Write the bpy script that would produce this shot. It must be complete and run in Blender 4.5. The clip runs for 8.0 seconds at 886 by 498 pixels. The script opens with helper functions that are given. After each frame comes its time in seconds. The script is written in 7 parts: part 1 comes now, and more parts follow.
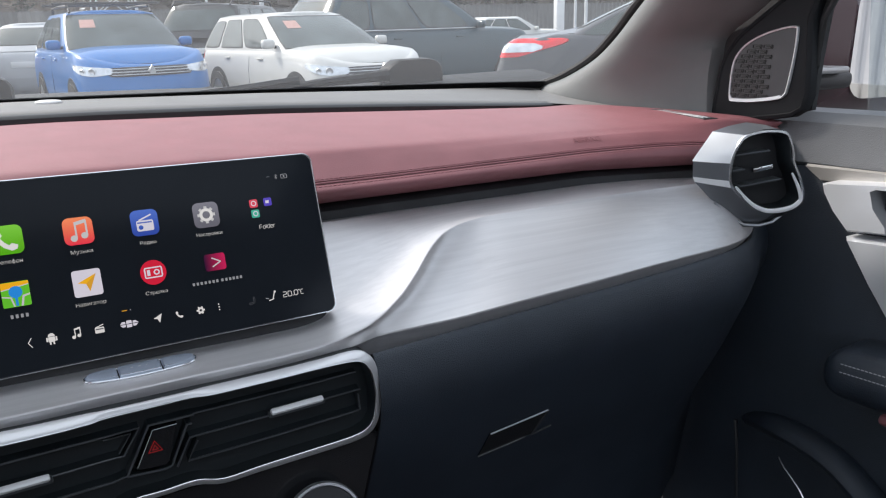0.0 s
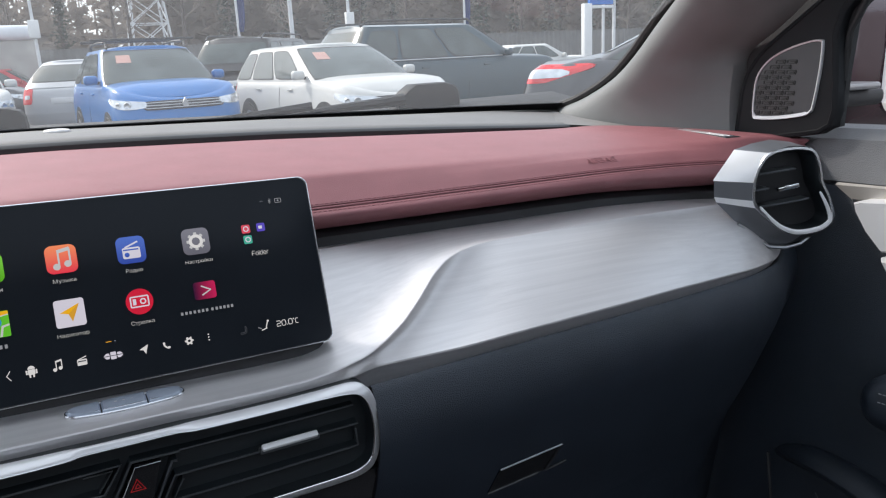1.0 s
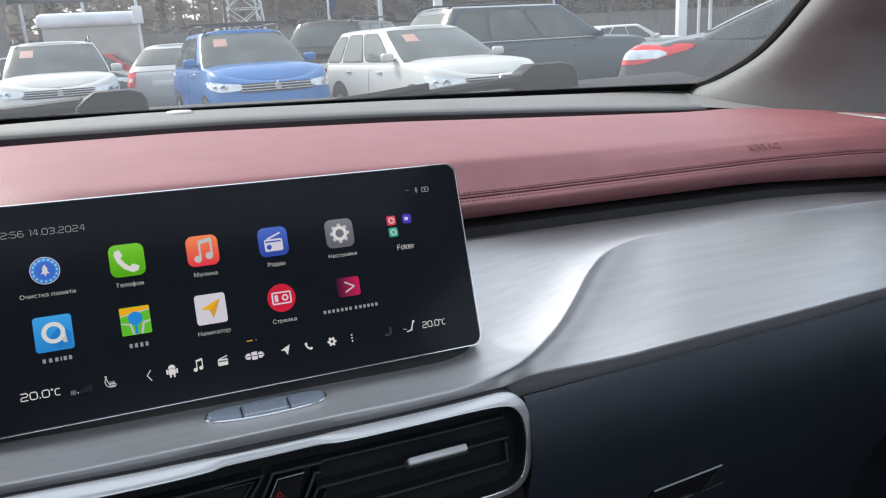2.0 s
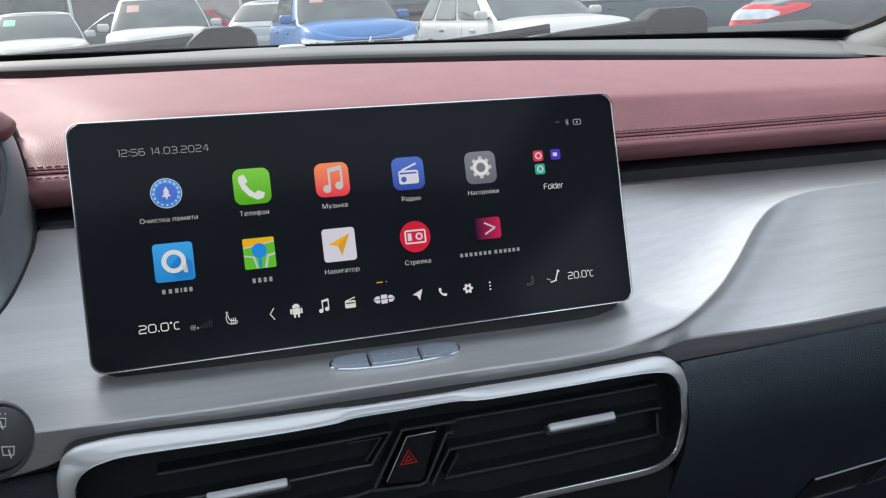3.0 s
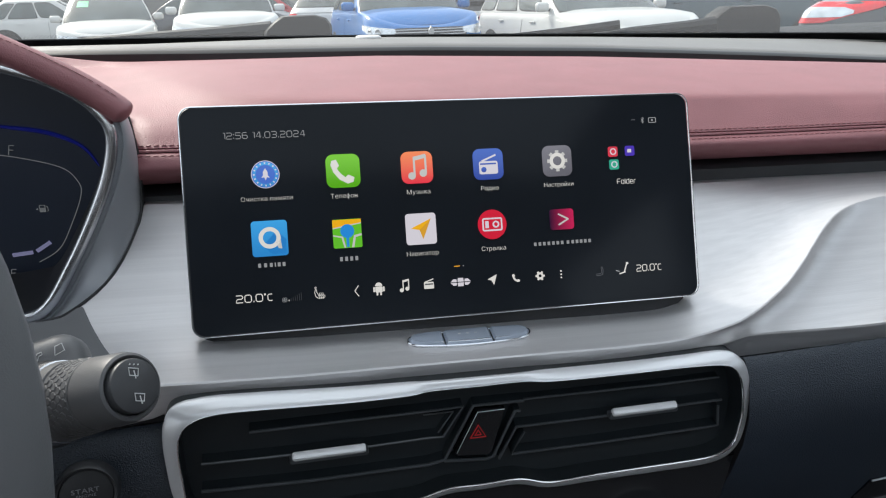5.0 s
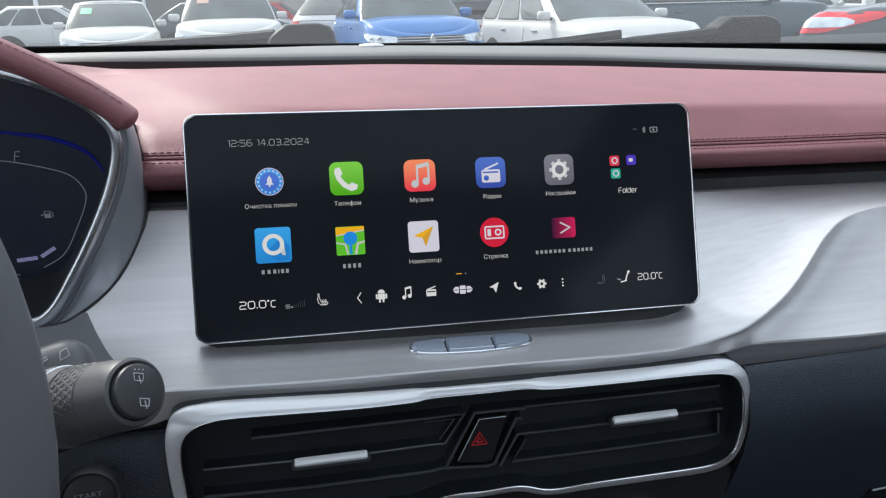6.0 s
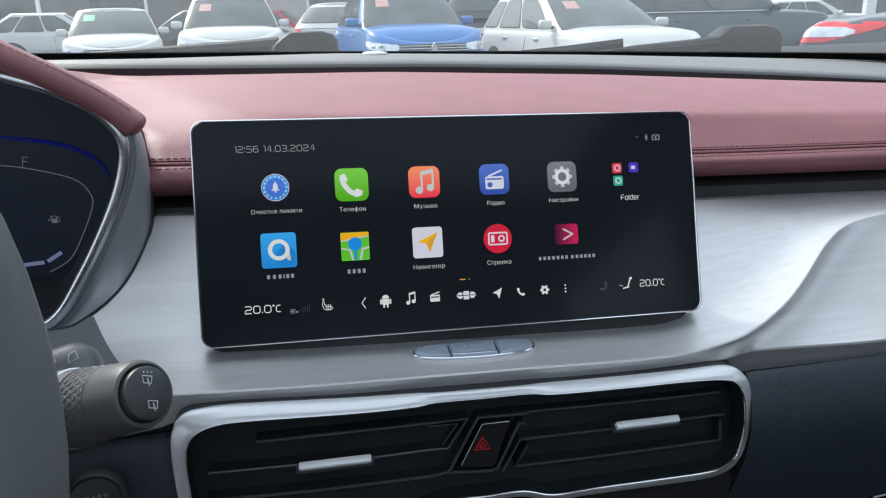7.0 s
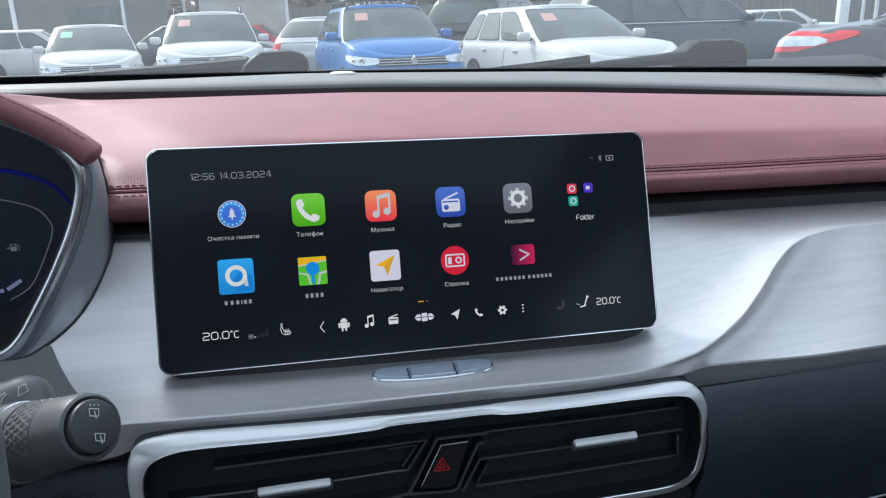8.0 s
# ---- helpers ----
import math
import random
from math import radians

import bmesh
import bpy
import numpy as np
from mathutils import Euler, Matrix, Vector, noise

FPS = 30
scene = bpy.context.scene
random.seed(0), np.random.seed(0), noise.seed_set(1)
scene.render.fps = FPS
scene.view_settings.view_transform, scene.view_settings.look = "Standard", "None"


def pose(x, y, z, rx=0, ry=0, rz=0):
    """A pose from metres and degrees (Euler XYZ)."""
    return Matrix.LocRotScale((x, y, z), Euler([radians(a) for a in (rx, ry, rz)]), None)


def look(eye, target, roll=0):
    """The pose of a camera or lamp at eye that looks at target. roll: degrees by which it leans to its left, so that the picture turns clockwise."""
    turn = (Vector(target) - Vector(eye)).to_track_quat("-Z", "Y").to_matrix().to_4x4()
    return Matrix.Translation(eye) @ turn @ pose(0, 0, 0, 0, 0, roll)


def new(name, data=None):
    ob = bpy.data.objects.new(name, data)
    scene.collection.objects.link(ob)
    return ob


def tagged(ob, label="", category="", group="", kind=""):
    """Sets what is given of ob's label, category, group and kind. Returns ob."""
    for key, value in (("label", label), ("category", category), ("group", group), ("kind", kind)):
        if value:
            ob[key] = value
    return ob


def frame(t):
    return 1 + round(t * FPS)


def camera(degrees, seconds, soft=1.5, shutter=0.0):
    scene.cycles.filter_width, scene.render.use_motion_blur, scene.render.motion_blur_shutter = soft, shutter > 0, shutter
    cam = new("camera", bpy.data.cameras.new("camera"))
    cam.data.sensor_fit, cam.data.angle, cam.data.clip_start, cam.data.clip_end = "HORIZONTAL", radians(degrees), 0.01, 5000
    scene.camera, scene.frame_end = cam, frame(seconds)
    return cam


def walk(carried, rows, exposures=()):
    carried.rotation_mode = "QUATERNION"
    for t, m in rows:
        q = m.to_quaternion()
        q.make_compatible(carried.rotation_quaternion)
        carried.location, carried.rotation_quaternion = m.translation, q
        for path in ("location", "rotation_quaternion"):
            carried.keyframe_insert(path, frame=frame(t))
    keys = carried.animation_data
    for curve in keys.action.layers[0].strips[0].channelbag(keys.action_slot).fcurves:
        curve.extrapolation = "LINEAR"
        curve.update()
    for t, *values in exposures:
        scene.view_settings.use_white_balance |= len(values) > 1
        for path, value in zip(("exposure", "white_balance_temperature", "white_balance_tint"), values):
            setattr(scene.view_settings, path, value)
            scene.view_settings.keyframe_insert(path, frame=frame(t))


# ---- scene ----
cam = camera(61.5, 8.0, soft=1.2)
PATH = [
    (0.0, (-0.0586, -0.4678, 1.2057), (0.4452, 0.3506, 0.9293), -0.37),
    (0.5, (-0.0545, -0.4678, 1.2044), (0.4414, 0.3630, 0.9519), -1.09),
    (1.0, (-0.0299, -0.4579, 1.1979), (0.4438, 0.3892, 0.9570), -1.54),
    (1.5, (-0.0340, -0.4504, 1.1912), (0.3994, 0.4179, 0.9501), -1.93),
    (1.7, (-0.0448, -0.4302, 1.1971), (0.3674, 0.4468, 0.9502), -1.93),
    (2.8, (-0.0530, -0.3414, 1.1751), (0.2210, 0.5733, 0.8782), -1.63),
    (3.0, (-0.0646, -0.3415, 1.1711), (0.1981, 0.5741, 0.8668), -1.35),
    (3.5, (-0.0809, -0.3492, 1.1704), (0.1443, 0.5701, 0.8478), -0.84),
    (4.0, (-0.0828, -0.3521, 1.1725), (0.1240, 0.5694, 0.8440), -0.39),
    (4.5, (-0.0825, -0.3548, 1.1744), (0.1167, 0.5706, 0.8518), -0.25),
    (6.0, (-0.0838, -0.3591, 1.1762), (0.1131, 0.5723, 0.8701), 0.16),
    (6.5, (-0.0855, -0.3584, 1.1741), (0.1108, 0.5747, 0.8726), 0.33),
    (7.0, (-0.0861, -0.3620, 1.1763), (0.1106, 0.5726, 0.8800), 0.35),
    (7.5, (-0.0846, -0.3637, 1.1783), (0.1192, 0.5717, 0.8895), 0.13),
    (8.0, (-0.0732, -0.3675, 1.1830), (0.1454, 0.5668, 0.9015), -0.23),
]
walk(cam, [(t, look(eye, target, roll)) for t, eye, target, roll in PATH], [(0.0, 0.88, 6700, 12), (1.5, 0.85, 6650, 11), (3.0, 0.88, 6650, 8), (4.0, 0.95, 7050, 10), (4.5, 0.95, 6980, 9), (6.0, 0.91, 6500, 8), (7.0, 0.89, 6380, 7), (8.0, 0.88, 6120, 6)])

# ---- world, sun ----
SUN_EL, SUN_AZ = 41.0, -36.0          # the sun stands ahead of the car and to its left
world = bpy.data.worlds.new("daylight")
scene.world = world
world.use_nodes = True
wn = world.node_tree.nodes
sky = wn.new("ShaderNodeTexSky")
sky.sky_type, sky.sun_disc = "NISHITA", False
sky.sun_elevation, sky.sun_rotation = radians(SUN_EL), radians(SUN_AZ)
sky.air_density, sky.dust_density, sky.ozone_density = 1.0, 4.0, 1.0
wn["Background"].inputs["Strength"].default_value = 0.15
haze = wn.new("ShaderNodeMixRGB")              # thin bright cloud over the whole sky
haze.inputs["Fac"].default_value, haze.inputs["Color2"].default_value = 0.75, (5.2, 5.75, 6.5, 1)
world.node_tree.links.new(sky.outputs["Color"], haze.inputs["Color1"])
world.node_tree.links.new(haze.outputs["Color"], wn["Background"].inputs["Color"])
sun_dir = Vector((math.sin(radians(SUN_AZ)) * math.cos(radians(SUN_EL)), math.cos(radians(SUN_AZ)) * math.cos(radians(SUN_EL)), math.sin(radians(SUN_EL))))
sun_data = bpy.data.lights.new("sun", "SUN")
sun_data.energy, sun_data.angle, sun_data.color = 2.0, radians(9), (1.0, 0.98, 0.95)
sun = new("sun", sun_data)
sun.matrix_world = look(sun_dir * 50, (0, 0, 0))


# ---- materials ----
def lin(hexa):
    c = [int(hexa[i:i + 2], 16) / 255 for i in (0, 2, 4)]
    return tuple(v / 12.92 if v < 0.04045 else ((v + 0.055) / 1.055) ** 2.4 for v in c) + (1.0,)


def material(name, colour, rough=0.5, metal=0.0, vary=0.0, vary_scale=8.0, bump=0.0, bump_scale=200.0, kind="noise", stretch=(1, 1, 1),
             coat=0.0, spec=0.5, rough_vary=0.0, stains=0.0, aniso=0.0):
    m = bpy.data.materials.new(name)
    m.use_nodes = True
    nt = m.node_tree
    b = nt.nodes["Principled BSDF"]
    col = tuple(colour[:3]) + (1.0,)
    b.inputs["Base Color"].default_value = col
    b.inputs["Roughness"].default_value = rough
    b.inputs["Metallic"].default_value = metal
    b.inputs["Coat Weight"].default_value = coat
    b.inputs["Coat Roughness"].default_value = 0.08
    b.inputs["Specular IOR Level"].default_value = spec
    b.inputs["Anisotropic"].default_value = aniso
    tc = nt.nodes.new("ShaderNodeTexCoord")
    mp = nt.nodes.new("ShaderNodeMapping")
    mp.inputs["Scale"].default_value = stretch
    nt.links.new(tc.outputs["Object"], mp.inputs["Vector"])
    if vary or stains:
        n1 = nt.nodes.new("ShaderNodeTexNoise")
        n1.inputs["Scale"].default_value, n1.inputs["Detail"].default_value = vary_scale, 6
        nt.links.new(mp.outputs["Vector"], n1.inputs["Vector"])
        ramp = nt.nodes.new("ShaderNodeMapRange")
        ramp.inputs["From Min"].default_value, ramp.inputs["From Max"].default_value = 0.3, 0.7
        ramp.inputs["To Min"].default_value, ramp.inputs["To Max"].default_value = 1 - vary, 1 + vary
        nt.links.new(n1.outputs["Fac"], ramp.inputs["Value"])
        mul = nt.nodes.new("ShaderNodeVectorMath")
        mul.operation = "SCALE"
        mul.inputs[0].default_value = col[:3]
        nt.links.new(ramp.outputs["Result"], mul.inputs["Scale"])
        nt.links.new(mul.outputs["Vector"], b.inputs["Base Color"])
    if rough_vary:
        n3 = nt.nodes.new("ShaderNodeTexNoise")
        n3.inputs["Scale"].default_value, n3.inputs["Detail"].default_value = vary_scale * 2.3, 5
        nt.links.new(mp.outputs["Vector"], n3.inputs["Vector"])
        r3 = nt.nodes.new("ShaderNodeMapRange")
        r3.inputs["To Min"].default_value, r3.inputs["To Max"].default_value = rough - rough_vary, rough + rough_vary
        nt.links.new(n3.outputs["Fac"], r3.inputs["Value"])
        nt.links.new(r3.outputs["Result"], b.inputs["Roughness"])
    if bump:
        if kind == "noise":
            n2 = nt.nodes.new("ShaderNodeTexNoise")
            n2.inputs["Detail"].default_value = 4
            out = n2.outputs["Fac"]
        else:
            n2 = nt.nodes.new("ShaderNodeTexVoronoi")
            n2.feature = "SMOOTH_F1"
            out = n2.outputs["Distance"]
        n2.inputs["Scale"].default_value = bump_scale
        nt.links.new(mp.outputs["Vector"], n2.inputs["Vector"])
        bp = nt.nodes.new("ShaderNodeBump")
        bp.inputs["Strength"].default_value, bp.inputs["Distance"].default_value = bump, 0.001
        nt.links.new(out, bp.inputs["Height"])
        nt.links.new(bp.outputs["Normal"], b.inputs["Normal"])
    return m


def glow(name, colour, strength=1.0):
    m = bpy.data.materials.new(name)
    m.use_nodes = True
    b = m.node_tree.nodes["Principled BSDF"]
    b.inputs["Base Color"].default_value = (0.01, 0.01, 0.01, 1)
    b.inputs["Roughness"].default_value = 0.1
    b.inputs["Emission Color"].default_value = colour
    b.inputs["Emission Strength"].default_value = strength * 0.58      # screens are dim beside daylight
    return m


def fading(name, low, high, strength=1.0, axis="Z"):
    """A lit patch whose colour runs from low to high across it."""
    m = glow(name, low, strength)
    nt = m.node_tree
    tc, sep, mix = nt.nodes.new("ShaderNodeTexCoord"), nt.nodes.new("ShaderNodeSeparateXYZ"), nt.nodes.new("ShaderNodeMixRGB")
    mix.inputs["Color1"].default_value, mix.inputs["Color2"].default_value = low, high
    nt.links.new(tc.outputs["Generated"], sep.inputs["Vector"])
    nt.links.new(sep.outputs[axis], mix.inputs["Fac"])
    nt.links.new(mix.outputs["Color"], nt.nodes["Principled BSDF"].inputs["Emission Color"])
    return m


def glass(name, tint=(1, 1, 1, 1), rough=0.0, clear=0.93, dust=0.055):
    """A thin pane: mostly clear, with a mirror-like gloss that grows to grazing angles."""
    m = bpy.data.materials.new(name)
    m.use_nodes = True
    nt = m.node_tree
    nt.nodes.remove(nt.nodes["Principled BSDF"])
    clear_node = nt.nodes.new("ShaderNodeBsdfTransparent")
    clear_node.inputs["Color"].default_value = (clear * tint[0], clear * tint[1], clear * tint[2], 1)
    gloss = nt.nodes.new("ShaderNodeBsdfGlossy")
    gloss.inputs["Roughness"].default_value = rough
    facing = nt.nodes.new("ShaderNodeLayerWeight")
    facing.inputs["Blend"].default_value = 0.5
    power = nt.nodes.new("ShaderNodeMath")
    power.operation, power.inputs[1].default_value = "POWER", 5.0
    scale = nt.nodes.new("ShaderNodeMath")
    scale.operation, scale.inputs[1].default_value, scale.inputs[2].default_value = "MULTIPLY_ADD", 0.6, 0.03
    mix = nt.nodes.new("ShaderNodeMixShader")
    nt.links.new(facing.outputs["Facing"], power.inputs[0])
    nt.links.new(power.outputs["Value"], scale.inputs[0])
    nt.links.new(scale.outputs["Value"], mix.inputs["Fac"])
    nt.links.new(clear_node.outputs["BSDF"], mix.inputs[1])
    nt.links.new(gloss.outputs["BSDF"], mix.inputs[2])
    film = nt.nodes.new("ShaderNodeBsdfTranslucent")        # a thin film of road dust
    film.inputs["Color"].default_value = (0.9, 0.92, 0.95, 1)
    dusty = nt.nodes.new("ShaderNodeMixShader")
    dusty.inputs["Fac"].default_value = dust
    nt.links.new(mix.outputs["Shader"], dusty.inputs[1])
    nt.links.new(film.outputs["BSDF"], dusty.inputs[2])
    nt.links.new(dusty.outputs["Shader"], nt.nodes["Material Output"].inputs["Surface"])
    return m


RED = material("rose_leather", (0.285, 0.106, 0.117), 0.50, vary=0.07, vary_scale=30, bump=0.28, bump_scale=1900, kind="voronoi", spec=0.55)
RED_STITCH = material("dark_red_thread", (0.215, 0.076, 0.085), 0.7, bump=0.3, bump_scale=2500)
BLACK_LEATHER = material("black_leather", (0.023, 0.032, 0.046), 0.37, vary=0.12, vary_scale=25, bump=0.60, bump_scale=1650, kind="voronoi", spec=0.65)
SOFT_BLACK = material("soft_black_plastic", (0.085, 0.087, 0.092), 0.50, vary=0.08, vary_scale=15, bump=0.12, bump_scale=2200)
DARK = material("dark_plastic", (0.026, 0.027, 0.030), 0.45, vary=0.15, vary_scale=30, bump=0.1, bump_scale=900)
PANEL_BLACK = material("matt_black_panel", (0.012, 0.013, 0.015), 0.6, vary=0.1, vary_scale=20, bump=0.12, bump_scale=1800, spec=0.25)
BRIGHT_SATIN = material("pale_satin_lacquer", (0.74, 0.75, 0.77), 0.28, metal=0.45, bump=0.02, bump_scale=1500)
# lit and shaded copies of the vents' satin silver, light put into the colour
LIT_SATIN = material("lit_satin_lacquer", (0.90, 0.905, 0.91), 0.26, metal=0.12, bump=0.02, bump_scale=1500)
SHADED_SATIN = material("shaded_satin_lacquer", (0.24, 0.25, 0.27), 0.30, metal=0.6, bump=0.02, bump_scale=1500)
DASH_TOP = material("dark_grey_dash_top", (0.175, 0.168, 0.160), 0.45, vary=0.07, vary_scale=15, bump=0.18, bump_scale=1800, spec=0.6)
PIANO = material("gloss_black", (0.012, 0.013, 0.015), 0.25, vary=0.1, vary_scale=20, coat=0.3)
SILVER = material("brushed_silver", (0.73, 0.715, 0.72), 0.42, metal=0.680, vary=0.05, vary_scale=110, bump=0.09, bump_scale=420, stretch=(0.05, 2.6, 2.6), rough_vary=0.10)
SATIN = material("satin_chrome", (0.78, 0.79, 0.82), 0.26, metal=1.0, bump=0.02, bump_scale=1500)
CHROME = material("bright_chrome", (0.88, 0.89, 0.91), 0.13, metal=1.0)
SATIN_DARK = material("dark_satin_metal", (0.52, 0.53, 0.55), 0.33, metal=0.9, bump=0.02, bump_scale=1500)
BEIGE_METAL = material("warm_satin_metal", (0.64, 0.61, 0.57), 0.34, metal=0.8, bump=0.02, bump_scale=1500)
PILLAR = material("grey_pillar_plastic", (0.172, 0.179, 0.178), 0.55, vary=0.06, vary_scale=20, bump=0.3, bump_scale=1200)
HEADLINER = material("grey_headliner_cloth", (0.45, 0.44, 0.43), 0.95, vary=0.08, vary_scale=30, bump=0.4, bump_scale=900)
CABIN = material("dark_cabin_cloth", (0.05, 0.045, 0.048), 0.9, vary=0.15, vary_scale=20, bump=0.3, bump_scale=600)
SCREEN_GLASS = material("screen_glass", (0.017, 0.0205, 0.026), 0.12, vary=0.1, vary_scale=15, spec=0.12)
CLUSTER_GLASS = material("cluster_glass", (0.030, 0.039, 0.062), 0.34, vary=0.1, vary_scale=15)
BUTTON = material("blue_grey_metal_key", (0.46, 0.52, 0.62), 0.34, metal=0.55, vary=0.04, vary_scale=60)
DOOR_TOP = material("grey_grained_door_plastic", (0.155, 0.16, 0.168), 0.5, vary=0.07, vary_scale=15, bump=0.35, bump_scale=1100, kind="voronoi")
GRILLE = material("grille_black_plastic", (0.075, 0.076, 0.080), 0.45, vary=0.1, vary_scale=30)
WHITE_INK = material("white_print", (0.75, 0.75, 0.75), 0.6, vary=0.05, vary_scale=50)
END_GREY = material("trim_end_grey", (0.155, 0.158, 0.165), 0.42, vary=0.06, vary_scale=20, bump=0.08, bump_scale=2000)
GRIP_GREY = material("grip_grey_plastic", (0.16, 0.162, 0.167), 0.42, vary=0.06, vary_scale=15, bump=0.1, bump_scale=2200)
STALK_GREY = material("stalk_grey_plastic", (0.118, 0.120, 0.125), 0.42, vary=0.08, vary_scale=15, bump=0.12, bump_scale=2200)
SATIN_GREY = material("satin_grey_lacquer", (0.37, 0.385, 0.41), 0.36, metal=0.15, bump=0.02, bump_scale=1500)
VENT_FRAME = material("satin_silver_lacquer", (0.76, 0.765, 0.78), 0.35, metal=0.55, bump=0.02, bump_scale=1500)
WHEEL_GREY = material("dark_grey_wheel_leather", (0.16, 0.165, 0.172), 0.5, vary=0.06, vary_scale=25, bump=0.12, bump_scale=2200, kind="voronoi")
GREY_INK = material("grey_print", (0.35, 0.36, 0.38), 0.6, vary=0.05, vary_scale=50)
FRIT = material("black_frit", (0.012, 0.012, 0.013), 0.35, vary=0.1, vary_scale=20)
RUBBER = material("black_rubber", (0.02, 0.02, 0.021), 0.6, vary=0.2, vary_scale=40, bump=0.2, bump_scale=400)
WINDSHIELD = glass("windshield_glass", (0.97, 1.0, 0.99, 1), 0.0, 0.9)
PANE = glass("side_glass", (0.93, 0.97, 0.98, 1), 0.0, 0.88)
MIRROR = material("mirror_silver", (0.85, 0.86, 0.87), 0.02, metal=1.0, vary=0.02, vary_scale=5)


# ---- mesh helpers ----
def part(name, bm, mat, parent=None, label="", sharp=0.6, flat=False):
    """Links a bmesh as one mesh object, under a thing or a part."""
    me = bpy.data.meshes.new(name)
    bmesh.ops.recalc_face_normals(bm, faces=bm.faces[:])
    for f in bm.faces:
        f.smooth = not flat
    for e in bm.edges:
        if len(e.link_faces) == 2 and e.calc_face_angle(0) > sharp:
            e.smooth = False
    bm.to_mesh(me)
    bm.free()
    me.materials.append(mat)
    ob = new(name, me)
    if parent is not None:
        ob.parent = parent
    if label:
        ob["label"] = label
    return ob


def thing(name, label, category, m=None, group="", kind=""):
    ob = new(name)
    if m is not None:
        ob.matrix_world = m
    ob.empty_display_size = 0.05
    return tagged(ob, label, category, group, kind)


def grid(bm, rows, close=False):
    vs = [[bm.verts.new(p) for p in row] for row in rows]
    for a, b in zip(vs, vs[1:]):
        n = len(a)
        for i in range(n if close else n - 1):
            j = (i + 1) % n
            bm.faces.new((a[i], a[j], b[j], b[i]))
    return vs


def solid(rows, thick, axis):
    """A sheet from rows of points, given thickness along axis."""
    bm = bmesh.new()
    off = Vector(axis) * thick
    front = grid(bm, rows)
    back = grid(bm, [[Vector(p) + off for p in row] for row in rows])
    n, m = len(front), len(front[0])
    rim = [(i, 0) for i in range(n)] + [(n - 1, j) for j in range(1, m)] + [(i, m - 1) for i in range(n - 2, -1, -1)] + [(0, j) for j in range(m - 2, 0, -1)]
    for (a, b), (c, d) in zip(rim, rim[1:] + rim[:1]):
        bm.faces.new((front[a][b], front[c][d], back[c][d], back[a][b]))
    return bm


def box(bm, c, s, bevel=0.0, m=None, seg=2):
    made = bmesh.ops.create_cube(bm, size=1.0)["verts"]
    bmesh.ops.scale(bm, vec=s, verts=made)
    if bevel:
        es = list({e for v in made for e in v.link_edges})
        made = bmesh.ops.bevel(bm, geom=es, offset=bevel, segments=seg, affect="EDGES", profile=0.5)["verts"]
    mat = Matrix.Translation(c) @ (m or Matrix())
    bmesh.ops.transform(bm, matrix=mat, verts=made)
    return made


def boxed(c, s, bevel=0.0, m=None, seg=2):
    bm = bmesh.new()
    box(bm, c, s, bevel, m, seg)
    return bm


def outline_plate(points, to3d, depth, bevel=0.0):
    """A plate from a 2D outline: to3d(u, v, d) gives the place at depth d behind its face."""
    bm = bmesh.new()
    c = (sum(p[0] for p in points) / len(points), sum(p[1] for p in points) / len(points))

    def inner(k):
        return [(p[0] + (c[0] - p[0]) * k, p[1] + (c[1] - p[1]) * k) for p in points]
    if bevel:
        size = max(math.dist(p, c) for p in points)
        loops = [(inner(bevel / size), 0.0), (points, bevel), (points, depth)]
    else:
        loops = [(points, 0.0), (points, depth)]
    rings = grid(bm, [[to3d(u, v, d) for u, v in pts] for pts, d in loops], close=True)
    bm.faces.new(rings[0])
    bm.faces.new(rings[-1][::-1])
    return bm


def round_rect(w, h, r, n=6, cx=0.0, cz=0.0):
    pts = []
    for k, (sx, sz) in enumerate(((1, 1), (-1, 1), (-1, -1), (1, -1))):
        for i in range(n + 1):
            a = radians(90 * k + 90 * i / n)
            pts.append((cx + sx * (w / 2 - r) + r * math.cos(a), cz + sz * (h / 2 - r) + r * math.sin(a)))
    return pts


def smooth_loop(points, n=6, closed=True):
    """Catmull-Rom through the points."""
    out, k = [], len(points)
    pts = [Vector(p) for p in points]
    for i in range(k if closed else k - 1):
        p0 = pts[(i - 1) % k] if closed or i else pts[0]
        p1, p2 = pts[i], pts[(i + 1) % k]
        p3 = pts[(i + 2) % k] if closed or i < k - 2 else pts[-1]
        for j in range(n):
            t = j / n
            out.append(0.5 * ((2 * p1) + (p2 - p0) * t + (2 * p0 - 5 * p1 + 4 * p2 - p3) * t * t + (3 * p1 - p0 - 3 * p2 + p3) * t ** 3))
    if not closed:
        out.append(pts[-1])
    return out


def tube(path, radius, sides=10, closed=False, flat=1.0, up=(0, 0, 1)):
    bm = bmesh.new()
    pts = [Vector(p) for p in path]
    rows = []
    for i, p in enumerate(pts):
        a = pts[i - 1] if i or closed else pts[0]
        b = pts[(i + 1) % len(pts)] if i < len(pts) - 1 or closed else pts[-1]
        d = (b - a).normalized()
        u = d.cross(Vector(up))
        u = u.normalized() if u.length > 1e-4 else d.orthogonal().normalized()
        v = u.cross(d).normalized()
        r = radius[i] if isinstance(radius, (list, tuple)) else radius
        rows.append([p + r * (math.cos(2 * math.pi * k / sides) * u + flat * math.sin(2 * math.pi * k / sides) * v) for k in range(sides)])
    rings = grid(bm, rows + ([rows[0]] if closed else []), close=True)
    if not closed:
        bm.faces.new(rings[0])
        bm.faces.new(rings[-1][::-1])
    else:
        bmesh.ops.remove_doubles(bm, verts=bm.verts[:], dist=1e-6)
    return bm


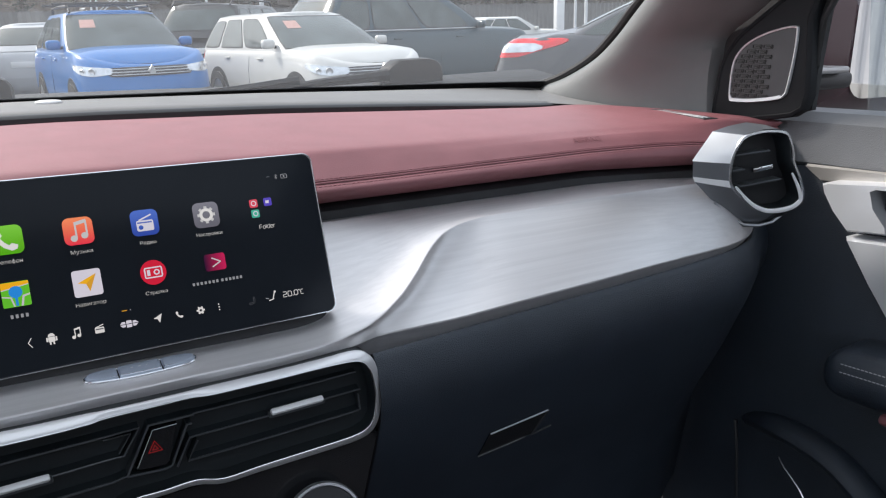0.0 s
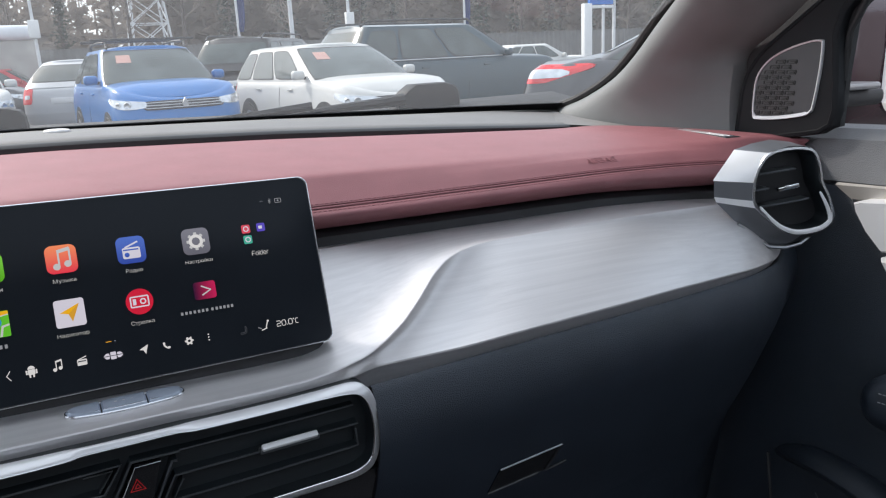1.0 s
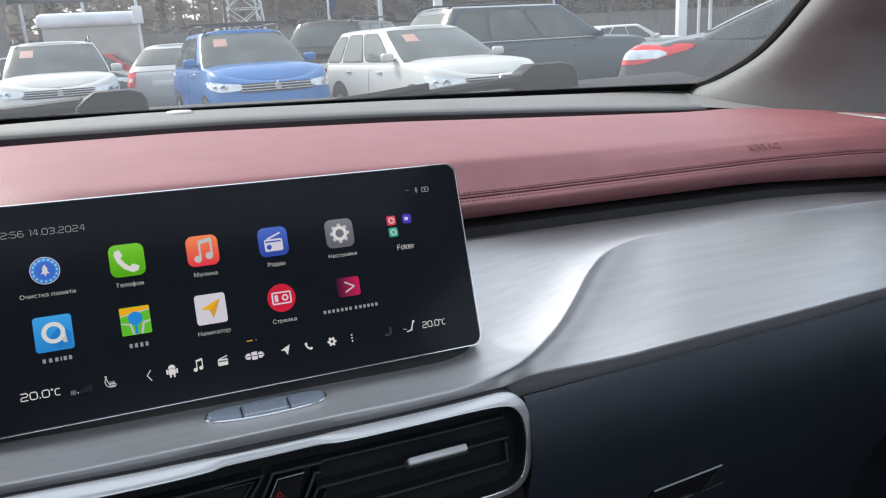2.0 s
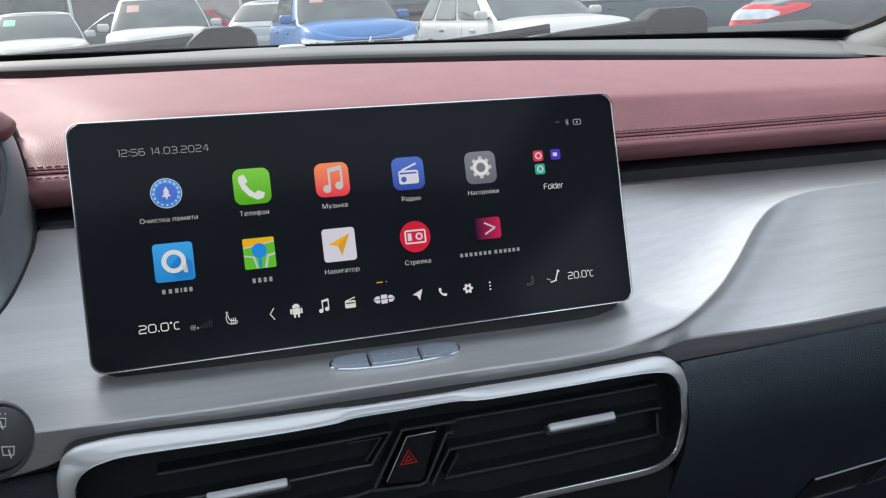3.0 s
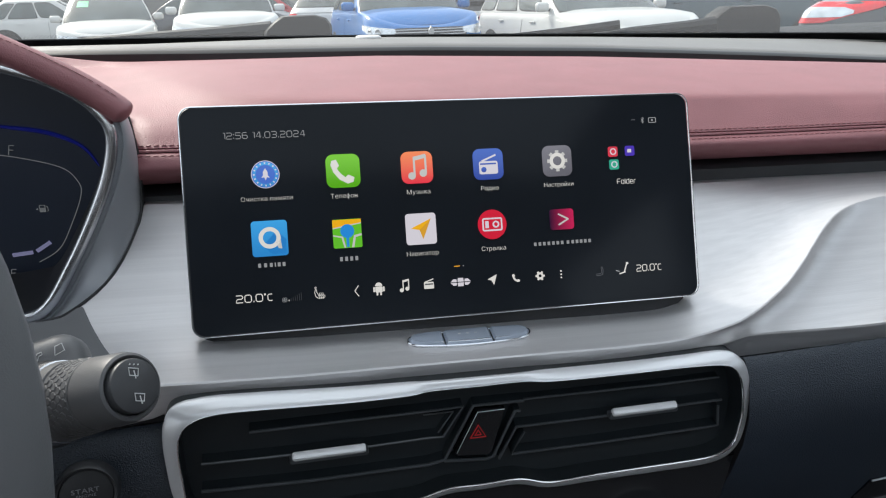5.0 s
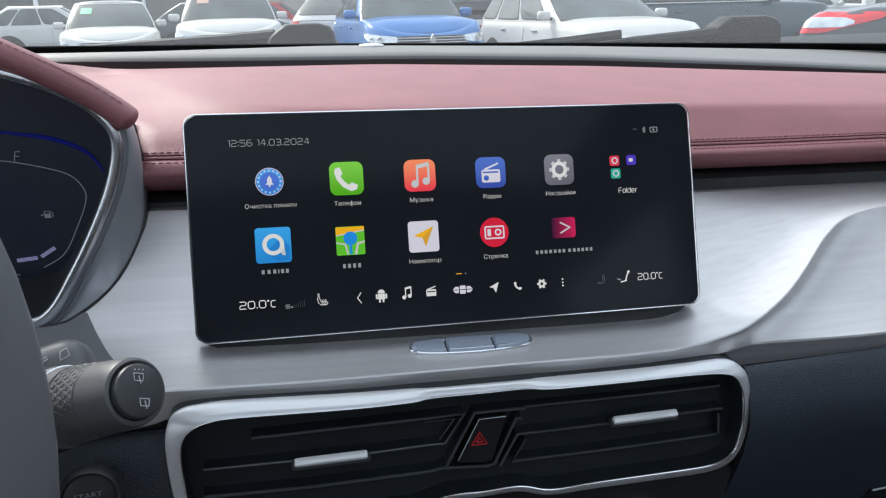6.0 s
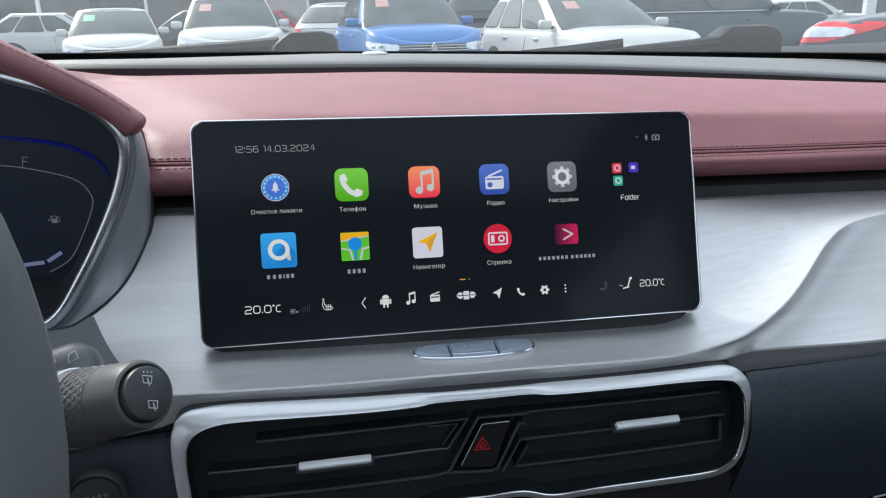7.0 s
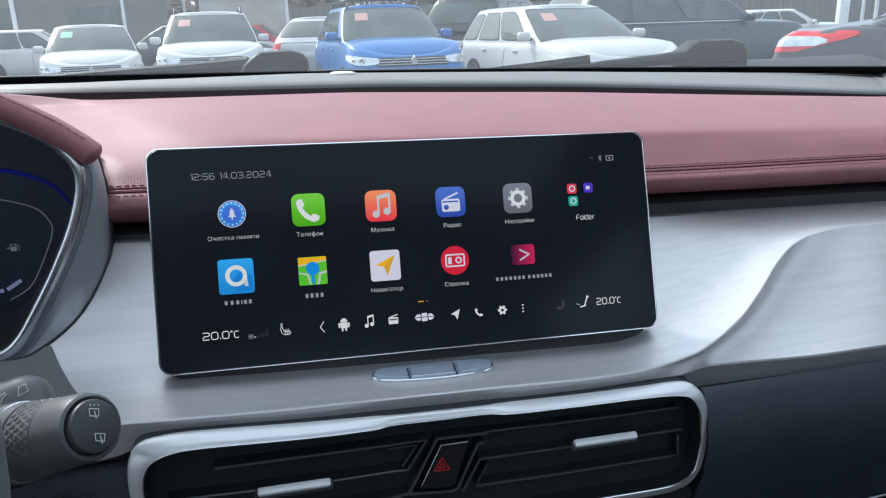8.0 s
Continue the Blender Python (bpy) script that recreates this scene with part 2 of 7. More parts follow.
def lathe(profile, m, sides=32):
    """Turns (radius, height) pairs about the local z of m."""
    bm = bmesh.new()
    rows = [[m @ Vector((r * math.cos(2 * math.pi * k / sides), r * math.sin(2 * math.pi * k / sides), z)) for k in range(sides)] for r, z in profile]
    rings = grid(bm, rows, close=True)
    if profile[0][0] > 1e-5:
        bm.faces.new(rings[0])
    if profile[-1][0] > 1e-5:
        bm.faces.new(rings[-1][::-1])
    return bm


def aim(c, d, up=(0, 0, 1)):
    """A pose at c whose z points along d."""
    q = Vector(d).normalized().to_track_quat("Z", "Y")
    return Matrix.Translation(c) @ q.to_matrix().to_4x4()


def lettering(text, size, depth=0.0003, spacing=1.0, wide=1.0, thin=0.0):
    """A bmesh of the words, centred, in the local xz plane, facing -y."""
    cu = bpy.data.curves.new("words", "FONT")
    cu.body, cu.size, cu.extrude, cu.space_character = text, size, depth, spacing
    cu.align_x, cu.align_y = "CENTER", "CENTER"
    cu.resolution_u = 3
    cu.offset = -thin * size
    ob = bpy.data.objects.new("words", cu)
    scene.collection.objects.link(ob)
    bpy.context.view_layer.update()
    me = bpy.data.meshes.new_from_object(ob.evaluated_get(bpy.context.evaluated_depsgraph_get()))
    bm = bmesh.new()
    bm.from_mesh(me)
    bmesh.ops.scale(bm, vec=(wide, 1, 1), verts=bm.verts[:])
    bmesh.ops.rotate(bm, cent=(0, 0, 0), matrix=Matrix.Rotation(radians(90), 3, "X"), verts=bm.verts[:])
    bpy.data.objects.remove(ob)
    bpy.data.curves.remove(cu)
    bpy.data.meshes.remove(me)
    return bm


def shifted(bm, m):
    bmesh.ops.transform(bm, matrix=m if isinstance(m, Matrix) else Matrix.Translation(m), verts=bm.verts[:])
    return bm


def curve(table):
    xs, ys = [p[0] for p in table], [p[1] for p in table]

    def value(x):
        # smoothed piecewise line
        return sum(float(np.interp(x + d, xs, ys)) * w for d, w in ((-0.02, 0.25), (0, 0.5), (0.02, 0.25)))
    return value


# ---- dashboard ----
dashboard = thing("dashboard", "rose leather and brushed silver car dashboard with black leather lower half", "dashboard")

back_z = curve([(-0.8, 1.150), (-0.27, 1.136), (-0.22, 1.129), (0.0, 1.131), (0.2, 1.127), (0.39, 1.120), (0.56, 1.1142), (0.64, 1.1168), (0.69, 1.1143), (0.74, 1.1075)])
ridge_z = curve([(-0.8, 1.13), (-0.13, 1.126), (-0.06, 1.122), (0.18, 1.119), (0.34, 1.1165), (0.485, 1.1135), (0.60, 1.1120), (0.66, 1.1138), (0.70, 1.1116), (0.74, 1.1065)])
ridge_y = curve([(-0.8, 0.30), (-0.225, 0.30), (-0.200, 0.275), (-0.180, 0.235), (-0.160, 0.185), (-0.135, 0.140), (-0.105, 0.110), (-0.06, 0.094), (0.0, 0.091), (0.8, 0.091)])
seam_z = curve([(-0.8, 1.100), (-0.15, 1.100), (0.0, 1.0975), (0.2, 1.097), (0.43, 1.0985), (0.52, 1.097), (0.58, 1.094), (0.66, 1.088)])
lip_z = curve([(-0.8, 1.094), (0.0, 1.093), (0.43, 1.0925), (0.50, 1.090), (0.57, 1.085), (0.66, 1.078)])
under_z = curve([(-0.8, 1.078), (0.0, 1.077), (0.43, 1.076), (0.587, 1.067), (0.7, 1.062)])
RIGHT_Y = curve([(-0.8, 0.31), (0.56, 0.31), (0.62, 0.30), (0.66, 0.23), (0.69, 0.14), (0.72, 0.105), (0.74, 0.085)])   # rear limit of the pad by x


def pad_profile(x):
    b, r, s, l, u = back_z(x), ridge_z(x), seam_z(x), lip_z(x), under_z(x)
    yb = RIGHT_Y(x)
    yr = min(ridge_y(x), yb - 0.02)          # towards the cluster the ridge sweeps back and fades
    front = s + 0.0118
    pts = [(yb + 0.004, b - 0.012), (yb + 0.001, b - 0.002)]
    for k in range(8):
        f = k / 7
        y = yb - 0.006 + (yr + 0.004 - yb + 0.006) * f
        z = b + (r - b) * f + 0.003 * min(1, (yb - yr) / 0.21) ** 2 * math.sin(math.pi * f)
        pts.append((y, z))
    q = min(1, max(0, (yr - 0.091) / 0.05))
    pts += [(yr - 0.0015 - 0.006 * q, r - 0.0010 + 0.0004 * q), (yr - 0.006 - 0.022 * q, r - 0.0022 - 0.0004 * q)]
    y0, z0 = pts[-1]
    pts += [(y0 + (0.074 - y0) * f, z0 + (front - z0) * f + 0.04 * (y0 - 0.085) * f * (1 - f)) for f in (0.25, 0.5, 0.75)]
    pts += [(0.074, front), (0.066, s + 0.0064), (0.062, s + 0.0034), (0.0602, s + 0.0023), (0.0592, s + 0.0016)]
    pts += [(0.0598, s + 0.0008), (0.0584, s + 0.0008), (0.0577, s + 0.0003), (0.0575, s - 0.0003), (0.0586, s - 0.0009), (0.0568, s - 0.0010), (0.0558, s - 0.0015), (0.0530, s - 0.0026), (0.0506, l + 0.0004), (0.0499, l - 0.0008), (0.0501, l - 0.0024), (0.0514, l - 0.0044), (0.0540, l - 0.0066),
            (0.0580, l - 0.0090), (0.0640, u + 0.0040), (0.0720, u + 0.0018), (0.085, u + 0.0005), (0.11, u - 0.004)]
    return pts


def pad_row(x):
    """One section of the pad; beside the cluster it ends behind the hood."""
    pts = pad_profile(x)
    if x < -0.163:
        last = max(k for k, p in enumerate(pts[:16]) if p[0] > 0.0895)
        pts = pts[:last + 1] + [(0.0895, pts[last][1] - 0.0004 * k) for k in range(1, len(pts) - last)]
    return [(x, y, z) for y, z in pts]


xs = [-0.75 + 0.0147 * i for i in range(36)] + [-0.227 + 0.0072 * i for i in range(9)] + [-0.162 + i * 0.0109 for i in range(70)] + [0.601 + 0.0075 * i for i in range(19)]
bm = bmesh.new()
grid(bm, [pad_row(x) for x in xs])
pad = part("leather_pad", bm, RED, dashboard, "rose red leather pad with stitched front seam", sharp=1.2)
# stitches along both sides of the seam
for name, dy, dz in (("upper_stitching", 0.0606, 0.0027), ("lower_stitching", 0.0546, -0.0018)):
    bm = bmesh.new()
    x = -0.160
    while x < 0.598:
        z0, z1 = seam_z(x) + dz, seam_z(x + 0.0042) + dz
        box(bm, (x + 0.0021, dy - 0.0002, (z0 + z1) / 2), (0.0026, 0.0005, 0.0004), 0.0, Matrix.Rotation(math.atan2(z1 - z0, 0.0042), 4, "Y") @ Matrix.Rotation(radians(-8), 4, "Y"))
        x += 0.0039
    tagged(part(name, bm, RED_STITCH, pad, "dark red thread"), kind="stuff")
# the embossed word beside the seam
bm = lettering("AIRBAG", 0.0104, 0.00015, thin=0.018)
shifted(bm, Matrix.Translation((0.436, 0.0699, 1.1077)) @ Matrix.Rotation(radians(0.8), 4, "Y") @ Matrix.Rotation(radians(-56), 4, "X"))
part("embossed_word", bm, RED, pad, "embossed lettering in rose leather")

# black upper pad between the leather and the windshield
pe_z = curve([(-0.8, 1.148), (-0.30, 1.1385), (-0.22, 1.1385), (-0.15, 1.1380), (0.04, 1.1382), (0.21, 1.1350), (0.40, 1.1275), (0.57, 1.1192), (0.66, 1.1160), (0.72, 1.1135)])
ft_z = curve([(-0.8, 1.132), (-0.3, 1.1340), (-0.12, 1.1380), (-0.03, 1.1402), (0.25, 1.138), (0.6, 1.131), (0.72, 1.126)])
xs = [-0.75 + i * 0.025 for i in range(59)]
rows = []
for x in xs:
    e, f = pe_z(x), ft_z(x)
    y1 = 0.47 - 0.13 * x * x
    rows.append([(x, 0.324, e - 0.03), (x, 0.326, e - 0.008), (x, 0.3265, e - 0.002), (x, 0.329, e), (x, 0.345, e + 0.0015), (x, 0.38, (e + f) / 2 + 0.002), (x, 0.425, f + 0.0008),
                 (x, y1 - 0.015, f), (x, y1, f - 0.004), (x, y1 + 0.03, f - 0.02), (x, y1 + 0.12, f - 0.05)])
bm = bmesh.new()
grid(bm, rows)
part("upper_pad", bm, DASH_TOP, dashboard, "dark grey soft plastic dash top")
bm = bmesh.new()
grid(bm, [[(x, 0.3155, back_z(x) - 0.014), (x, 0.3165, pe_z(x) - 0.0040), (x, 0.3195, pe_z(x) - 0.0016), (x, 0.327, pe_z(x) - 0.0010)] for x in xs])
part("joint_strip", bm, FRIT, dashboard, "black joint between leather and dash top")
# the dash top runs out in a point between the pillar foot and the leather
seam = smooth_loop([(0.6400, 0.4100, 1.1290), (0.6330, 0.3650, 1.1260), (0.6310, 0.3200, 1.1222), (0.6400, 0.2750, 1.1180), (0.6540, 0.2350, 1.1135)], 4, closed=False)
bm = bmesh.new()
rows = []
for i, p in enumerate(seam):
    f = i / (len(seam) - 1)
    q = Vector((0.590 + 0.066 * f, 0.334 - 0.100 * f, 1.1172 - 0.0042 * f))
    rows.append([p.lerp(q, k / 6) + Vector((0, 0, 0.002 * math.sin(math.pi * k / 6) * (1 - f))) for k in range(7)])
grid(bm, rows)
part("upper_pad_end", bm, DASH_TOP, dashboard, "tapering end of the dash top")
# light sensor and defroster grilles
sensor = thing("light_sensor", "small grey sensor dome on the dash top", "sensor")
part("dome", shifted(lathe([(0.0128, -0.004), (0.0126, 0.0018), (0.0116, 0.0028), (0.009, 0.0032), (0.0, 0.0034)], Matrix()), (0.0045, 0.405, 1.1405)), WHITE_INK, sensor)
part("collar", shifted(lathe([(0.0139, -0.004), (0.0139, 0.0003), (0.0129, 0.0005), (0.0129, -0.004)], Matrix()), (0.0045, 0.405, 1.1405)), DARK, sensor)
grille = thing("defroster_grille", "narrow defroster grille let into the end of the rose dash top", "vent")
gm = Matrix.Translation((0.645, 0.138, 1.1152)) @ Matrix.Rotation(radians(-5), 4, "Z") @ Matrix.Rotation(radians(1.8), 4, "X") @ Matrix.Rotation(radians(2), 4, "Y")
part("frame", shifted(boxed((0, 0, -0.0024), (0.022, 0.092, 0.0050), 0.0012), gm), DARK, grille)
for k in range(2):
    part("slat", shifted(boxed((-0.0048 + 0.0080 * k, -0.003, -0.0002), (0.0046, 0.074, 0.0016), 0.0006), gm), SATIN_DARK, grille, "pale satin slat")

# recess strip between leather and silver
bm = bmesh.new()
grid(bm, [[(x, 0.100, under_z(x) + 0.001), (x, 0.068, under_z(x) - 0.0005), (x, 0.0635, under_z(x) - 0.003), (x, 0.0625, 1.062), (x, 0.066, 1.03)] for x in [-0.163 + 0.05 * i for i in range(17)]])
part("shadow_gap", bm, DARK, dashboard, "dark recess under the leather pad")

# ---- brushed silver trim ----
top_z = curve([(-0.8, 1.075), (-0.15, 1.0715), (0.0, 1.067), (0.35, 1.066), (0.43, 1.066), (0.52, 1.062), (0.60, 1.055)])
RIDGE = [(-0.40, -0.042, 1.020), (-0.20, -0.042, 1.016), (-0.128, -0.042, 1.0132), (-0.081, -0.042, 1.0117), (-0.029, -0.042, 1.0112), (0.03, -0.042, 1.0107), (0.078, -0.042, 1.0098), (0.105, -0.0415, 1.0100), (0.125, -0.0402, 1.0120),
         (0.1456, -0.0370, 1.0152), (0.1613, -0.0320, 1.0200), (0.1796, -0.0250, 1.0284), (0.1962, -0.0150, 1.0376), (0.2173, 0.0, 1.0500), (0.2329, 0.009, 1.0567), (0.2465, 0.014, 1.0597),
         (0.2649, 0.0175, 1.0619), (0.2833, 0.020, 1.0625), (0.3387, 0.023, 1.0622), (0.4064, 0.026, 1.0623), (0.4437, 0.028, 1.0615), (0.4932, 0.032, 1.0596), (0.56, 0.036, 1.057), (0.66, 0.044, 1.052)]
rx, ry, rz = ([p[k] for p in RIDGE] for k in range(3))
bot_z = curve([(-0.4, 0.999), (0.10, 0.998), (0.145, 0.999), (0.26, 1.003), (0.315, 1.0047), (0.377, 1.0058), (0.452, 1.0058), (0.545, 1.0030), (0.649, 0.9975), (0.72, 0.994)])
bot_y = curve([(-0.8, 0.0), (0.33, 0.0), (0.377, 0.0012), (0.452, 0.0075), (0.545, 0.0230), (0.60, 0.043), (0.635, 0.063), (0.66, 0.082), (0.72, 0.115)])     # how far the dash end turns away


def ridge_at(x):
    w = ((-0.005, 0.25), (0, 0.5), (0.005, 0.25))
    return sum(np.interp(x + d, rx, ry) * k for d, k in w), sum(np.interp(x + d, rx, rz) * k for d, k in w)


def shelf(x, y):
    """The hollow upper surface of the trim, from the gap down to the ridge."""
    yr, zr = ridge_at(x)
    t = top_z(x)
    f = (0.057 - y) / (0.057 - yr)
    hollow = 0.0135 * min(1.0, max(0.0, (0.215 - x) / 0.10))
    dip = 0.0024 * min(1.0, max(0.0, (0.150 - x) / 0.04)) * math.sin(math.pi * min(1.0, max(0.0, (f - 0.45) / 0.55)))
    return t + (zr - t) * f - hollow * math.sin(math.pi * f ** 0.9) * (1 - 0.15 * f) - dip


FOOT_X, FOOT_Y = [-0.265, -0.206, -0.193, -0.186, -0.179, -0.172, -0.1645, -0.160], [0.002, 0.0045, 0.008, 0.0125, 0.020, 0.030, 0.0435, 0.057]          # the trim's edge along the cluster
rows = []
x = -0.262
while x < 0.660:
    yr, zr = ridge_at(x)
    t = top_z(x)
    start = (0.057 - float(np.interp(x, FOOT_X, FOOT_Y))) / (0.057 - yr)
    row = []
    for k in range(17):
        f = start + (1 - start) * k / 16
        y = 0.057 + (yr - 0.057) * f
        row.append((x, y, shelf(x, y)))
    row.insert(0, (x, row[0][1] + 0.012, row[0][2]) if x > -0.160 else (x, row[0][1] + 0.001, row[0][2] - 0.006))
    b, dy = bot_z(x), bot_y(x)
    zc = b + 0.0074 - 0.0045 * min(1, max(0, (x - 0.42) / 0.22))
    yc = -0.0435 + dy + 0.0026 * min(1, max(0, (0.144 - x) / 0.016))
    under = float(np.interp(x, [-0.2, -0.165, -0.150, -0.142, -0.130, -0.113, -0.063, 0.0, 0.078, 0.125], [0.9920, 0.9945, 0.9968, 0.9995, 1.0026, 1.0044, 1.0032, 1.0026, 1.0026, 1.0044]))
    full_lip = min(1, max(0, (x - 0.128) / 0.016))
    scoop = min(1, max(0, (x - 0.140) / 0.090))
    scoop = scoop * scoop * (3 - 2 * scoop)
    recess = max(0.0, min(0.0075, yr - 0.0012 - yc)) * (1 - scoop) * full_lip          # upright at the corner, then sweeping out
    yc += recess
    zc = under + (zc - under) * full_lip
    b = max(b, zc - 0.0062) if full_lip < 1 else b
    nook = 1 - full_lip
    row.append((x, yr - 0.0007, zr - 0.0007))
    away = min(1, max(0, (x - 0.172) / 0.120))
    away = 1 - away * away * (3 - 2 * away)
    hang = 1 + 1.2 * away * full_lip
    under_cut = 0.0085 * away * full_lip          # the face draws in below the ridge, then sweeps out
    swell = 0.0030 * (lambda q: q * q * (3 - 2 * q))(min(1, max(0, (x - 0.28) / 0.16))) + 0.0055 * (lambda q: q * q * (3 - 2 * q))(min(1, max(0, (x - 0.50) / 0.12)))
    for k in range(1, 12):
        f = k / 12
        y = yr - 0.0007 + (yc - yr + 0.0007) * f ** hang + under_cut * f * (1 - f) ** 3
        z = zr - 0.0007 + (zc - zr + 0.0007) * f + swell * math.sin(math.pi * f)
        row.append((x, y, z))
    row += [(x, yc, zc), (x, yc - 0.0002 * full_lip + 0.0006 * nook, zc - 0.0012 + 0.0005 * nook), (x, yc + 0.0004 * full_lip + 0.003 * nook, zc - 0.0024 * full_lip - 0.0010 * nook), (x, yc + 0.0030 * full_lip + 0.006 * nook, b + 0.0008),
            (x, yc + 0.0050 * full_lip + 0.0095 * nook, b - 0.0046 * full_lip - 0.0004 - 0.45 * recess), (x, yc + 0.0135, b - 0.008 - 0.45 * recess)]
    rows.append(row)
    x += 0.0025
bm = bmesh.new()
grid(bm, rows)
part("silver_trim", bm, SILVER, dashboard, "brushed silver trim with a sweeping ridge", sharp=0.33)
# darker grey sheet laid just above the left end of the silver
rows = []
for k in range(13):
    y = 0.0105 - 0.0545 * k / 12
    edge = float(np.interp(y, [-0.044, -0.030, -0.0135, 0.0, 0.0105], [-0.152, -0.1605, -0.1717, -0.1795, -0.1850]))
    rows.append([(edge - d, min(y, float(np.interp(edge - d, FOOT_X, FOOT_Y)) - 0.0008), shelf(edge - d, min(y, float(np.interp(edge - d, FOOT_X, FOOT_Y)) - 0.0008)) + h) for d, h in ((0.0, -0.002), (0.0002, 0.0004), (0.0008, 0.0009), (0.004, 0.0010), (0.010, 0.0010), (0.020, 0.0010), (0.035, 0.0010), (0.060, 0.0010))])
bm = bmesh.new()
grid(bm, rows)
part("grey_end_sheet", bm, END_GREY, dashboard, "dark grey satin sheet over the end of the silver trim")

# ---- black leather lower half ----
def lower(xa, xb, name, top, back=0.0):
    rr = []
    n = int((xb - xa) / 0.006) + 2
    for i in range(n):
        xx = xa + (xb - xa) * i / (n - 1)
        b = top(xx)
        prof = [(-0.026, -0.0110), (-0.0415, -0.0040), (-0.0450, -0.0012), (-0.0474, -0.0022), (-0.0500, -0.006), (-0.0545, -0.016), (-0.0570, -0.030), (-0.0550, -0.048), (-0.048, -0.070), (-0.038, -0.095),
                (-0.026, -0.125), (-0.010, -0.16), (0.01, -0.20), (0.03, -0.26), (0.05, -0.40)]
        dy = bot_y(xx) + back
        rr.append([(xx, y + dy, b + z) for y, z in prof])
    bm = bmesh.new()
    grid(bm, rr)
    return part(name, bm, BLACK_LEATHER, dashboard, "black grained leather lower dash")


lower(0.1445, 0.715, "lower_panel", bot_z)
lower(-0.75, -0.1405, "driver_lower_panel", lambda x: 0.993 + 0.03 * (x + 0.14), 0.008)
# glovebox latch
latch = thing("glovebox_latch", "recessed black glovebox latch with satin edges", "latch")
LQ = [(0.2505, 0.8998), (0.3075, 0.9053), (0.2985, 0.881), (0.245, 0.8765)]


def low_y(z, x):
    d = bot_z(x) - z
    return float(np.interp(d, [0.006, 0.016, 0.03, 0.048, 0.07, 0.095, 0.125, 0.16, 0.2], [-0.05, -0.0545, -0.057, -0.055, -0.048, -0.038, -0.026, -0.010, 0.01]))


def on_low(p, out=0.0):
    return (p[0], low_y(p[1], p[0]) + bot_y(p[0]) - out, p[1])


bm = bmesh.new()
vs = [bm.verts.new(on_low(p, 0.0012)) for p in LQ] + [bm.verts.new(on_low(p, -0.01)) for p in LQ]
bm.faces.new(vs[:4])
for i in range(4):
    bm.faces.new((vs[i], vs[(i + 1) % 4], vs[4 + (i + 1) % 4], vs[4 + i]))
part("paddle", bm, PIANO, latch)
part("upper_edge", tube([on_low(LQ[0], 0.0016), on_low(LQ[1], 0.0016)], 0.0007, 6), SATIN_DARK, latch, "dull grey edge")
part("lower_edge", tube([on_low(LQ[3], 0.0016), on_low((0.2915, 0.8805), 0.0016)], 0.0008, 6), SOFT_BLACK, latch, "dull grey edge")
part("side_edge", tube([on_low(LQ[1], 0.002), on_low(LQ[2], 0.002), on_low((0.318, 0.884), 0.002)], 0.0009, 6), DARK, latch)

# ---- touchscreen ----
TILT = pose(0, 0, 1.08, -18.4)
touchscreen = thing("touchscreen", "wide black infotainment touchscreen showing coloured app icons", "screen", TILT)
W2, ZT, ZB = 0.1318, 0.0508, -0.0593
SH, SC = ZT - ZB, (ZT + ZB) / 2


def flat3(y0):
    return lambda u, v, d: (u, y0 + d, v)


def plate(pts, y0, depth, mat, name, parent, label="", bevel=0.0):
    return part(name, outline_plate(pts, flat3(y0), depth, bevel), mat, parent, label)


plate(round_rect(2 * W2, SH, 0.0062, 8, 0, SC), 0.0006, 0.0085, DARK, "housing", touchscreen, "black housing", 0.001)
plate(round_rect(2 * W2 - 0.002, SH - 0.002, 0.0054, 8, 0, SC), 0.0, 0.004, SCREEN_GLASS, "glass", touchscreen, "black glass front")
rim_pts = [(u, -0.0002, v) for u, v in round_rect(2 * W2 - 0.0006, SH - 0.0006, 0.0060, 8, 0, SC)]
part("rim", tube(rim_pts, 0.00036, 6, closed=True, up=(0, 1, 0)), CHROME, touchscreen, "thin bright metal rim")
part("foot", boxed((0, 0.032, -0.052), (0.258, 0.049, 0.040), 0.006), DARK, touchscreen, "hidden dark mounting foot")
FACE = -0.0006
E_INK = {k: glow(k, lin(h), s) for k, h, s in (
    ("lit_white", "E0E0E0", 0.78), ("lit_grey", "8E9298", 0.8), ("lit_dim", "4A4E55", 0.8), ("lit_faint", "34383E", 0.8), ("lit_symbol", "D2D4D6", 0.68), ("lit_blue_shade", "1F7CC8", 0.85), ("lit_green", "5DBB0F", 0.8), ("lit_orange", "F2704E", 0.8), ("lit_blue", "2F57B8", 0.8),
    ("lit_slate", "6A6A78", 0.85), ("lit_sky", "2F96E0", 0.8), ("lit_red", "D01C3A", 0.8), ("lit_magenta", "8E1A4E", 0.85), ("lit_pale", "D6D4E2", 0.8), ("lit_yellow", "F0B21A", 0.8),
    ("lit_map_green", "5FBF2E", 0.8), ("lit_map_blue", "1F8BE0", 0.8), ("lit_folder_red", "D83A50", 0.8), ("lit_folder_violet", "4A35B8", 0.8), ("lit_folder_teal", "2FA890", 0.8),
    ("lit_deep_blue", "3C6BD0", 0.8), ("lit_amber", "D8A030", 0.8))}


for k, low, high, axis in (("lit_orange", "E8344C", "F8884E", "Z"), ("lit_green", "4FA80A", "74CC1C", "Z"), ("lit_blue", "2A46A4", "3D66C8", "Z"), ("lit_slate", "62626E", "767682", "Z"), ("lit_sky", "2486D2", "3AA6EE", "Z"), ("lit_magenta", "2A0A30", "C81E58", "X")):
    E_INK[k] = fading(k, lin(low), lin(high), 0.8, axis)


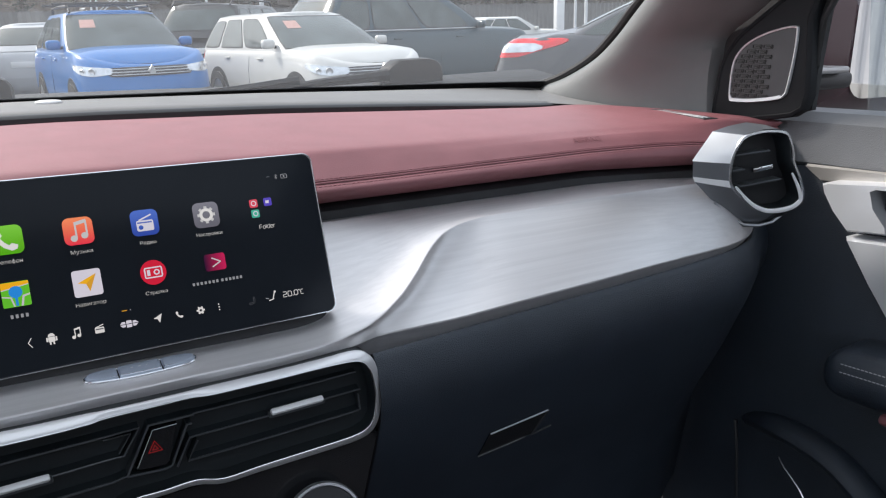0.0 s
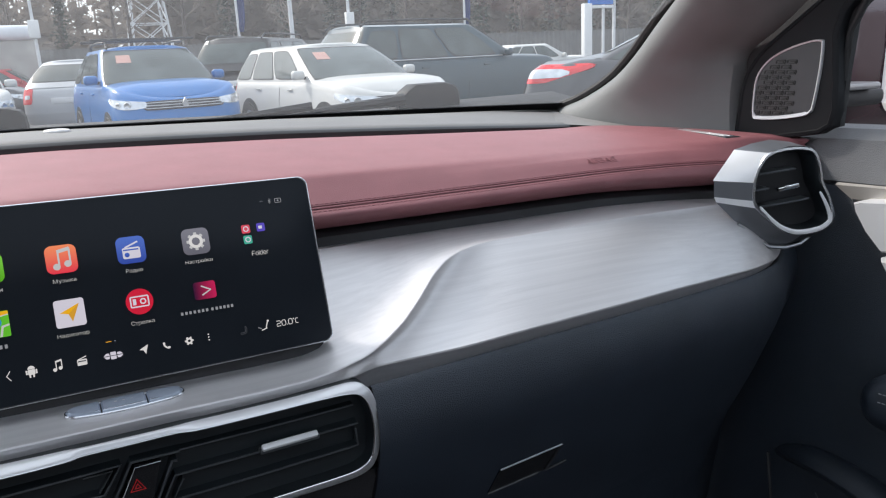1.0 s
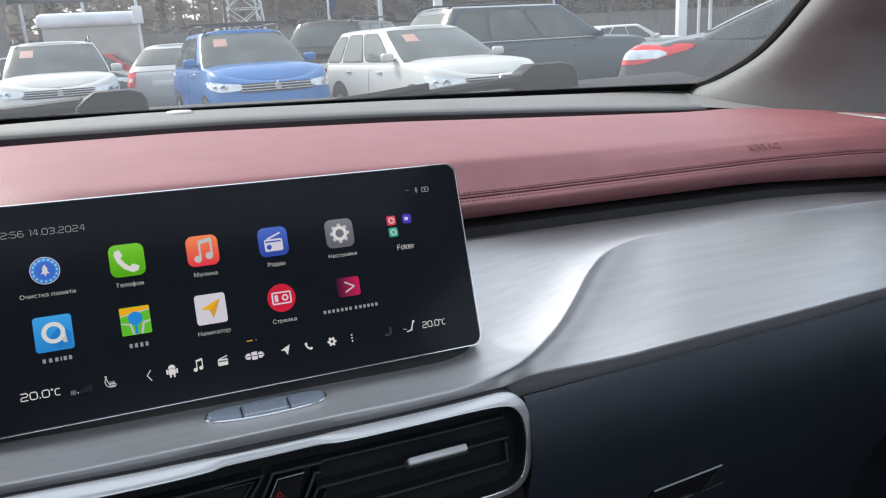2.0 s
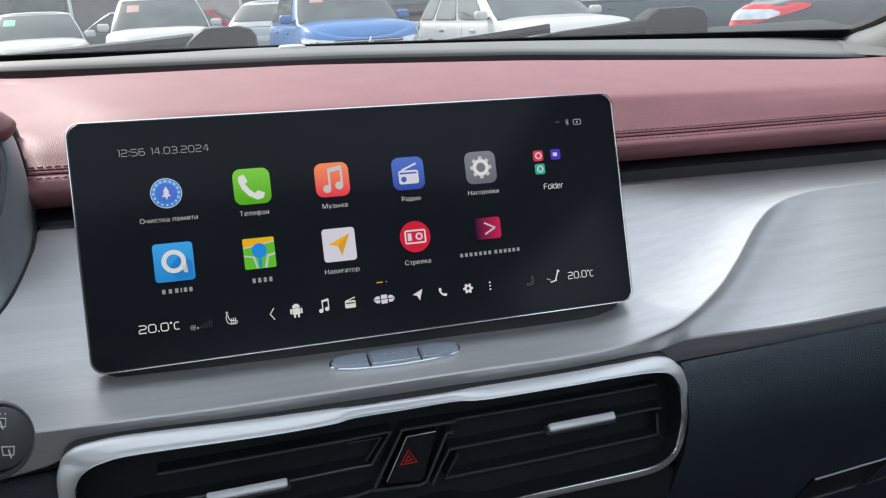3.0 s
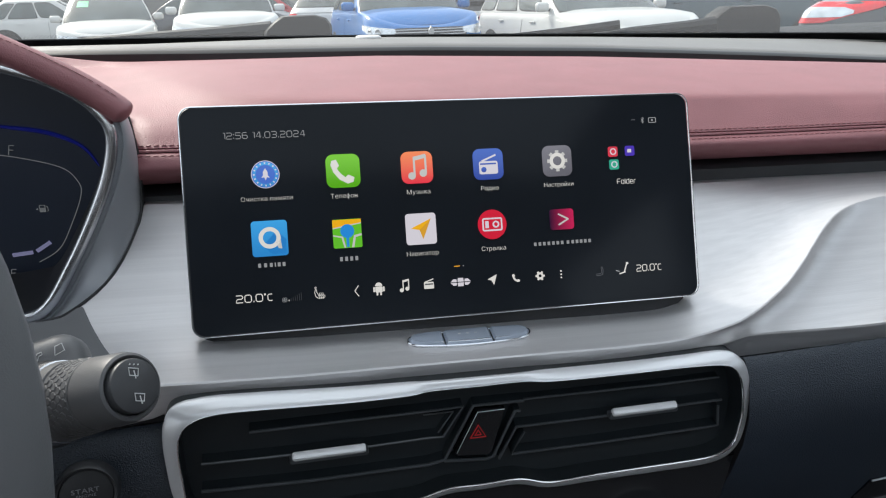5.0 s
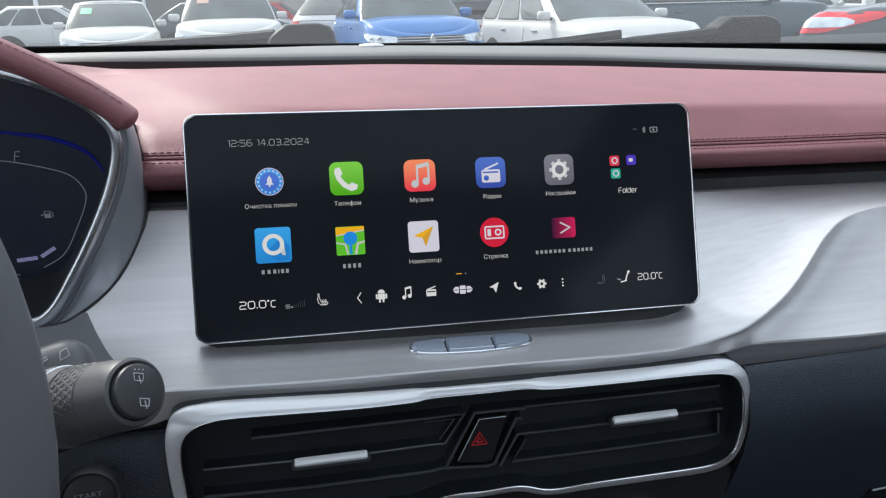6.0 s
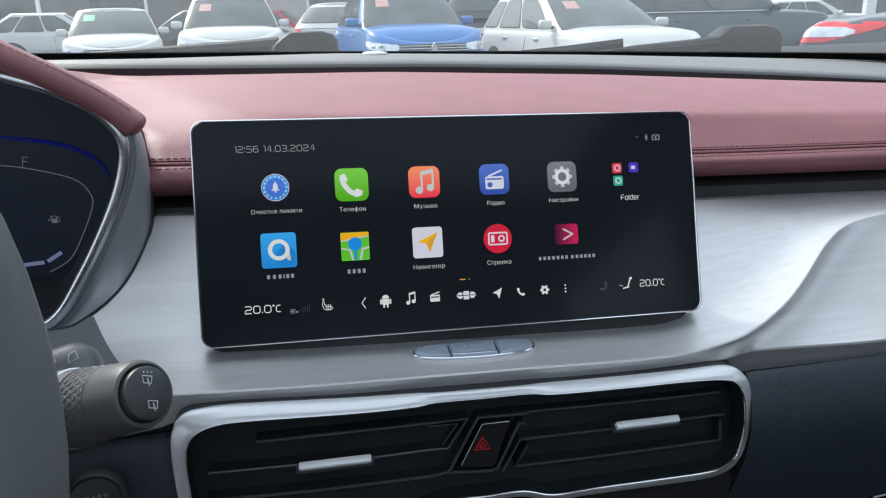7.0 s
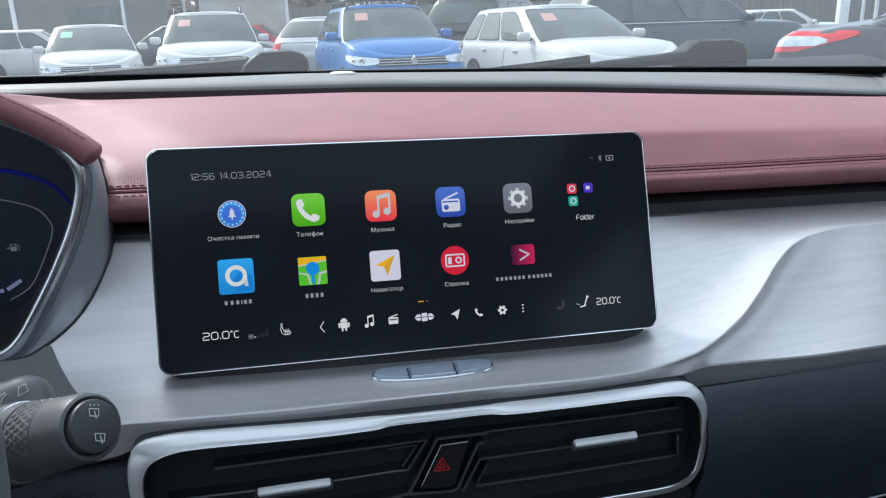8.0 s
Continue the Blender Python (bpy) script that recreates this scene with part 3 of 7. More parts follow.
def app(x, z, w, h, r, ink, name="app_icon", label=""):
    return plate(round_rect(w * 0.955, h * 0.955, r, 5, x, z), FACE, 0.0004, E_INK[ink], name, touchscreen, label)


def mark(pts, ink, parent, name="symbol", y=FACE - 0.0003):
    return plate(pts, y, 0.0002, E_INK["lit_symbol" if ink == "lit_white" and parent is not touchscreen else ink], name, parent)


def disc(cx, cz, r, n=20, a0=0, a1=360):
    return [(cx + r * math.cos(radians(a0 + (a1 - a0) * k / n)), cz + r * math.sin(radians(a0 + (a1 - a0) * k / n))) for k in range(n + (0 if a1 - a0 == 360 else 1))]


def ring(cx, cz, r0, r1, ink, parent, a0=0, a1=360, y=FACE - 0.0003, n=28, name="ring_symbol"):
    bm = bmesh.new()
    rws = []
    full = a1 - a0 == 360
    for k in range(n + 1):
        a = radians(a0 + (a1 - a0) * k / n)
        rws.append([(cx + r * math.cos(a), yy, cz + r * math.sin(a)) for r, yy in ((r0, y), (r1, y), (r1, y + 0.0002), (r0, y + 0.0002))])
    grid(bm, rws, close=True)
    bmesh.ops.remove_doubles(bm, verts=bm.verts[:], dist=1e-7)
    return part(name, bm, E_INK[ink], parent)


def quad(cx, cz, w, h, turn=0):
    c, s = math.cos(radians(turn)), math.sin(radians(turn))
    return [(cx + u * c - v * s, cz + u * s + v * c) for u, v in ((w / 2, h / 2), (-w / 2, h / 2), (-w / 2, -h / 2), (w / 2, -h / 2))]


def words(text, x, z, size, ink="lit_white", name="caption", spacing=1.0, wide=1.06, thin=0.018):
    return part(name, shifted(lettering(text, size, 0.0001, spacing, wide, thin), (x, FACE - 0.0002, z)), E_INK[ink], touchscreen)


def name_bars(x, z, widths, h, ink="lit_grey"):
    """A product name as a run of plain upright bars, one a letter."""
    bm = bmesh.new()
    x0 = x - (sum(widths) + 0.0006 * (len(widths) - 1)) / 2
    for w in widths:
        if w:
            k = min(w, 0.0014)
            box(bm, (x0 + w / 2, FACE, z), (k, 0.0002, h * 0.82))
        x0 += w + 0.0006
    part("caption_bars", bm, E_INK[ink], touchscreen)


CC = 0.18
SQUARE = {          # square-shouldered figures and letters: strokes in a cell one unit high
    "0": (0.9, [[(CC, .5), (.9 - CC, .5), (.9, .5 - CC), (.9, CC - .5), (.9 - CC, -.5), (CC, -.5), (0, CC - .5), (0, .5 - CC), (CC, .5)]]),
    "1": (0.3, [[(0, .5), (.3, .5), (.3, -.5)]]),
    "2": (0.9, [[(0, .5), (.9 - CC, .5), (.9, .5 - CC), (.9, CC), (.9 - CC, 0), (CC, 0), (0, -CC), (0, -.5), (.9, -.5)]]),
    "3": (0.9, [[(0, .5), (.9 - CC, .5), (.9, .5 - CC), (.9, CC), (.9 - CC, 0), (.2, 0)], [(.9 - CC, 0), (.9, -CC), (.9, CC - .5), (.9 - CC, -.5), (0, -.5)]]),
    "4": (0.9, [[(.68, -.5), (.68, .5), (.5, .5), (0, -.2), (.9, -.2)]]),
    "5": (0.9, [[(.9, .5), (0, .5), (0, .06), (.9 - CC, .06), (.9, .06 - CC), (.9, CC - .5), (.9 - CC, -.5), (0, -.5)]]),
    "6": (0.9, [[(.8, .5), (CC, .5), (0, .5 - CC), (0, CC - .5), (CC, -.5), (.9 - CC, -.5), (.9, CC - .5), (.9, .06 - CC), (.9 - CC, .06), (0, .06)]]),
    ":": (0.06, [[(.03, .30), (.03, .12)], [(.03, -.28), (.03, -.46)]]), ".": (0.06, [[(.03, -.36), (.03, -.54)]]), " ": (0.35, []),
    "*": (0.16, [[(0, .5), (.16, .5), (.16, .34), (0, .34), (0, .5)]]),
    "C": (0.62, [[(.62, .42), (CC, .42), (0, .42 - CC), (0, CC - .5), (CC, -.5), (.62, -.5)]]),
    "F": (0.8, [[(.8, .5), (CC, .5), (0, .5 - CC), (0, -.5)], [(0, -.02), (.7, -.02)]]),
    "o": (0.72, [[(CC, .24), (.72 - CC, .24), (.72, .24 - CC), (.72, CC - .5), (.72 - CC, -.5), (CC, -.5), (0, CC - .5), (0, .24 - CC), (CC, .24)]]),
    "l": (0.0, [[(0, .5), (0, -.5)]]),
    "d": (0.72, [[(.72, .5), (.72, -.5), (CC, -.5), (0, CC - .5), (0, .24 - CC), (CC, .24), (.72, .24)]]),
    "e": (0.72, [[(0, -.13), (.72, -.13), (.72, .24 - CC), (.72 - CC, .24), (CC, .24), (0, .24 - CC), (0, CC - .5), (CC, -.5), (.68, -.5)]]),
    "r": (0.45, [[(0, -.5), (0, .24 - CC), (CC, .24), (.45, .24)]]),
}


def square_text(text, xc, zc, h, width, ink, name, weight=0.065):
    """Words in square-shouldered strokes, fitted to a width, as one mesh."""
    bm = bmesh.new()
    gap = 0.30
    total = sum(SQUARE[c][0] + gap for c in text) - gap
    k = width / total
    x = xc - width / 2
    for c in text:
        wide, lines = SQUARE[c]
        for line in lines:
            t = tube([(x + u * k, FACE, zc + v * h) for u, v in line], h * weight, 5, up=(0, 1, 0))
            me = bpy.data.meshes.new("stroke")
            t.to_mesh(me)
            t.free()
            bm.from_mesh(me)
            bpy.data.meshes.remove(me)
        x += (wide + gap) * k
    part(name, bm, E_INK[ink], touchscreen)


COLS = [-0.0931, -0.0558, -0.0189, 0.0181, 0.0553, 0.0921]
R1, R2 = 0.0171, -0.0138
# memory cleaner
ic = mark(disc(COLS[0], R1, 0.0064, 32), "lit_deep_blue", touchscreen, "app_icon", FACE)
ring(COLS[0], R1, 0.0046, 0.0060, "lit_sky", ic)
ring(COLS[0], R1, 0.0064, 0.0067, "lit_pale", ic, n=36)
for k in range(16):
    mark(quad(COLS[0] + 0.0054 * math.cos(radians(22.5 * k)), R1 + 0.0054 * math.sin(radians(22.5 * k)), 0.0008, 0.0006, 22.5 * k), "lit_pale", ic, "dash", FACE - 0.0006)
mark([(COLS[0], R1 + 0.0030), (COLS[0] - 0.0011, R1 + 0.0012), (COLS[0] - 0.0011, R1 - 0.0004), (COLS[0] - 0.0020, R1 - 0.0016), (COLS[0] - 0.0006, R1 - 0.0014), (COLS[0], R1 - 0.0030), (COLS[0] + 0.0006, R1 - 0.0014), (COLS[0] + 0.0020, R1 - 0.0016), (COLS[0] + 0.0011, R1 - 0.0004), (COLS[0] + 0.0011, R1 + 0.0012)], "lit_pale", ic)
# telephone
ic = app(COLS[1], R1, 0.0174, 0.0172, 0.0035, "lit_green")
hand = [(-0.0055, 0.0050), (-0.0032, 0.0056), (-0.0018, 0.0026), (-0.0030, 0.0012), (-0.0012, -0.0014), (0.0010, -0.0032), (0.0024, -0.0020), (0.0054, -0.0034), (0.0048, -0.0056), (0.0020, -0.0064), (-0.0020, -0.0042), (-0.0048, -0.0006), (-0.0060, 0.0030)]
part("symbol", outline_plate([(COLS[1] + u, R1 + v) for u, v in hand], flat3(FACE - 0.0003), 0.0002), E_INK["lit_white"], ic)
# music
ic = app(COLS[2], R1, 0.0168, 0.0168, 0.0035, "lit_orange")
mark(disc(COLS[2] - 0.0028, R1 - 0.0042, 0.0019, 14), "lit_white", ic)
mark(disc(COLS[2] + 0.0030, R1 - 0.0030, 0.0019, 14), "lit_white", ic)
mark(quad(COLS[2] - 0.0014, R1 + 0.0002, 0.0010, 0.0092), "lit_white", ic)
mark(quad(COLS[2] + 0.0044, R1 + 0.0014, 0.0010, 0.0092), "lit_white", ic)
mark(quad(COLS[2] + 0.0015, R1 + 0.0050, 0.0066, 0.0020, 12), "lit_white", ic)
# radio
ic = app(COLS[3], R1, 0.0166, 0.0166, 0.0035, "lit_blue")
plate(round_rect(0.0098, 0.0066, 0.0010, 3, COLS[3], R1 - 0.0018), FACE - 0.0003, 0.0002, E_INK["lit_pale"], "symbol", ic)
mark(quad(COLS[3] + 0.0004, R1 + 0.0031, 0.0080, 0.0009, 22), "lit_pale", ic)
mark(disc(COLS[3] - 0.0026, R1 - 0.0028, 0.0014, 12), "lit_blue", ic, y=FACE - 0.0006)
mark(quad(COLS[3] - 0.0002, R1 + 0.0001, 0.0084, 0.0008), "lit_blue", ic, y=FACE - 0.0006)
# settings
ic = app(COLS[4], R1, 0.0168, 0.0168, 0.0035, "lit_slate")
ring(COLS[4], R1, 0.0024, 0.0042, "lit_white", ic)
for k in range(8):
    a = 45 * k
    mark(quad(COLS[4] + 0.0047 * math.cos(radians(a)), R1 + 0.0047 * math.sin(radians(a)), 0.0015, 0.0018, a), "lit_white", ic, "cog_tooth")
# folder
for dx, dz, ink in ((-0.0062, 0.0037, "lit_folder_red"), (0.0034, 0.0038, "lit_folder_violet"), (-0.0033 - 0.0026, -0.0031, "lit_folder_teal")):
    ic = app(COLS[5] + dx + 0.0008, R1 + dz - 0.0002, 0.0056, 0.0056, 0.001, ink, "folder_icon")
    if ink != "lit_folder_violet":
        ring(COLS[5] + dx + 0.0008, R1 + dz - 0.0002, 0.0012, 0.0018, "lit_pale", ic, n=14)
    else:
        mark(quad(COLS[5] + dx + 0.0004, R1 + dz - 0.0002, 0.0022, 0.0018), "lit_pale", ic)
# link app
ic = app(COLS[0], R2, 0.0178, 0.0180, 0.0016, "lit_sky")
mark([(COLS[0] + 0.0034, R2 + 0.0036), (COLS[0] - 0.0034, R2 - 0.0034), (COLS[0] + 0.0010, R2 - 0.0078), (COLS[0] + 0.0074, R2 - 0.0074), (COLS[0] + 0.0078, R2 - 0.0008)], "lit_blue_shade", ic, y=FACE - 0.0001)
ring(COLS[0], R2 + 0.0003, 0.0032, 0.0052, "lit_white", ic)
mark([(COLS[0] + 0.0028, R2 - 0.0020), (COLS[0] + 0.0052, R2 - 0.0010), (COLS[0] + 0.0056, R2 - 0.0052), (COLS[0] + 0.0040, R2 - 0.0050)], "lit_white", ic)
# map
ic = app(COLS[1], R2, 0.0148, 0.0148, 0.0008, "lit_map_green")
mark([(COLS[1] - 0.0070, R2 + 0.0069), (COLS[1] - 0.0070, R2 + 0.0030), (COLS[1] + 0.0070, R2 + 0.0052), (COLS[1] + 0.0070, R2 + 0.0069)], "lit_yellow", ic)
mark([(COLS[1] + 0.0018, R2 - 0.0069), (COLS[1] + 0.0032, R2 - 0.0010), (COLS[1] + 0.0070, R2 - 0.0002), (COLS[1] + 0.0070, R2 - 0.0012), (COLS[1] + 0.0040, R2 - 0.0020), (COLS[1] + 0.0030, R2 - 0.0069)], "lit_white", ic)
mark([(COLS[1] - 0.0070, R2 + 0.0030), (COLS[1] - 0.0070, R2 + 0.0024), (COLS[1] + 0.0070, R2 + 0.0046), (COLS[1] + 0.0070, R2 + 0.0052)], "lit_white", ic)
mark([(COLS[1] - 0.0070, R2 - 0.0004), (COLS[1] - 0.0070, R2 - 0.0011), (COLS[1] - 0.0030, R2 - 0.0020), (COLS[1] - 0.0018, R2 - 0.0069), (COLS[1] - 0.0010, R2 - 0.0069), (COLS[1] - 0.0022, R2 - 0.0014)], "lit_white", ic)
mark(disc(COLS[1], R2 + 0.0012, 0.0034, 20), "lit_map_blue", ic, y=FACE - 0.0006)
mark(quad(COLS[1], R2 - 0.0040, 0.0013, 0.0052), "lit_map_blue", ic, y=FACE - 0.0006)
# navigator
ic = app(COLS[2], R2, 0.0162, 0.0164, 0.0016, "lit_pale")
mark([(COLS[2] + 0.0052, R2 + 0.0050), (COLS[2] - 0.0052, R2 + 0.0004), (COLS[2] - 0.0008, R2 - 0.0006)], "lit_yellow", ic)
mark([(COLS[2] + 0.0052, R2 + 0.0050), (COLS[2] - 0.0008, R2 - 0.0006), (COLS[2] + 0.0008, R2 - 0.0052)], "lit_amber", ic)
# camera warner
ic = mark(disc(COLS[3], R2, 0.0076, 36), "lit_red", touchscreen, "app_icon", FACE)
bm = tube([(u, FACE - 0.0003, v) for u, v in round_rect(0.0098, 0.0060, 0.0006, 3, COLS[3], R2)], 0.0004, 6, closed=True, up=(0, 1, 0))
part("symbol_frame", bm, E_INK["lit_pale"], ic)
ring(COLS[3] + 0.0019, R2, 0.0010, 0.0018, "lit_pale", ic, n=16)
mark(quad(COLS[3] - 0.0028, R2, 0.0018, 0.0036), "lit_pale", ic)
# video
ic = app(COLS[4] + 0.0004, R2 + 0.0004, 0.0138, 0.0112, 0.0016, "lit_magenta")
for s in (1, -1):
    mark(quad(COLS[4] + 0.0012, R2 + 0.0004 + s * 0.0014, 0.0062, 0.0008, -s * 28), "lit_white", ic)
# captions
words("Очистка памяти", COLS[0], 0.0053, 0.0030)


def run_width(text, size, wide):
    bm = lettering(text, size, 0.0001, 1.0, wide)
    us = [v.co.x for v in bm.verts]
    bm.free()
    return max(us) - min(us)


# the word for telephone, with its two special letters put together from strokes
w1, w2, wo = (run_width(q, 0.0031, 1.06) for q in ("Телеоо", "Телео", "о"))
bm = lettering("о", 0.0031)
o_lo, o_hi = min(v.co.z for v in bm.verts), max(v.co.z for v in bm.verts)
bm.free()
tx = COLS[1] - 0.00115
words("Телеоо", tx, 0.0047, 0.0031)
mark(quad(tx - w1 / 2 + w2 - wo / 2, 0.0047 + (o_lo + o_hi) / 2, 0.00020, (o_hi - o_lo) * 1.75), "lit_white", touchscreen, "caption", FACE - 0.0001)
for u, w, h in ((0.00046, 0.00020, 1.0), (0.00158, 0.00020, 1.0), (0.00102, 0.00098, 0.15)):
    mark(quad(tx + w1 / 2 + u, 0.0047 + (o_lo + o_hi) / 2, w, (o_hi - o_lo) * h), "lit_white", touchscreen, "caption", FACE - 0.0001)
words("Музыка", COLS[2], 0.0047, 0.0031)
words("Радио", COLS[3], 0.0047, 0.0031)
words("Настройки", COLS[4], 0.0047, 0.0030)
square_text("Folder", COLS[5] + 0.0012, 0.0047, 0.0027, 0.0104, "lit_white", "caption", 0.055)
square_text("12:56 14.03.2024", -0.0922, 0.0362, 0.0029, 0.0385, "lit_grey", "clock")
words("Навигатор", COLS[2], -0.0262, 0.0031)
words("Стрелка", COLS[3], -0.0262, 0.0031)
name_bars(COLS[0], -0.0266, (0.0022, 0.0022, 0.0020, 0.0006, 0.0018, 0.0016), 0.0024)
name_bars(COLS[1], -0.0262, (0.0020, 0.0018, 0.0020, 0.0018), 0.0026)
name_bars(COLS[4], -0.0255, (0.0020, 0.0018, 0.0018, 0.0020, 0.0018, 0.0018, 0.0018, 0.0, 0.0022, 0.0018, 0.0018, 0.0016, 0.0018, 0.0018), 0.0022)


def stroke(pts, r, ink, name, parent=None, closed=False, y=FACE):
    return part(name, tube([(u, y, v) for u, v in pts], r, 6, closed=closed, up=(0, 1, 0)), E_INK[ink], parent or touchscreen)


square_text("20.0*C", -0.1022, -0.0420, 0.0034, 0.0168, "lit_white", "temperature", 0.07)
square_text("20.0*C", 0.1029, -0.0420, 0.0033, 0.0140, "lit_white", "temperature", 0.065)
# status marks and dock
ring(0.0994, 0.0358, 0.0012, 0.0017, "lit_dim", touchscreen, 45, 135, FACE, 8, "signal_mark")
part("status_mark", tube([(0.1047 + u, FACE, 0.0367 + v) for u, v in ((-0.0008, 0.0008), (0.0008, -0.0008), (0.0, -0.0017), (0.0, 0.0017), (0.0008, 0.0008), (-0.0008, -0.0008))], 0.00016, 5, up=(0, 1, 0)), E_INK["lit_grey"], touchscreen)
bm = tube([(u, FACE, v) for u, v in round_rect(0.0040, 0.0026, 0.0004, 2, 0.1103, 0.0366)], 0.00022, 5, closed=True, up=(0, 1, 0))
part("status_mark", bm, E_INK["lit_grey"], touchscreen)
mark(quad(0.1103, 0.0366, 0.0010, 0.0010), "lit_grey", touchscreen, "status_mark", FACE)
D = -0.0420
for s in (1, -1):
    mark(quad(-0.0531, D - 0.0004 + s * 0.0013, 0.0034, 0.0004, s * 55), "lit_white", touchscreen, "back_arrow", FACE)
plate(round_rect(0.0036, 0.0030, 0.0006, 3, -0.0421, D - 0.0005), FACE, 0.0002, E_INK["lit_white"], "dock_icon", touchscreen)
mark(disc(-0.0421, D + 0.0012, 0.0018, 10, 0, 180), "lit_white", touchscreen, "dock_icon", FACE)
for s in (1, -1):
    mark(quad(-0.0421 + s * 0.0024, D - 0.0004, 0.0008, 0.0024), "lit_white", touchscreen, "dock_icon", FACE)
    mark(quad(-0.0421 + s * 0.0009, D - 0.0026, 0.0008, 0.0016), "lit_white", touchscreen, "dock_icon", FACE)
mark(disc(-0.0307, D - 0.0018, 0.0010, 12), "lit_white", touchscreen, "dock_icon", FACE)
mark(disc(-0.0279, D - 0.0012, 0.0010, 12), "lit_white", touchscreen, "dock_icon", FACE)
mark(quad(-0.0299, D + 0.0006, 0.0005, 0.0046), "lit_white", touchscreen, "dock_icon", FACE)
mark(quad(-0.0271, D + 0.0012, 0.0005, 0.0046), "lit_white", touchscreen, "dock_icon", FACE)
mark(quad(-0.0285, D + 0.0029, 0.0033, 0.0010, 12), "lit_white", touchscreen, "dock_icon", FACE)
plate(round_rect(0.0050, 0.0034, 0.0004, 2, -0.0168, D - 0.0004), FACE, 0.0002, E_INK["lit_white"], "dock_icon", touchscreen)
mark(quad(-0.0166, D + 0.0020, 0.0046, 0.0005, 18), "lit_white", touchscreen, "dock_icon", FACE)
mark(quad(-0.0168, D + 0.0002, 0.0042, 0.0007), "lit_dim", touchscreen, "dock_icon", FACE - 0.0003)
for k in range(3):          # shield-shaped emblem of six plain cells
    for j in (1, -1):
        xm = -0.0004 + (k - 1) * 0.0036
        rise = 0.0 if k == 1 else 0.0005
        pts = [(xm - 0.0016, D + j * 0.0002), (xm + 0.0016, D + j * 0.0002), (xm + 0.0014 - (0.0012 if k == 2 else 0), D + j * (0.0021 - rise)), (xm - 0.0014 + (0.0012 if k == 0 else 0), D + j * (0.0021 - rise))]
        mark(pts if j < 0 else pts[::-1], "lit_pale", touchscreen, "dock_emblem", FACE)
mark([(0.0187, D + 0.0026), (0.0137, D + 0.0002), (0.0158, D - 0.0004), (0.0170, D - 0.0028)], "lit_white", touchscreen, "dock_icon", FACE)
part("dock_icon", outline_plate([(0.0290 + u * 0.36, D + v * 0.36) for u, v in hand], flat3(FACE), 0.0002), E_INK["lit_white"], touchscreen)
ring(0.0419, D, 0.0008, 0.0019, "lit_white", touchscreen, y=FACE, n=16, name="dock_icon")
for k in range(6):
    mark(quad(0.0419 + 0.0021 * math.cos(radians(60 * k)), D + 0.0021 * math.sin(radians(60 * k)), 0.0008, 0.0010, 60 * k), "lit_white", touchscreen, "cog_tooth", FACE)
for k in (-1, 0, 1):
    mark(disc(0.0534, D + 0.0017 * k, 0.00045, 8), "lit_white", touchscreen, "menu_dot", FACE)
mark(quad(-0.0018, -0.0338, 0.0030, 0.0005), "lit_amber", touchscreen, "page_mark", FACE)
mark(quad(0.0016, -0.0338, 0.0006, 0.0005), "lit_grey", touchscreen, "page_mark", FACE)
# seat marks: a dim one, and a lit one with heating coils
stroke([(0.0762, D + 0.0024), (0.0768, D + 0.0006), (0.0764, D - 0.0018), (0.0750, D - 0.0023), (0.0728, D - 0.0022), (0.0727, D - 0.0014), (0.0750, D - 0.0014), (0.0757, D - 0.0010), (0.0758, D + 0.0010), (0.0757, D + 0.0020)], 0.00018, "lit_dim", "seat_mark", None, True)
SX = -0.0722
stroke([(SX - 0.0009, D + 0.0020), (SX - 0.0014, D + 0.0004), (SX - 0.0009, D - 0.0016), (SX + 0.0002, D - 0.0024), (SX + 0.0030, D - 0.0024), (SX + 0.0036, D - 0.0017), (SX + 0.0030, D - 0.0010), (SX + 0.0004, D - 0.0010), (SX - 0.0003, D + 0.0004), (SX - 0.0005, D + 0.0018)], 0.00016, "lit_white", "seat_mark", None, True)
stroke(disc(SX - 0.0008, D + 0.0027, 0.0004, 8), 0.00014, "lit_white", "seat_mark", None, True)
for k in range(3):
    u = SX + 0.0007 + 0.0009 * k
    stroke([(u, D + 0.0002), (u + 0.0002, D - 0.0004), (u - 0.0001, D - 0.0012), (u + 0.0002, D - 0.0020), (u + 0.0001, D - 0.0028)], 0.00015, "lit_white", "heat_mark")
mark(quad(0.0895, D + 0.0006, 0.0006, 0.0042, -20), "lit_white", touchscreen, "airflow_mark", FACE)
mark(quad(0.0877, D - 0.0018, 0.0036, 0.0006, 12), "lit_white", touchscreen, "airflow_mark", FACE)
mark(quad(0.0850, D - 0.0006, 0.0022, 0.0005, -20), "lit_grey", touchscreen, "airflow_mark", FACE)
mark(disc(0.0906, D + 0.0031, 0.0007, 10), "lit_white", touchscreen, "airflow_mark", FACE)
for k in range(4):
    a = radians(45 + 90 * k)
    stroke(disc(-0.0880 + 0.00075 * math.cos(a), D - 0.0020 + 0.00065 * math.sin(a), 0.00055, 8), 0.00012, "lit_grey", "fan_mark", None, True)
for k in range(7):
    mark(quad(-0.0860 + 0.0010 * k, D - 0.0024 + 0.00025 * k, 0.00035, 0.0008 + 0.0005 * k), "lit_white" if k < 1 else "lit_faint", touchscreen, "fan_level", FACE)

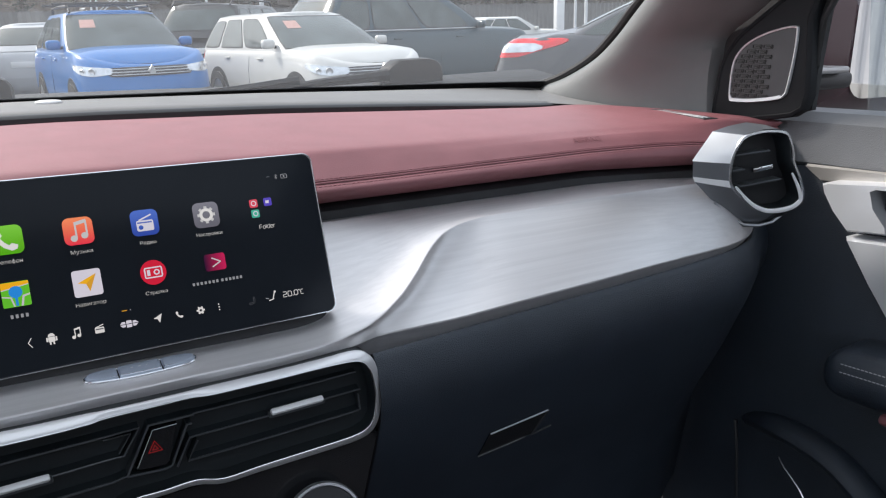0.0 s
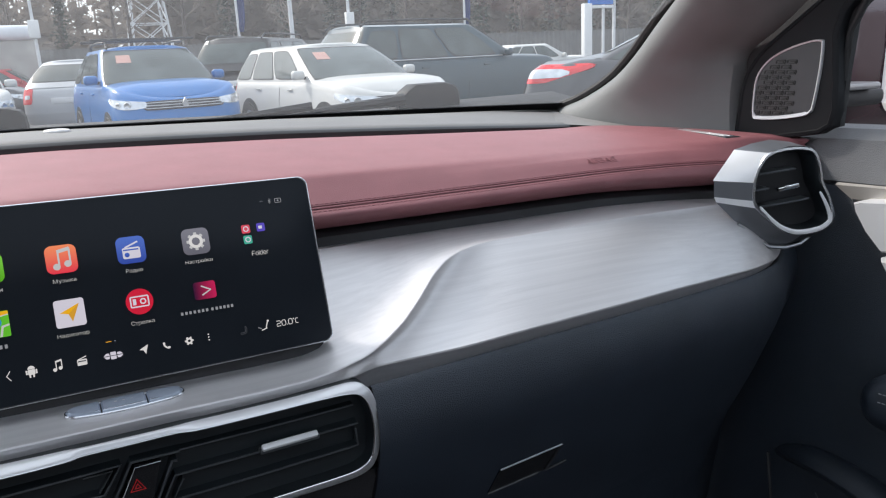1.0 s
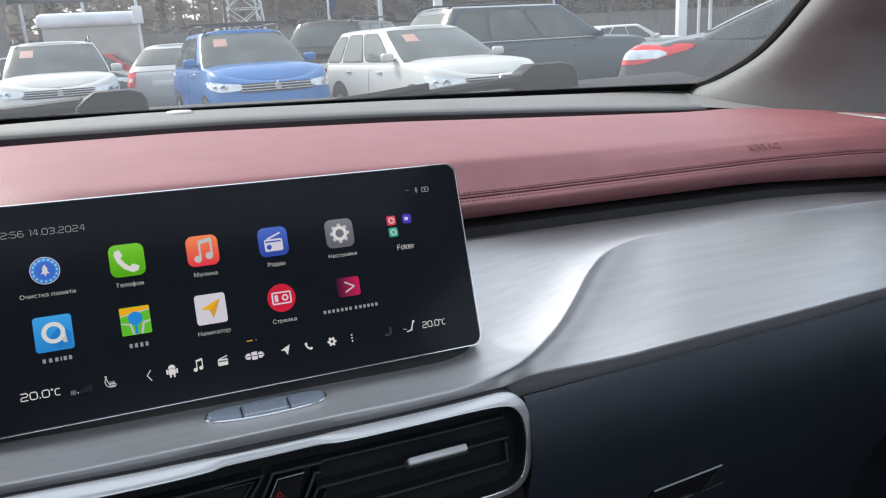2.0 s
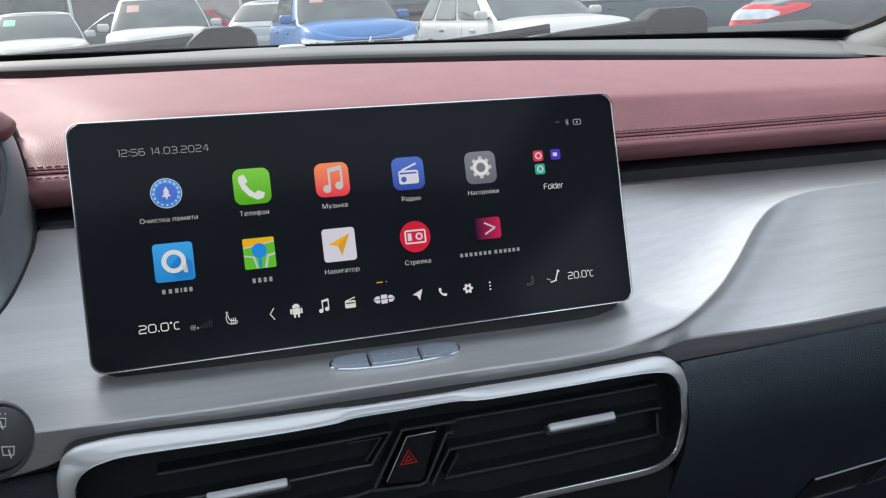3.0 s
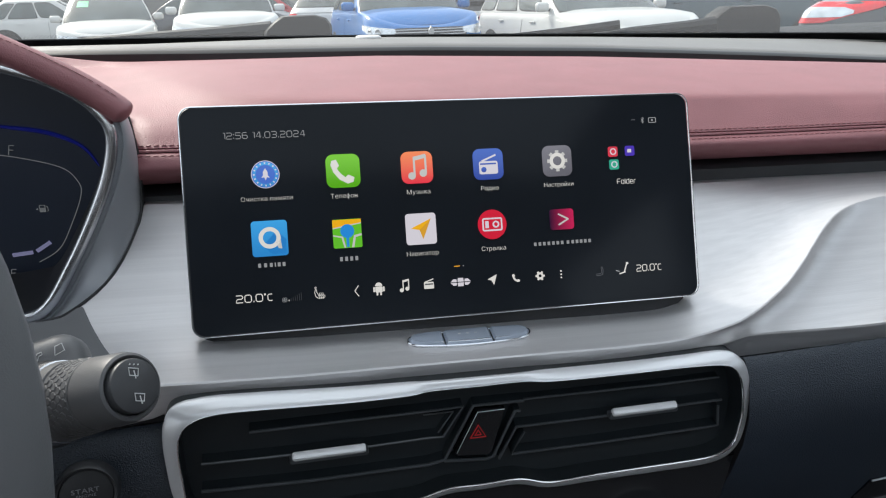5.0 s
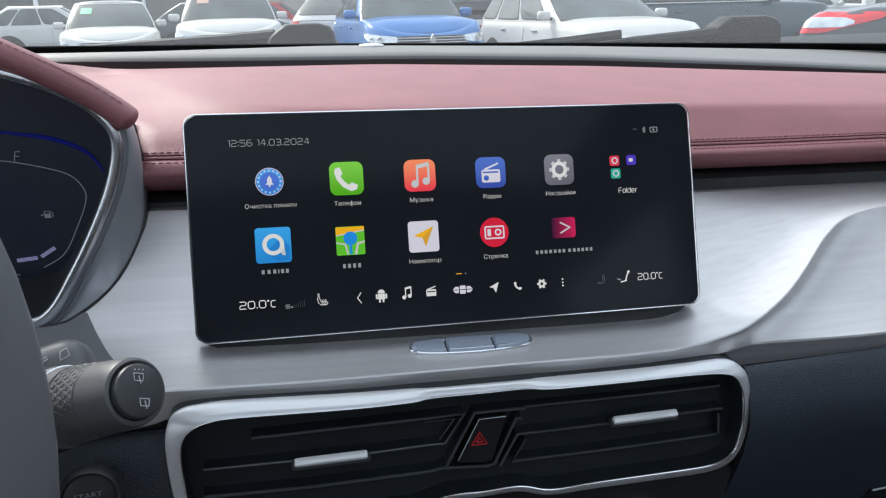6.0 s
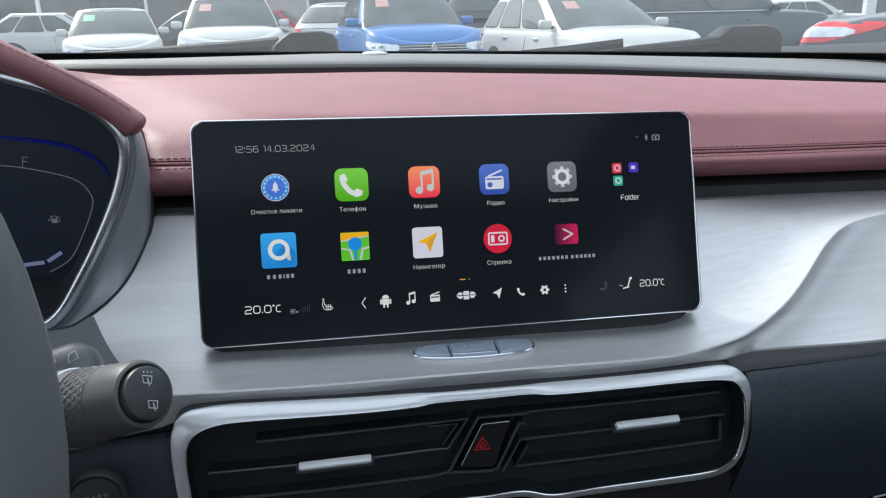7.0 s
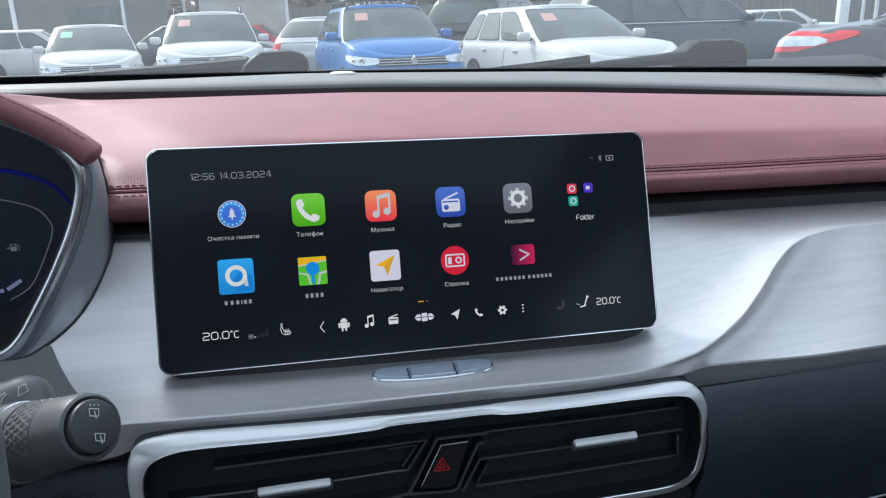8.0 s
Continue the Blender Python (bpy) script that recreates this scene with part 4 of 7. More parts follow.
# ---- key bar under the screen ----
keys = thing("key_bar", "three blue-grey metal keys in a lens-shaped bar", "buttons")
KY = [(-0.0290, -0.0240), (-0.0278, -0.0207), (-0.0230, -0.0190), (-0.0100, -0.0182), (0.0025, -0.0179), (0.0150, -0.0180), (0.0265, -0.0186), (0.0318, -0.0202), (0.0332, -0.0235), (0.0308, -0.0270), (0.0245, -0.0293), (0.0120, -0.0306), (0.0025, -0.0310), (-0.0100, -0.0304), (-0.0205, -0.0290), (-0.0268, -0.0268)]


KY = [(x, -0.0256 + (y + 0.0256) * 0.84) for x, y in KY]


def key_piece(xa, xb):
    loop = [v for v in smooth_loop([(x, y, 0) for x, y in KY], 8)]
    pts = [(min(max(v.x, xa), xb), v.y) for v in loop]
    out = []
    for p in pts:
        if not out or math.dist(p, out[-1]) > 0.0004:
            out.append(p)
    return out


part("surround", outline_plate([(0.0025 + (v.x - 0.0025) * 1.025, -0.0245 + (v.y + 0.0245) * 1.09) for v in smooth_loop([(x, y, 0) for x, y in KY], 6)], lambda u, v, d: (u, v, shelf(u, v) + 0.0009 - d), 0.004, 0.0006), SATIN, keys, "thin satin surround")
part("joint", outline_plate([(0.0025 + (v.x - 0.0025) * 0.995, -0.0245 + (v.y + 0.0245) * 1.0) for v in smooth_loop([(x, y, 0) for x, y in KY], 6)], lambda u, v, d: (u, v, shelf(u, v) + 0.0012 - d), 0.003), DARK, keys, "dark joint between the keys")
for xa, xb in ((-0.03, -0.0118), (-0.0110, 0.0128), (0.0136, 0.04)):
    part("key", outline_plate(key_piece(xa, xb), lambda u, v, d: (u, v, shelf(u, v) + 0.0027 - d + 0.03 * (v + 0.03)), 0.004, 0.0011), BUTTON, keys)
lens = [(0.0025 + (v.x - 0.0025) * 1.02, -0.0245 + (v.y + 0.0245) * 1.06) for v in smooth_loop([(x, y, 0) for x, y in KY], 6)]
part("outline", tube([(u, v, shelf(u, v) + 0.0012) for u, v in lens], 0.00045, 6, closed=True), CHROME, keys, "thin bright outline")
front = [p for p in lens if p[1] < -0.0250]
for xa, xb in ((-0.0262, -0.0122), (-0.0104, 0.0122), (0.0142, 0.0308)):
    seg = sorted((0.0025 + (u - 0.0025) * 0.97, v + 0.0013) for u, v in front)
    us = [xa + (xb - xa) * q / 8 for q in range(9)]
    part("key_edge", tube([(u, float(np.interp(u, [p[0] for p in seg], [p[1] for p in seg])), shelf(u, -0.029) + 0.0024) for u in us], 0.00055, 6), SATIN, keys, "bright front edge")
for k in (-1, 0, 1):
    part("printed_mark", shifted(boxed((0, 0, 0), (0.0013, 0.0009, 0.0002)), (0.0009 + 0.0042 * k, -0.0232, shelf(0.0009 + 0.0042 * k, -0.0232) + 0.0029)), WHITE_INK, keys)

# ---- centre vent ----
VENT_DEEP = material("deep_black_vent_plastic", (0.013, 0.017, 0.020), 0.36, vary=0.1, vary_scale=40)
vent = thing("centre_vent", "black twin air vent with satin chrome frame and hazard key", "vent")
# stations round the frame: outer edge x, z, y and inner edge x, z, y
RING = [((0.1394, 1.0010, -0.0505), (0.1340, 0.9970, -0.055)), ((0.1310, 1.0046, -0.047), (0.1255, 1.0002, -0.0545)), ((0.109, 1.0038, -0.046), (0.105, 1.0008, -0.054)),
        ((0.078, 1.0034, -0.046), (0.078, 1.0007, -0.054)), ((0.045, 1.0036, -0.046), (0.045, 1.0009, -0.054)), ((0.031, 1.0042, -0.047), (0.032, 1.0011, -0.0535)),
        ((0.022, 1.0044, -0.048), (0.022, 1.0013, -0.0515)), ((0.0, 1.0046, -0.048), (0.0, 1.0013, -0.0515)), ((-0.024, 1.0050, -0.048), (-0.024, 1.0014, -0.0515)),
        ((-0.034, 1.0052, -0.047), (-0.034, 1.0013, -0.0535)), ((-0.063, 1.0055, -0.046), (-0.063, 1.0014, -0.054)), ((-0.113, 1.0078, -0.046), (-0.1115, 1.0028, -0.054)),
        ((-0.129, 1.0080, -0.047), (-0.1250, 1.0022, -0.0545)), ((-0.1378, 1.0072, -0.0490), (-0.1318, 1.0000, -0.055)), ((-0.1424, 1.0030, -0.0510), (-0.1362, 0.9955, -0.055)),
        ((-0.1446, 0.993, -0.0525), (-0.1384, 0.987, -0.055)), ((-0.1444, 0.9765, -0.053), (-0.1380, 0.9714, -0.055)), ((-0.1428, 0.9605, -0.053), (-0.1370, 0.9593, -0.0555)),
        ((-0.1375, 0.9470, -0.051), (-0.1330, 0.9503, -0.056)), ((-0.122, 0.9404, -0.053), (-0.120, 0.9457, -0.056)), ((-0.08, 0.9392, -0.053), (-0.08, 0.9447, -0.056)),
        ((-0.0432, 0.9394, -0.053), (-0.0432, 0.9448, -0.056)), ((-0.0295, 0.9406, -0.053), (-0.0295, 0.9456, -0.056)), ((-0.0155, 0.9442, -0.053), (-0.0155, 0.9491, -0.056)),
        ((0.0015, 0.9442, -0.053), (0.0015, 0.9489, -0.056)), ((0.0203, 0.9444, -0.053), (0.0203, 0.9493, -0.056)), ((0.0367, 0.9400, -0.053), (0.0367, 0.9449, -0.056)),
        ((0.0609, 0.9402, -0.053), (0.0609, 0.9457, -0.056)), ((0.092, 0.9404, -0.053), (0.092, 0.9461, -0.056)), ((0.124, 0.9402, -0.052), (0.1225, 0.9468, -0.056)),
        ((0.1385, 0.9420, -0.050), (0.1335, 0.9492, -0.0555)), ((0.1440, 0.9495, -0.051), (0.1386, 0.9535, -0.055)), ((0.1458, 0.9600, -0.0525), (0.1404, 0.9600, -0.055)),
        ((0.1462, 0.9746, -0.0525), (0.1414, 0.9732, -0.055)), ((0.1445, 0.9905, -0.052), (0.1389, 0.9883, -0.055))]
ring_out = [Vector((v.x, v.z, v.y - (0.0005 if v.y > 0.999 else 0))) for v in smooth_loop([o for o, i in RING], 4)]
ring_in = [Vector((v.x, v.z, v.y)) for v in smooth_loop([i for o, i in RING], 4)]


def offset_loop(pts, amount):
    out, n = [], len(pts)
    for i, p in enumerate(pts):
        a, b = Vector(pts[i - 1]), Vector(pts[(i + 1) % n])
        d = (b - a).normalized()
        k = amount(p) if callable(amount) else amount
        out.append((p[0] - d.y * k, p[1] + d.x * k))
    return out


def vy(z):
    return -0.0500 - 0.10 * (0.99 - z)


bm = bmesh.new()
loops = []
for f, bulge in ((0.0, 0.0), (0.08, 0.0003), (0.35, 0.0004), (0.65, 0.0004), (0.92, 0.0003), (1.0, 0.0)):
    loops.append([o.lerp(i, f) + Vector((0, -bulge, bulge * (1.5 * min(1, max(0, (o.z - 0.950) / 0.045)) - 0.5))) for o, i in zip(ring_out, ring_in)])
loops += [[p + Vector((0, 0.0012, 0)) for p in loops[-1]], [p + Vector((0, 0.0012, 0)) for p in loops[0]]]
grid(bm, loops + loops[:1], close=True)
bmesh.ops.remove_doubles(bm, verts=bm.verts[:], dist=1e-7)
part("frame", bm, VENT_FRAME, vent, "satin silver frame", sharp=0.9)
part("inner_edge", tube([i + Vector((0, -0.0002, 0)) for i in ring_in], [0.0001 if i.z > 0.993 else 0.0005 for i in ring_in], 6, closed=True, up=(0, 1, 0)), CHROME, vent, "thin bright inner edge")
inner = [(i.x, i.z) for i in ring_in]
for nm, loop, far in (("inner_lining", ring_in, 0.018), ("outer_lining", ring_out, 0.014)):
    bm = bmesh.new()
    grid(bm, [[p + Vector((0, d, 0)) for p in loop] for d in (0.0008, far)], close=True)
    part(nm, bm, VENT_DEEP, vent, "black lining")
part("back", outline_plate(inner, lambda u, v, d: (u, vy(v) + 0.010 + d, v), 0.004), VENT_DEEP, vent, "black vent interior")


def vpoint(x, z, d=0.0):
    return (x, vy(z) + d, z)


def ridge_line(pts, name="slat", r=0.0013, d=0.004, mat=None, label=""):
    """A thin louvre edge that follows the points, with its blade running back."""
    bm = bmesh.new()
    for (x0, z0), (x1, z1) in zip(pts, pts[1:]):
        vs = [bm.verts.new(vpoint(x, z, dd)) for x, z, dd in ((x0, z0, d), (x1, z1, d), (x1, z1 + 0.003, d + 0.012), (x0, z0 + 0.003, d + 0.012))]
        bm.faces.new(vs)
    blade = part(name, bm, VENT_DEEP, vent, label)
    part("edge", tube([vpoint(x, z, d) for x, z in pts], r, 7, up=(0, 1, 0)), mat or VENT_EDGE, blade, "dull black edge")
    return blade


VENT_EDGE = material("dull_black_vent_plastic", (0.060, 0.066, 0.072), 0.28, vary=0.1, vary_scale=40)
# louvre edges of the passenger side, of the driver side, and the slanted hazard surround
ridge_line([(0.0244, 0.9876), (0.0600, 0.9873), (0.0988, 0.9872), (0.1320, 0.9877)], r=0.0006, d=0.0055)
ridge_line([(0.0113, 0.9579), (0.0203, 0.9740), (0.0657, 0.9742), (0.1093, 0.9753), (0.1335, 0.9756)], r=0.0007)
ridge_line([(0.0246, 0.9709), (0.0179, 0.9597), (0.0639, 0.9598), (0.1258, 0.9609), (0.1321, 0.9613), (0.1315, 0.9725)], r=0.0007)
ridge_line([(-0.1080, 0.9872), (-0.0853, 0.9873), (-0.0256, 0.9877), (-0.0067, 0.9880), (-0.0168, 0.9735), (-0.0246, 0.9737), (-0.0521, 0.9730), (-0.0915, 0.9735), (-0.1303, 0.9741)], r=0.0007)
ridge_line([(-0.0260, 0.9850), (-0.0112, 0.9849), (-0.0190, 0.9746)], r=0.0005, d=0.006)
ridge_line([(-0.1314, 0.9605), (-0.1215, 0.9601), (-0.0819, 0.9591), (-0.0242, 0.9596), (-0.0164, 0.9610), (-0.0016, 0.9879), (0.0244, 0.9876)], "surround_edge", 0.0008)
ridge_line([(-0.0164, 0.9604), (0.0050, 0.9588), (0.0085, 0.9598), (0.0196, 0.9826), (0.0225, 0.9826)], "surround_edge", 0.0008)
# tabs
for x0, x1, z in ((-0.0894, -0.0550, 0.9746), (0.0700, 0.1052, 0.9778)):
    part("tab", boxed(((x0 + x1) / 2, vy(z) + 0.0005, z), (x1 - x0, 0.0040, 0.0040), 0.0011, Matrix.Rotation(radians(-0.6), 4, "Y") @ Matrix.Rotation(radians(-48), 4, "X")), LIT_SATIN, vent, "bright chrome tab")
    part("tab_base", boxed(((x0 + x1) / 2, vy(z) + 0.0022, z - 0.0022), (x1 - x0 + 0.0026, 0.0052, 0.0036), 0.0012, Matrix.Rotation(radians(-0.6), 4, "Y")), VENT_EDGE, vent)
# hazard key
HZ = [(-0.0111, 0.9640), (-0.0002, 0.9852), (0.0012, 0.9858), (0.0140, 0.9858), (0.0074, 0.9640), (0.0052, 0.9622), (-0.0100, 0.9634)]
hk = part("hazard_key", outline_plate(HZ, lambda u, v, d: (u, vy(v) + 0.0015 + d, v), 0.008, 0.001), PIANO, vent, "gloss black hazard key with a red triangle")
HAZ_RED = glow("hazard_red", (0.30, 0.012, 0.015, 1), 0.5)


def tri_ring(c, r0, r1):
    bm = bmesh.new()
    ang = [90, 210, 330]
    rws = [[(c[0] + r * math.cos(radians(a)), vy(c[1]) + 0.0009 + dd, c[1] + r * math.sin(radians(a))) for r, dd in ((r0, 0), (r1, 0), (r1, 0.0004), (r0, 0.0004))] for a in ang]
    grid(bm, rws + [rws[0]], close=True)
    bmesh.ops.remove_doubles(bm, verts=bm.verts[:], dist=1e-6)
    return bm


part("triangle_mark", tri_ring((0.0001, 0.9748), 0.0042, 0.0049), HAZ_RED, hk, "red warning triangle")
part("triangle_mark", tri_ring((0.0001, 0.9748), 0.0014, 0.0022), HAZ_RED, hk, "red warning triangle")
part("edge_line", tube([vpoint(-0.0108, 0.9655, 0.0010), vpoint(-0.0001, 0.9859, 0.0010), vpoint(0.0136, 0.9861, 0.0010)], 0.00020, 5), SATIN_DARK, hk, "thin bright edge")

# ---- centre console below the vent ----
console = thing("centre_console", "gloss black centre console below the air vent with a chrome edge", "console")
CP = [(-0.148, 0.941), (0.148, 0.941), (0.128, 0.900), (0.118, 0.80), (0.118, 0.60), (-0.118, 0.60), (-0.118, 0.80), (-0.128, 0.900)]
part("face", outline_plate(CP, lambda u, v, d: (u, -0.046 - 0.35 * (0.94 - v) * (1 if v > 0.8 else 0.4) + d, v), 0.05, 0.003), PIANO, console)
KN = aim((0.093, -0.070, 0.898), (0, -0.9, 0.45))
part("knob_rim", lathe([(0.026, 0.0), (0.028, 0.003), (0.0268, 0.0052), (0.0252, 0.0052), (0.0245, 0.002)], KN, 40), SATIN_DARK, console, "dull satin ring at the console edge")
part("knob_well", lathe([(0.0245, 0.004), (0.022, 0.001), (0.0, 0.0005)], KN, 40), DARK, console, "dark well inside the ring")

# ---- outboard vent ----
side_vent = thing("side_vent", "silver-framed black air vent at the end of the dashboard", "vent")
VEYE, VN = Vector((-0.0586, -0.4678, 1.2057)), Vector((0.34, 1.0, 0)).normalized()


def vface(x, z, d=0.0):
    p = Vector((x, 0.045 - (x - 0.54) * 0.34, z))
    return VEYE + (p - VEYE) * 0.957 + VN * d


open_out = [(0.6235, 1.1065), (0.610, 1.1025), (0.602, 1.094), (0.597, 1.080), (0.5965, 1.062), (0.600, 1.052), (0.6105, 1.042), (0.6235, 1.0315), (0.636, 1.0245), (0.655, 1.0225), (0.670, 1.0250), (0.6785, 1.031), (0.6805, 1.040), (0.6735, 1.058), (0.6650, 1.073), (0.6625, 1.085), (0.6575, 1.098), (0.6520, 1.1045), (0.640, 1.1070)]
oo = [(v.x, v.y) for v in smooth_loop([(x, z, 0) for x, z in open_out], 4)]
bm = bmesh.new()
loops = [(offset_loop(oo, -0.0032), 0.012), (offset_loop(oo, -0.0032), 0.001), (offset_loop(oo, -0.0022), -0.0014), (offset_loop(oo, 0.0), -0.0016), (offset_loop(oo, 0.0008), 0.0005)]
grid(bm, [[vface(u, v, d) for u, v in pts] for pts, d in loops], close=True)
part("rim", bm, SATIN, side_vent, "bright chrome rim")
bm = bmesh.new()
grid(bm, [[vface(u, v, d) for u, v in pts] for pts, d in ((offset_loop(oo, 0.0006), -0.0004), (offset_loop(oo, 0.0030), 0.004), (offset_loop(oo, 0.0034), 0.024))], close=True)
part("lining", bm, VENT_DEEP, side_vent, "black lining")
low_rim = smooth_loop([(0.6030, 1.0515, 0), (0.6130, 1.0405, 0), (0.6255, 1.0300, 0), (0.6385, 1.0240, 0), (0.6510, 1.0226, 0), (0.6680, 1.0250, 0), (0.6775, 1.0310, 0), (0.6785, 1.0370, 0), (0.6735, 1.0490, 0), (0.6650, 1.0630, 0)], 4, closed=False)
part("lower_rim", tube([vface(v.x, v.y, -0.0008) for v in low_rim], [0.0010 + 0.0016 * math.sin(math.pi * i / (len(low_rim) - 1)) ** 0.6 for i in range(len(low_rim))], 10, flat=0.6, up=tuple(VN)), LIT_SATIN, side_vent, "broad bright lower rim")
part("back", outline_plate(oo, lambda u, v, d: vface(u, v, 0.02 + d), 0.004), DARK, side_vent, "black vent interior")
# upper and lower silver shoulders left of opening painted lit, band between painted shaded
def shoulder(table, name, mat, label):
    bm = bmesh.new()
    grid(bm, [[vface(x0, z0, d0), vface((x0 + x1) / 2, (z0 + z1) / 2, (d0 + d1) / 2 - 0.0012), vface(x1, z1, d1)] for (x0, z0, d0), (x1, z1, d1) in table])
    return part(name, bm, mat, side_vent, label)


shoulder([((0.559, 1.0785, 0.010), (0.5940, 1.0762, -0.001)), ((0.5645, 1.0850, 0.012), (0.5950, 1.083, -0.001)), ((0.5745, 1.0965, 0.015), (0.5990, 1.094, -0.001)), ((0.5836, 1.1072, 0.018), (0.6100, 1.1045, -0.001))], "upper_shoulder", LIT_SATIN, "satin silver shoulder")
shoulder([((0.5836, 1.1072, 0.018), (0.6100, 1.1045, -0.001)), ((0.5998, 1.1127, 0.016), (0.6180, 1.1080, -0.001)), ((0.620, 1.1155, 0.018), (0.6270, 1.1103, -0.001)), ((0.640, 1.1125, 0.016), (0.643, 1.1100, -0.001)), ((0.655, 1.106, 0.014), (0.6555, 1.1060, -0.001)), ((0.662, 1.090, 0.012), (0.6630, 1.090, 0.0))], "crown", SHADED_SATIN, "satin silver crown, shade in its colour")
shoulder([((0.560, 1.0625, 0.008), (0.5945, 1.0580, -0.001)), ((0.559, 1.0785, 0.008), (0.5940, 1.0762, -0.001))], "band", SHADED_SATIN, "satin silver band, shade in its colour")
shoulder([((0.5625, 1.0570, 0.008), (0.5975, 1.0505, -0.001)), ((0.560, 1.0625, 0.008), (0.5945, 1.0580, -0.001))], "lower_shoulder", LIT_SATIN, "bright satin strip")
shoulder([((0.640, 1.0060, 0.012), (0.650, 1.0195, -0.0005)), ((0.622, 1.0080, 0.012), (0.6345, 1.0215, -0.0005)), ((0.606, 1.0155, 0.010), (0.6215, 1.0290, -0.0005)), ((0.585, 1.035, 0.009), (0.6085, 1.0395, -0.0005)), ((0.5625, 1.0570, 0.008), (0.5975, 1.0505, -0.0005))], "lower_cheek", SHADED_SATIN, "satin silver cheek, shade in its colour")
shoulder([((0.690, 1.030, 0.02), (0.6835, 1.030, -0.0005)), ((0.680, 1.019, 0.016), (0.675, 1.0235, -0.0005)), ((0.664, 1.011, 0.012), (0.664, 1.020, -0.0005)), ((0.640, 1.0060, 0.012), (0.650, 1.0195, -0.0005))], "under_cheek", DARK, "dark lower cheek")
part("lower_lip", tube([vface(0.585, 1.034, 0.006), vface(0.606, 1.0145, 0.006), vface(0.622, 1.0070, 0.007), vface(0.640, 1.0050, 0.008), vface(0.655, 1.008, 0.008), vface(0.666, 1.0145, 0.010)], 0.0018, 8), SATIN_DARK, side_vent, "satin lower lip")
for (x0, z0, x1, z1) in ((0.5995, 1.0835, 0.6390, 1.0875), (0.5980, 1.0672, 0.6130, 1.0690), (0.6085, 1.0505, 0.6560, 1.0565)):
    a, b = vface(x0, z0, 0.008), vface(x1, z1, 0.008)
    mm = Matrix.Translation((a + b) / 2) @ (b - a).to_track_quat("X", "Z").to_matrix().to_4x4()
    part("slat", shifted(boxed((0, 0, 0), ((b - a).length, 0.014, 0.0020), 0.0007), mm), VENT_EDGE, side_vent)
a, b = vface(0.6195, 1.0680, 0.001), vface(0.6410, 1.0715, 0.001)
mm = Matrix.Translation((a + b) / 2) @ (b - a).to_track_quat("X", "Z").to_matrix().to_4x4()
part("tab", shifted(boxed((0, 0, 0), ((b - a).length, 0.008, 0.0046), 0.001), mm), CHROME, side_vent, "bright chrome tab")

# ---- instrument cluster ----
cluster = thing("instrument_cluster", "hexagonal digital instrument cluster in a satin metal surround", "instrument cluster")
CX = -0.365
half = [(0.0, 1.165), (0.10, 1.160), (0.155, 1.1475), (0.181, 1.1375), (0.1945, 1.1265), (0.2000, 1.114), (0.1955, 1.094), (0.1850, 1.071), (0.1720, 1.048), (0.1580, 1.0275), (0.143, 1.0215), (0.10, 1.018), (0.0, 1.016)]
shape = [(CX + u, v) for u, v in half] + [(CX - u, v) for u, v in half[-2:0:-1]]
cl = [(v.x, v.y) for v in smooth_loop([(x, z, 0) for x, z in shape], 4)]
turned = sum(a[0] * b[1] - b[0] * a[1] for a, b in zip(cl, cl[1:] + cl[:1])) < 0
if turned:
    cl = cl[::-1]
# where the surround meets the trim, point by point with the outline
half_foot = [(0.0, 0.050, 1.169), (0.10, 0.050, 1.164), (0.157, 0.052, 1.149), (0.186, 0.055, 1.137), (0.2005, 0.057, 1.1245), (0.2042, 0.0575, 1.107), (0.2050, 0.0575, 1.087), (0.2025, 0.0505, 1.0640), (0.1915, 0.0280, 1.0434),
             (0.1750, 0.0100, 1.0325), (0.1590, 0.0048, 1.0292), (0.10, 0.002, 1.024), (0.0, 0.001, 1.022)]
foot = smooth_loop([(CX + u, y, z) for u, y, z in half_foot] + [(CX - u, y, z) for u, y, z in half_foot[-2:0:-1]], 4)
if turned:
    foot = foot[::-1]
bm = bmesh.new()
loops = [[Vector((u, y, v)) for u, v in offset_loop(cl, d)] for d, y in ((0.0018, 0.0325), (0.0, 0.0300), (-0.0030, 0.0302), (-0.0038, 0.0316), (-0.0043, 0.0318), (-0.0050, 0.0305), (-0.0058, 0.0308))]
near = loops[-1]
for k in range(1, 11):
    f = k / 10
    bulge = 0.0042 * math.sin(math.pi * f) ** 0.8
    loops.append([a.lerp(b, f) + Vector((math.copysign(0.6, a.x - CX) * bulge, -0.6 * bulge, 0)) for a, b in zip(near, foot)])
loops.append([p + Vector((0, 0.003, -0.006)) for p in foot])
grid(bm, [[tuple(p) for p in row] for row in loops[::-1]], close=True)
part("surround", bm, SATIN_GREY, cluster, "satin grey surround", sharp=0.9)
part("joint", tube([tuple(p + Vector((math.copysign(0.0006, p.x - CX), -0.0002, 0.0))) for p in foot], 0.0009, 6, closed=True, up=(0, 1, 0)), DARK, cluster, "black joint against the trim")
part("bright_edge", tube([(u, 0.0292, v) for u, v in offset_loop(cl, 0.0002)], 0.0030, 12, closed=True, up=(0, 1, 0)), SATIN, cluster, "bright satin edge")
bm = bmesh.new()
loops = [(offset_loop(cl, 0.0012), 0.031), (offset_loop(cl, 0.0042), 0.050), (offset_loop(cl, 0.010), 0.080)]
grid(bm, [[(u, d, v) for u, v in pts] for pts, d in loops], close=True)
part("tunnel", bm, DARK, cluster)
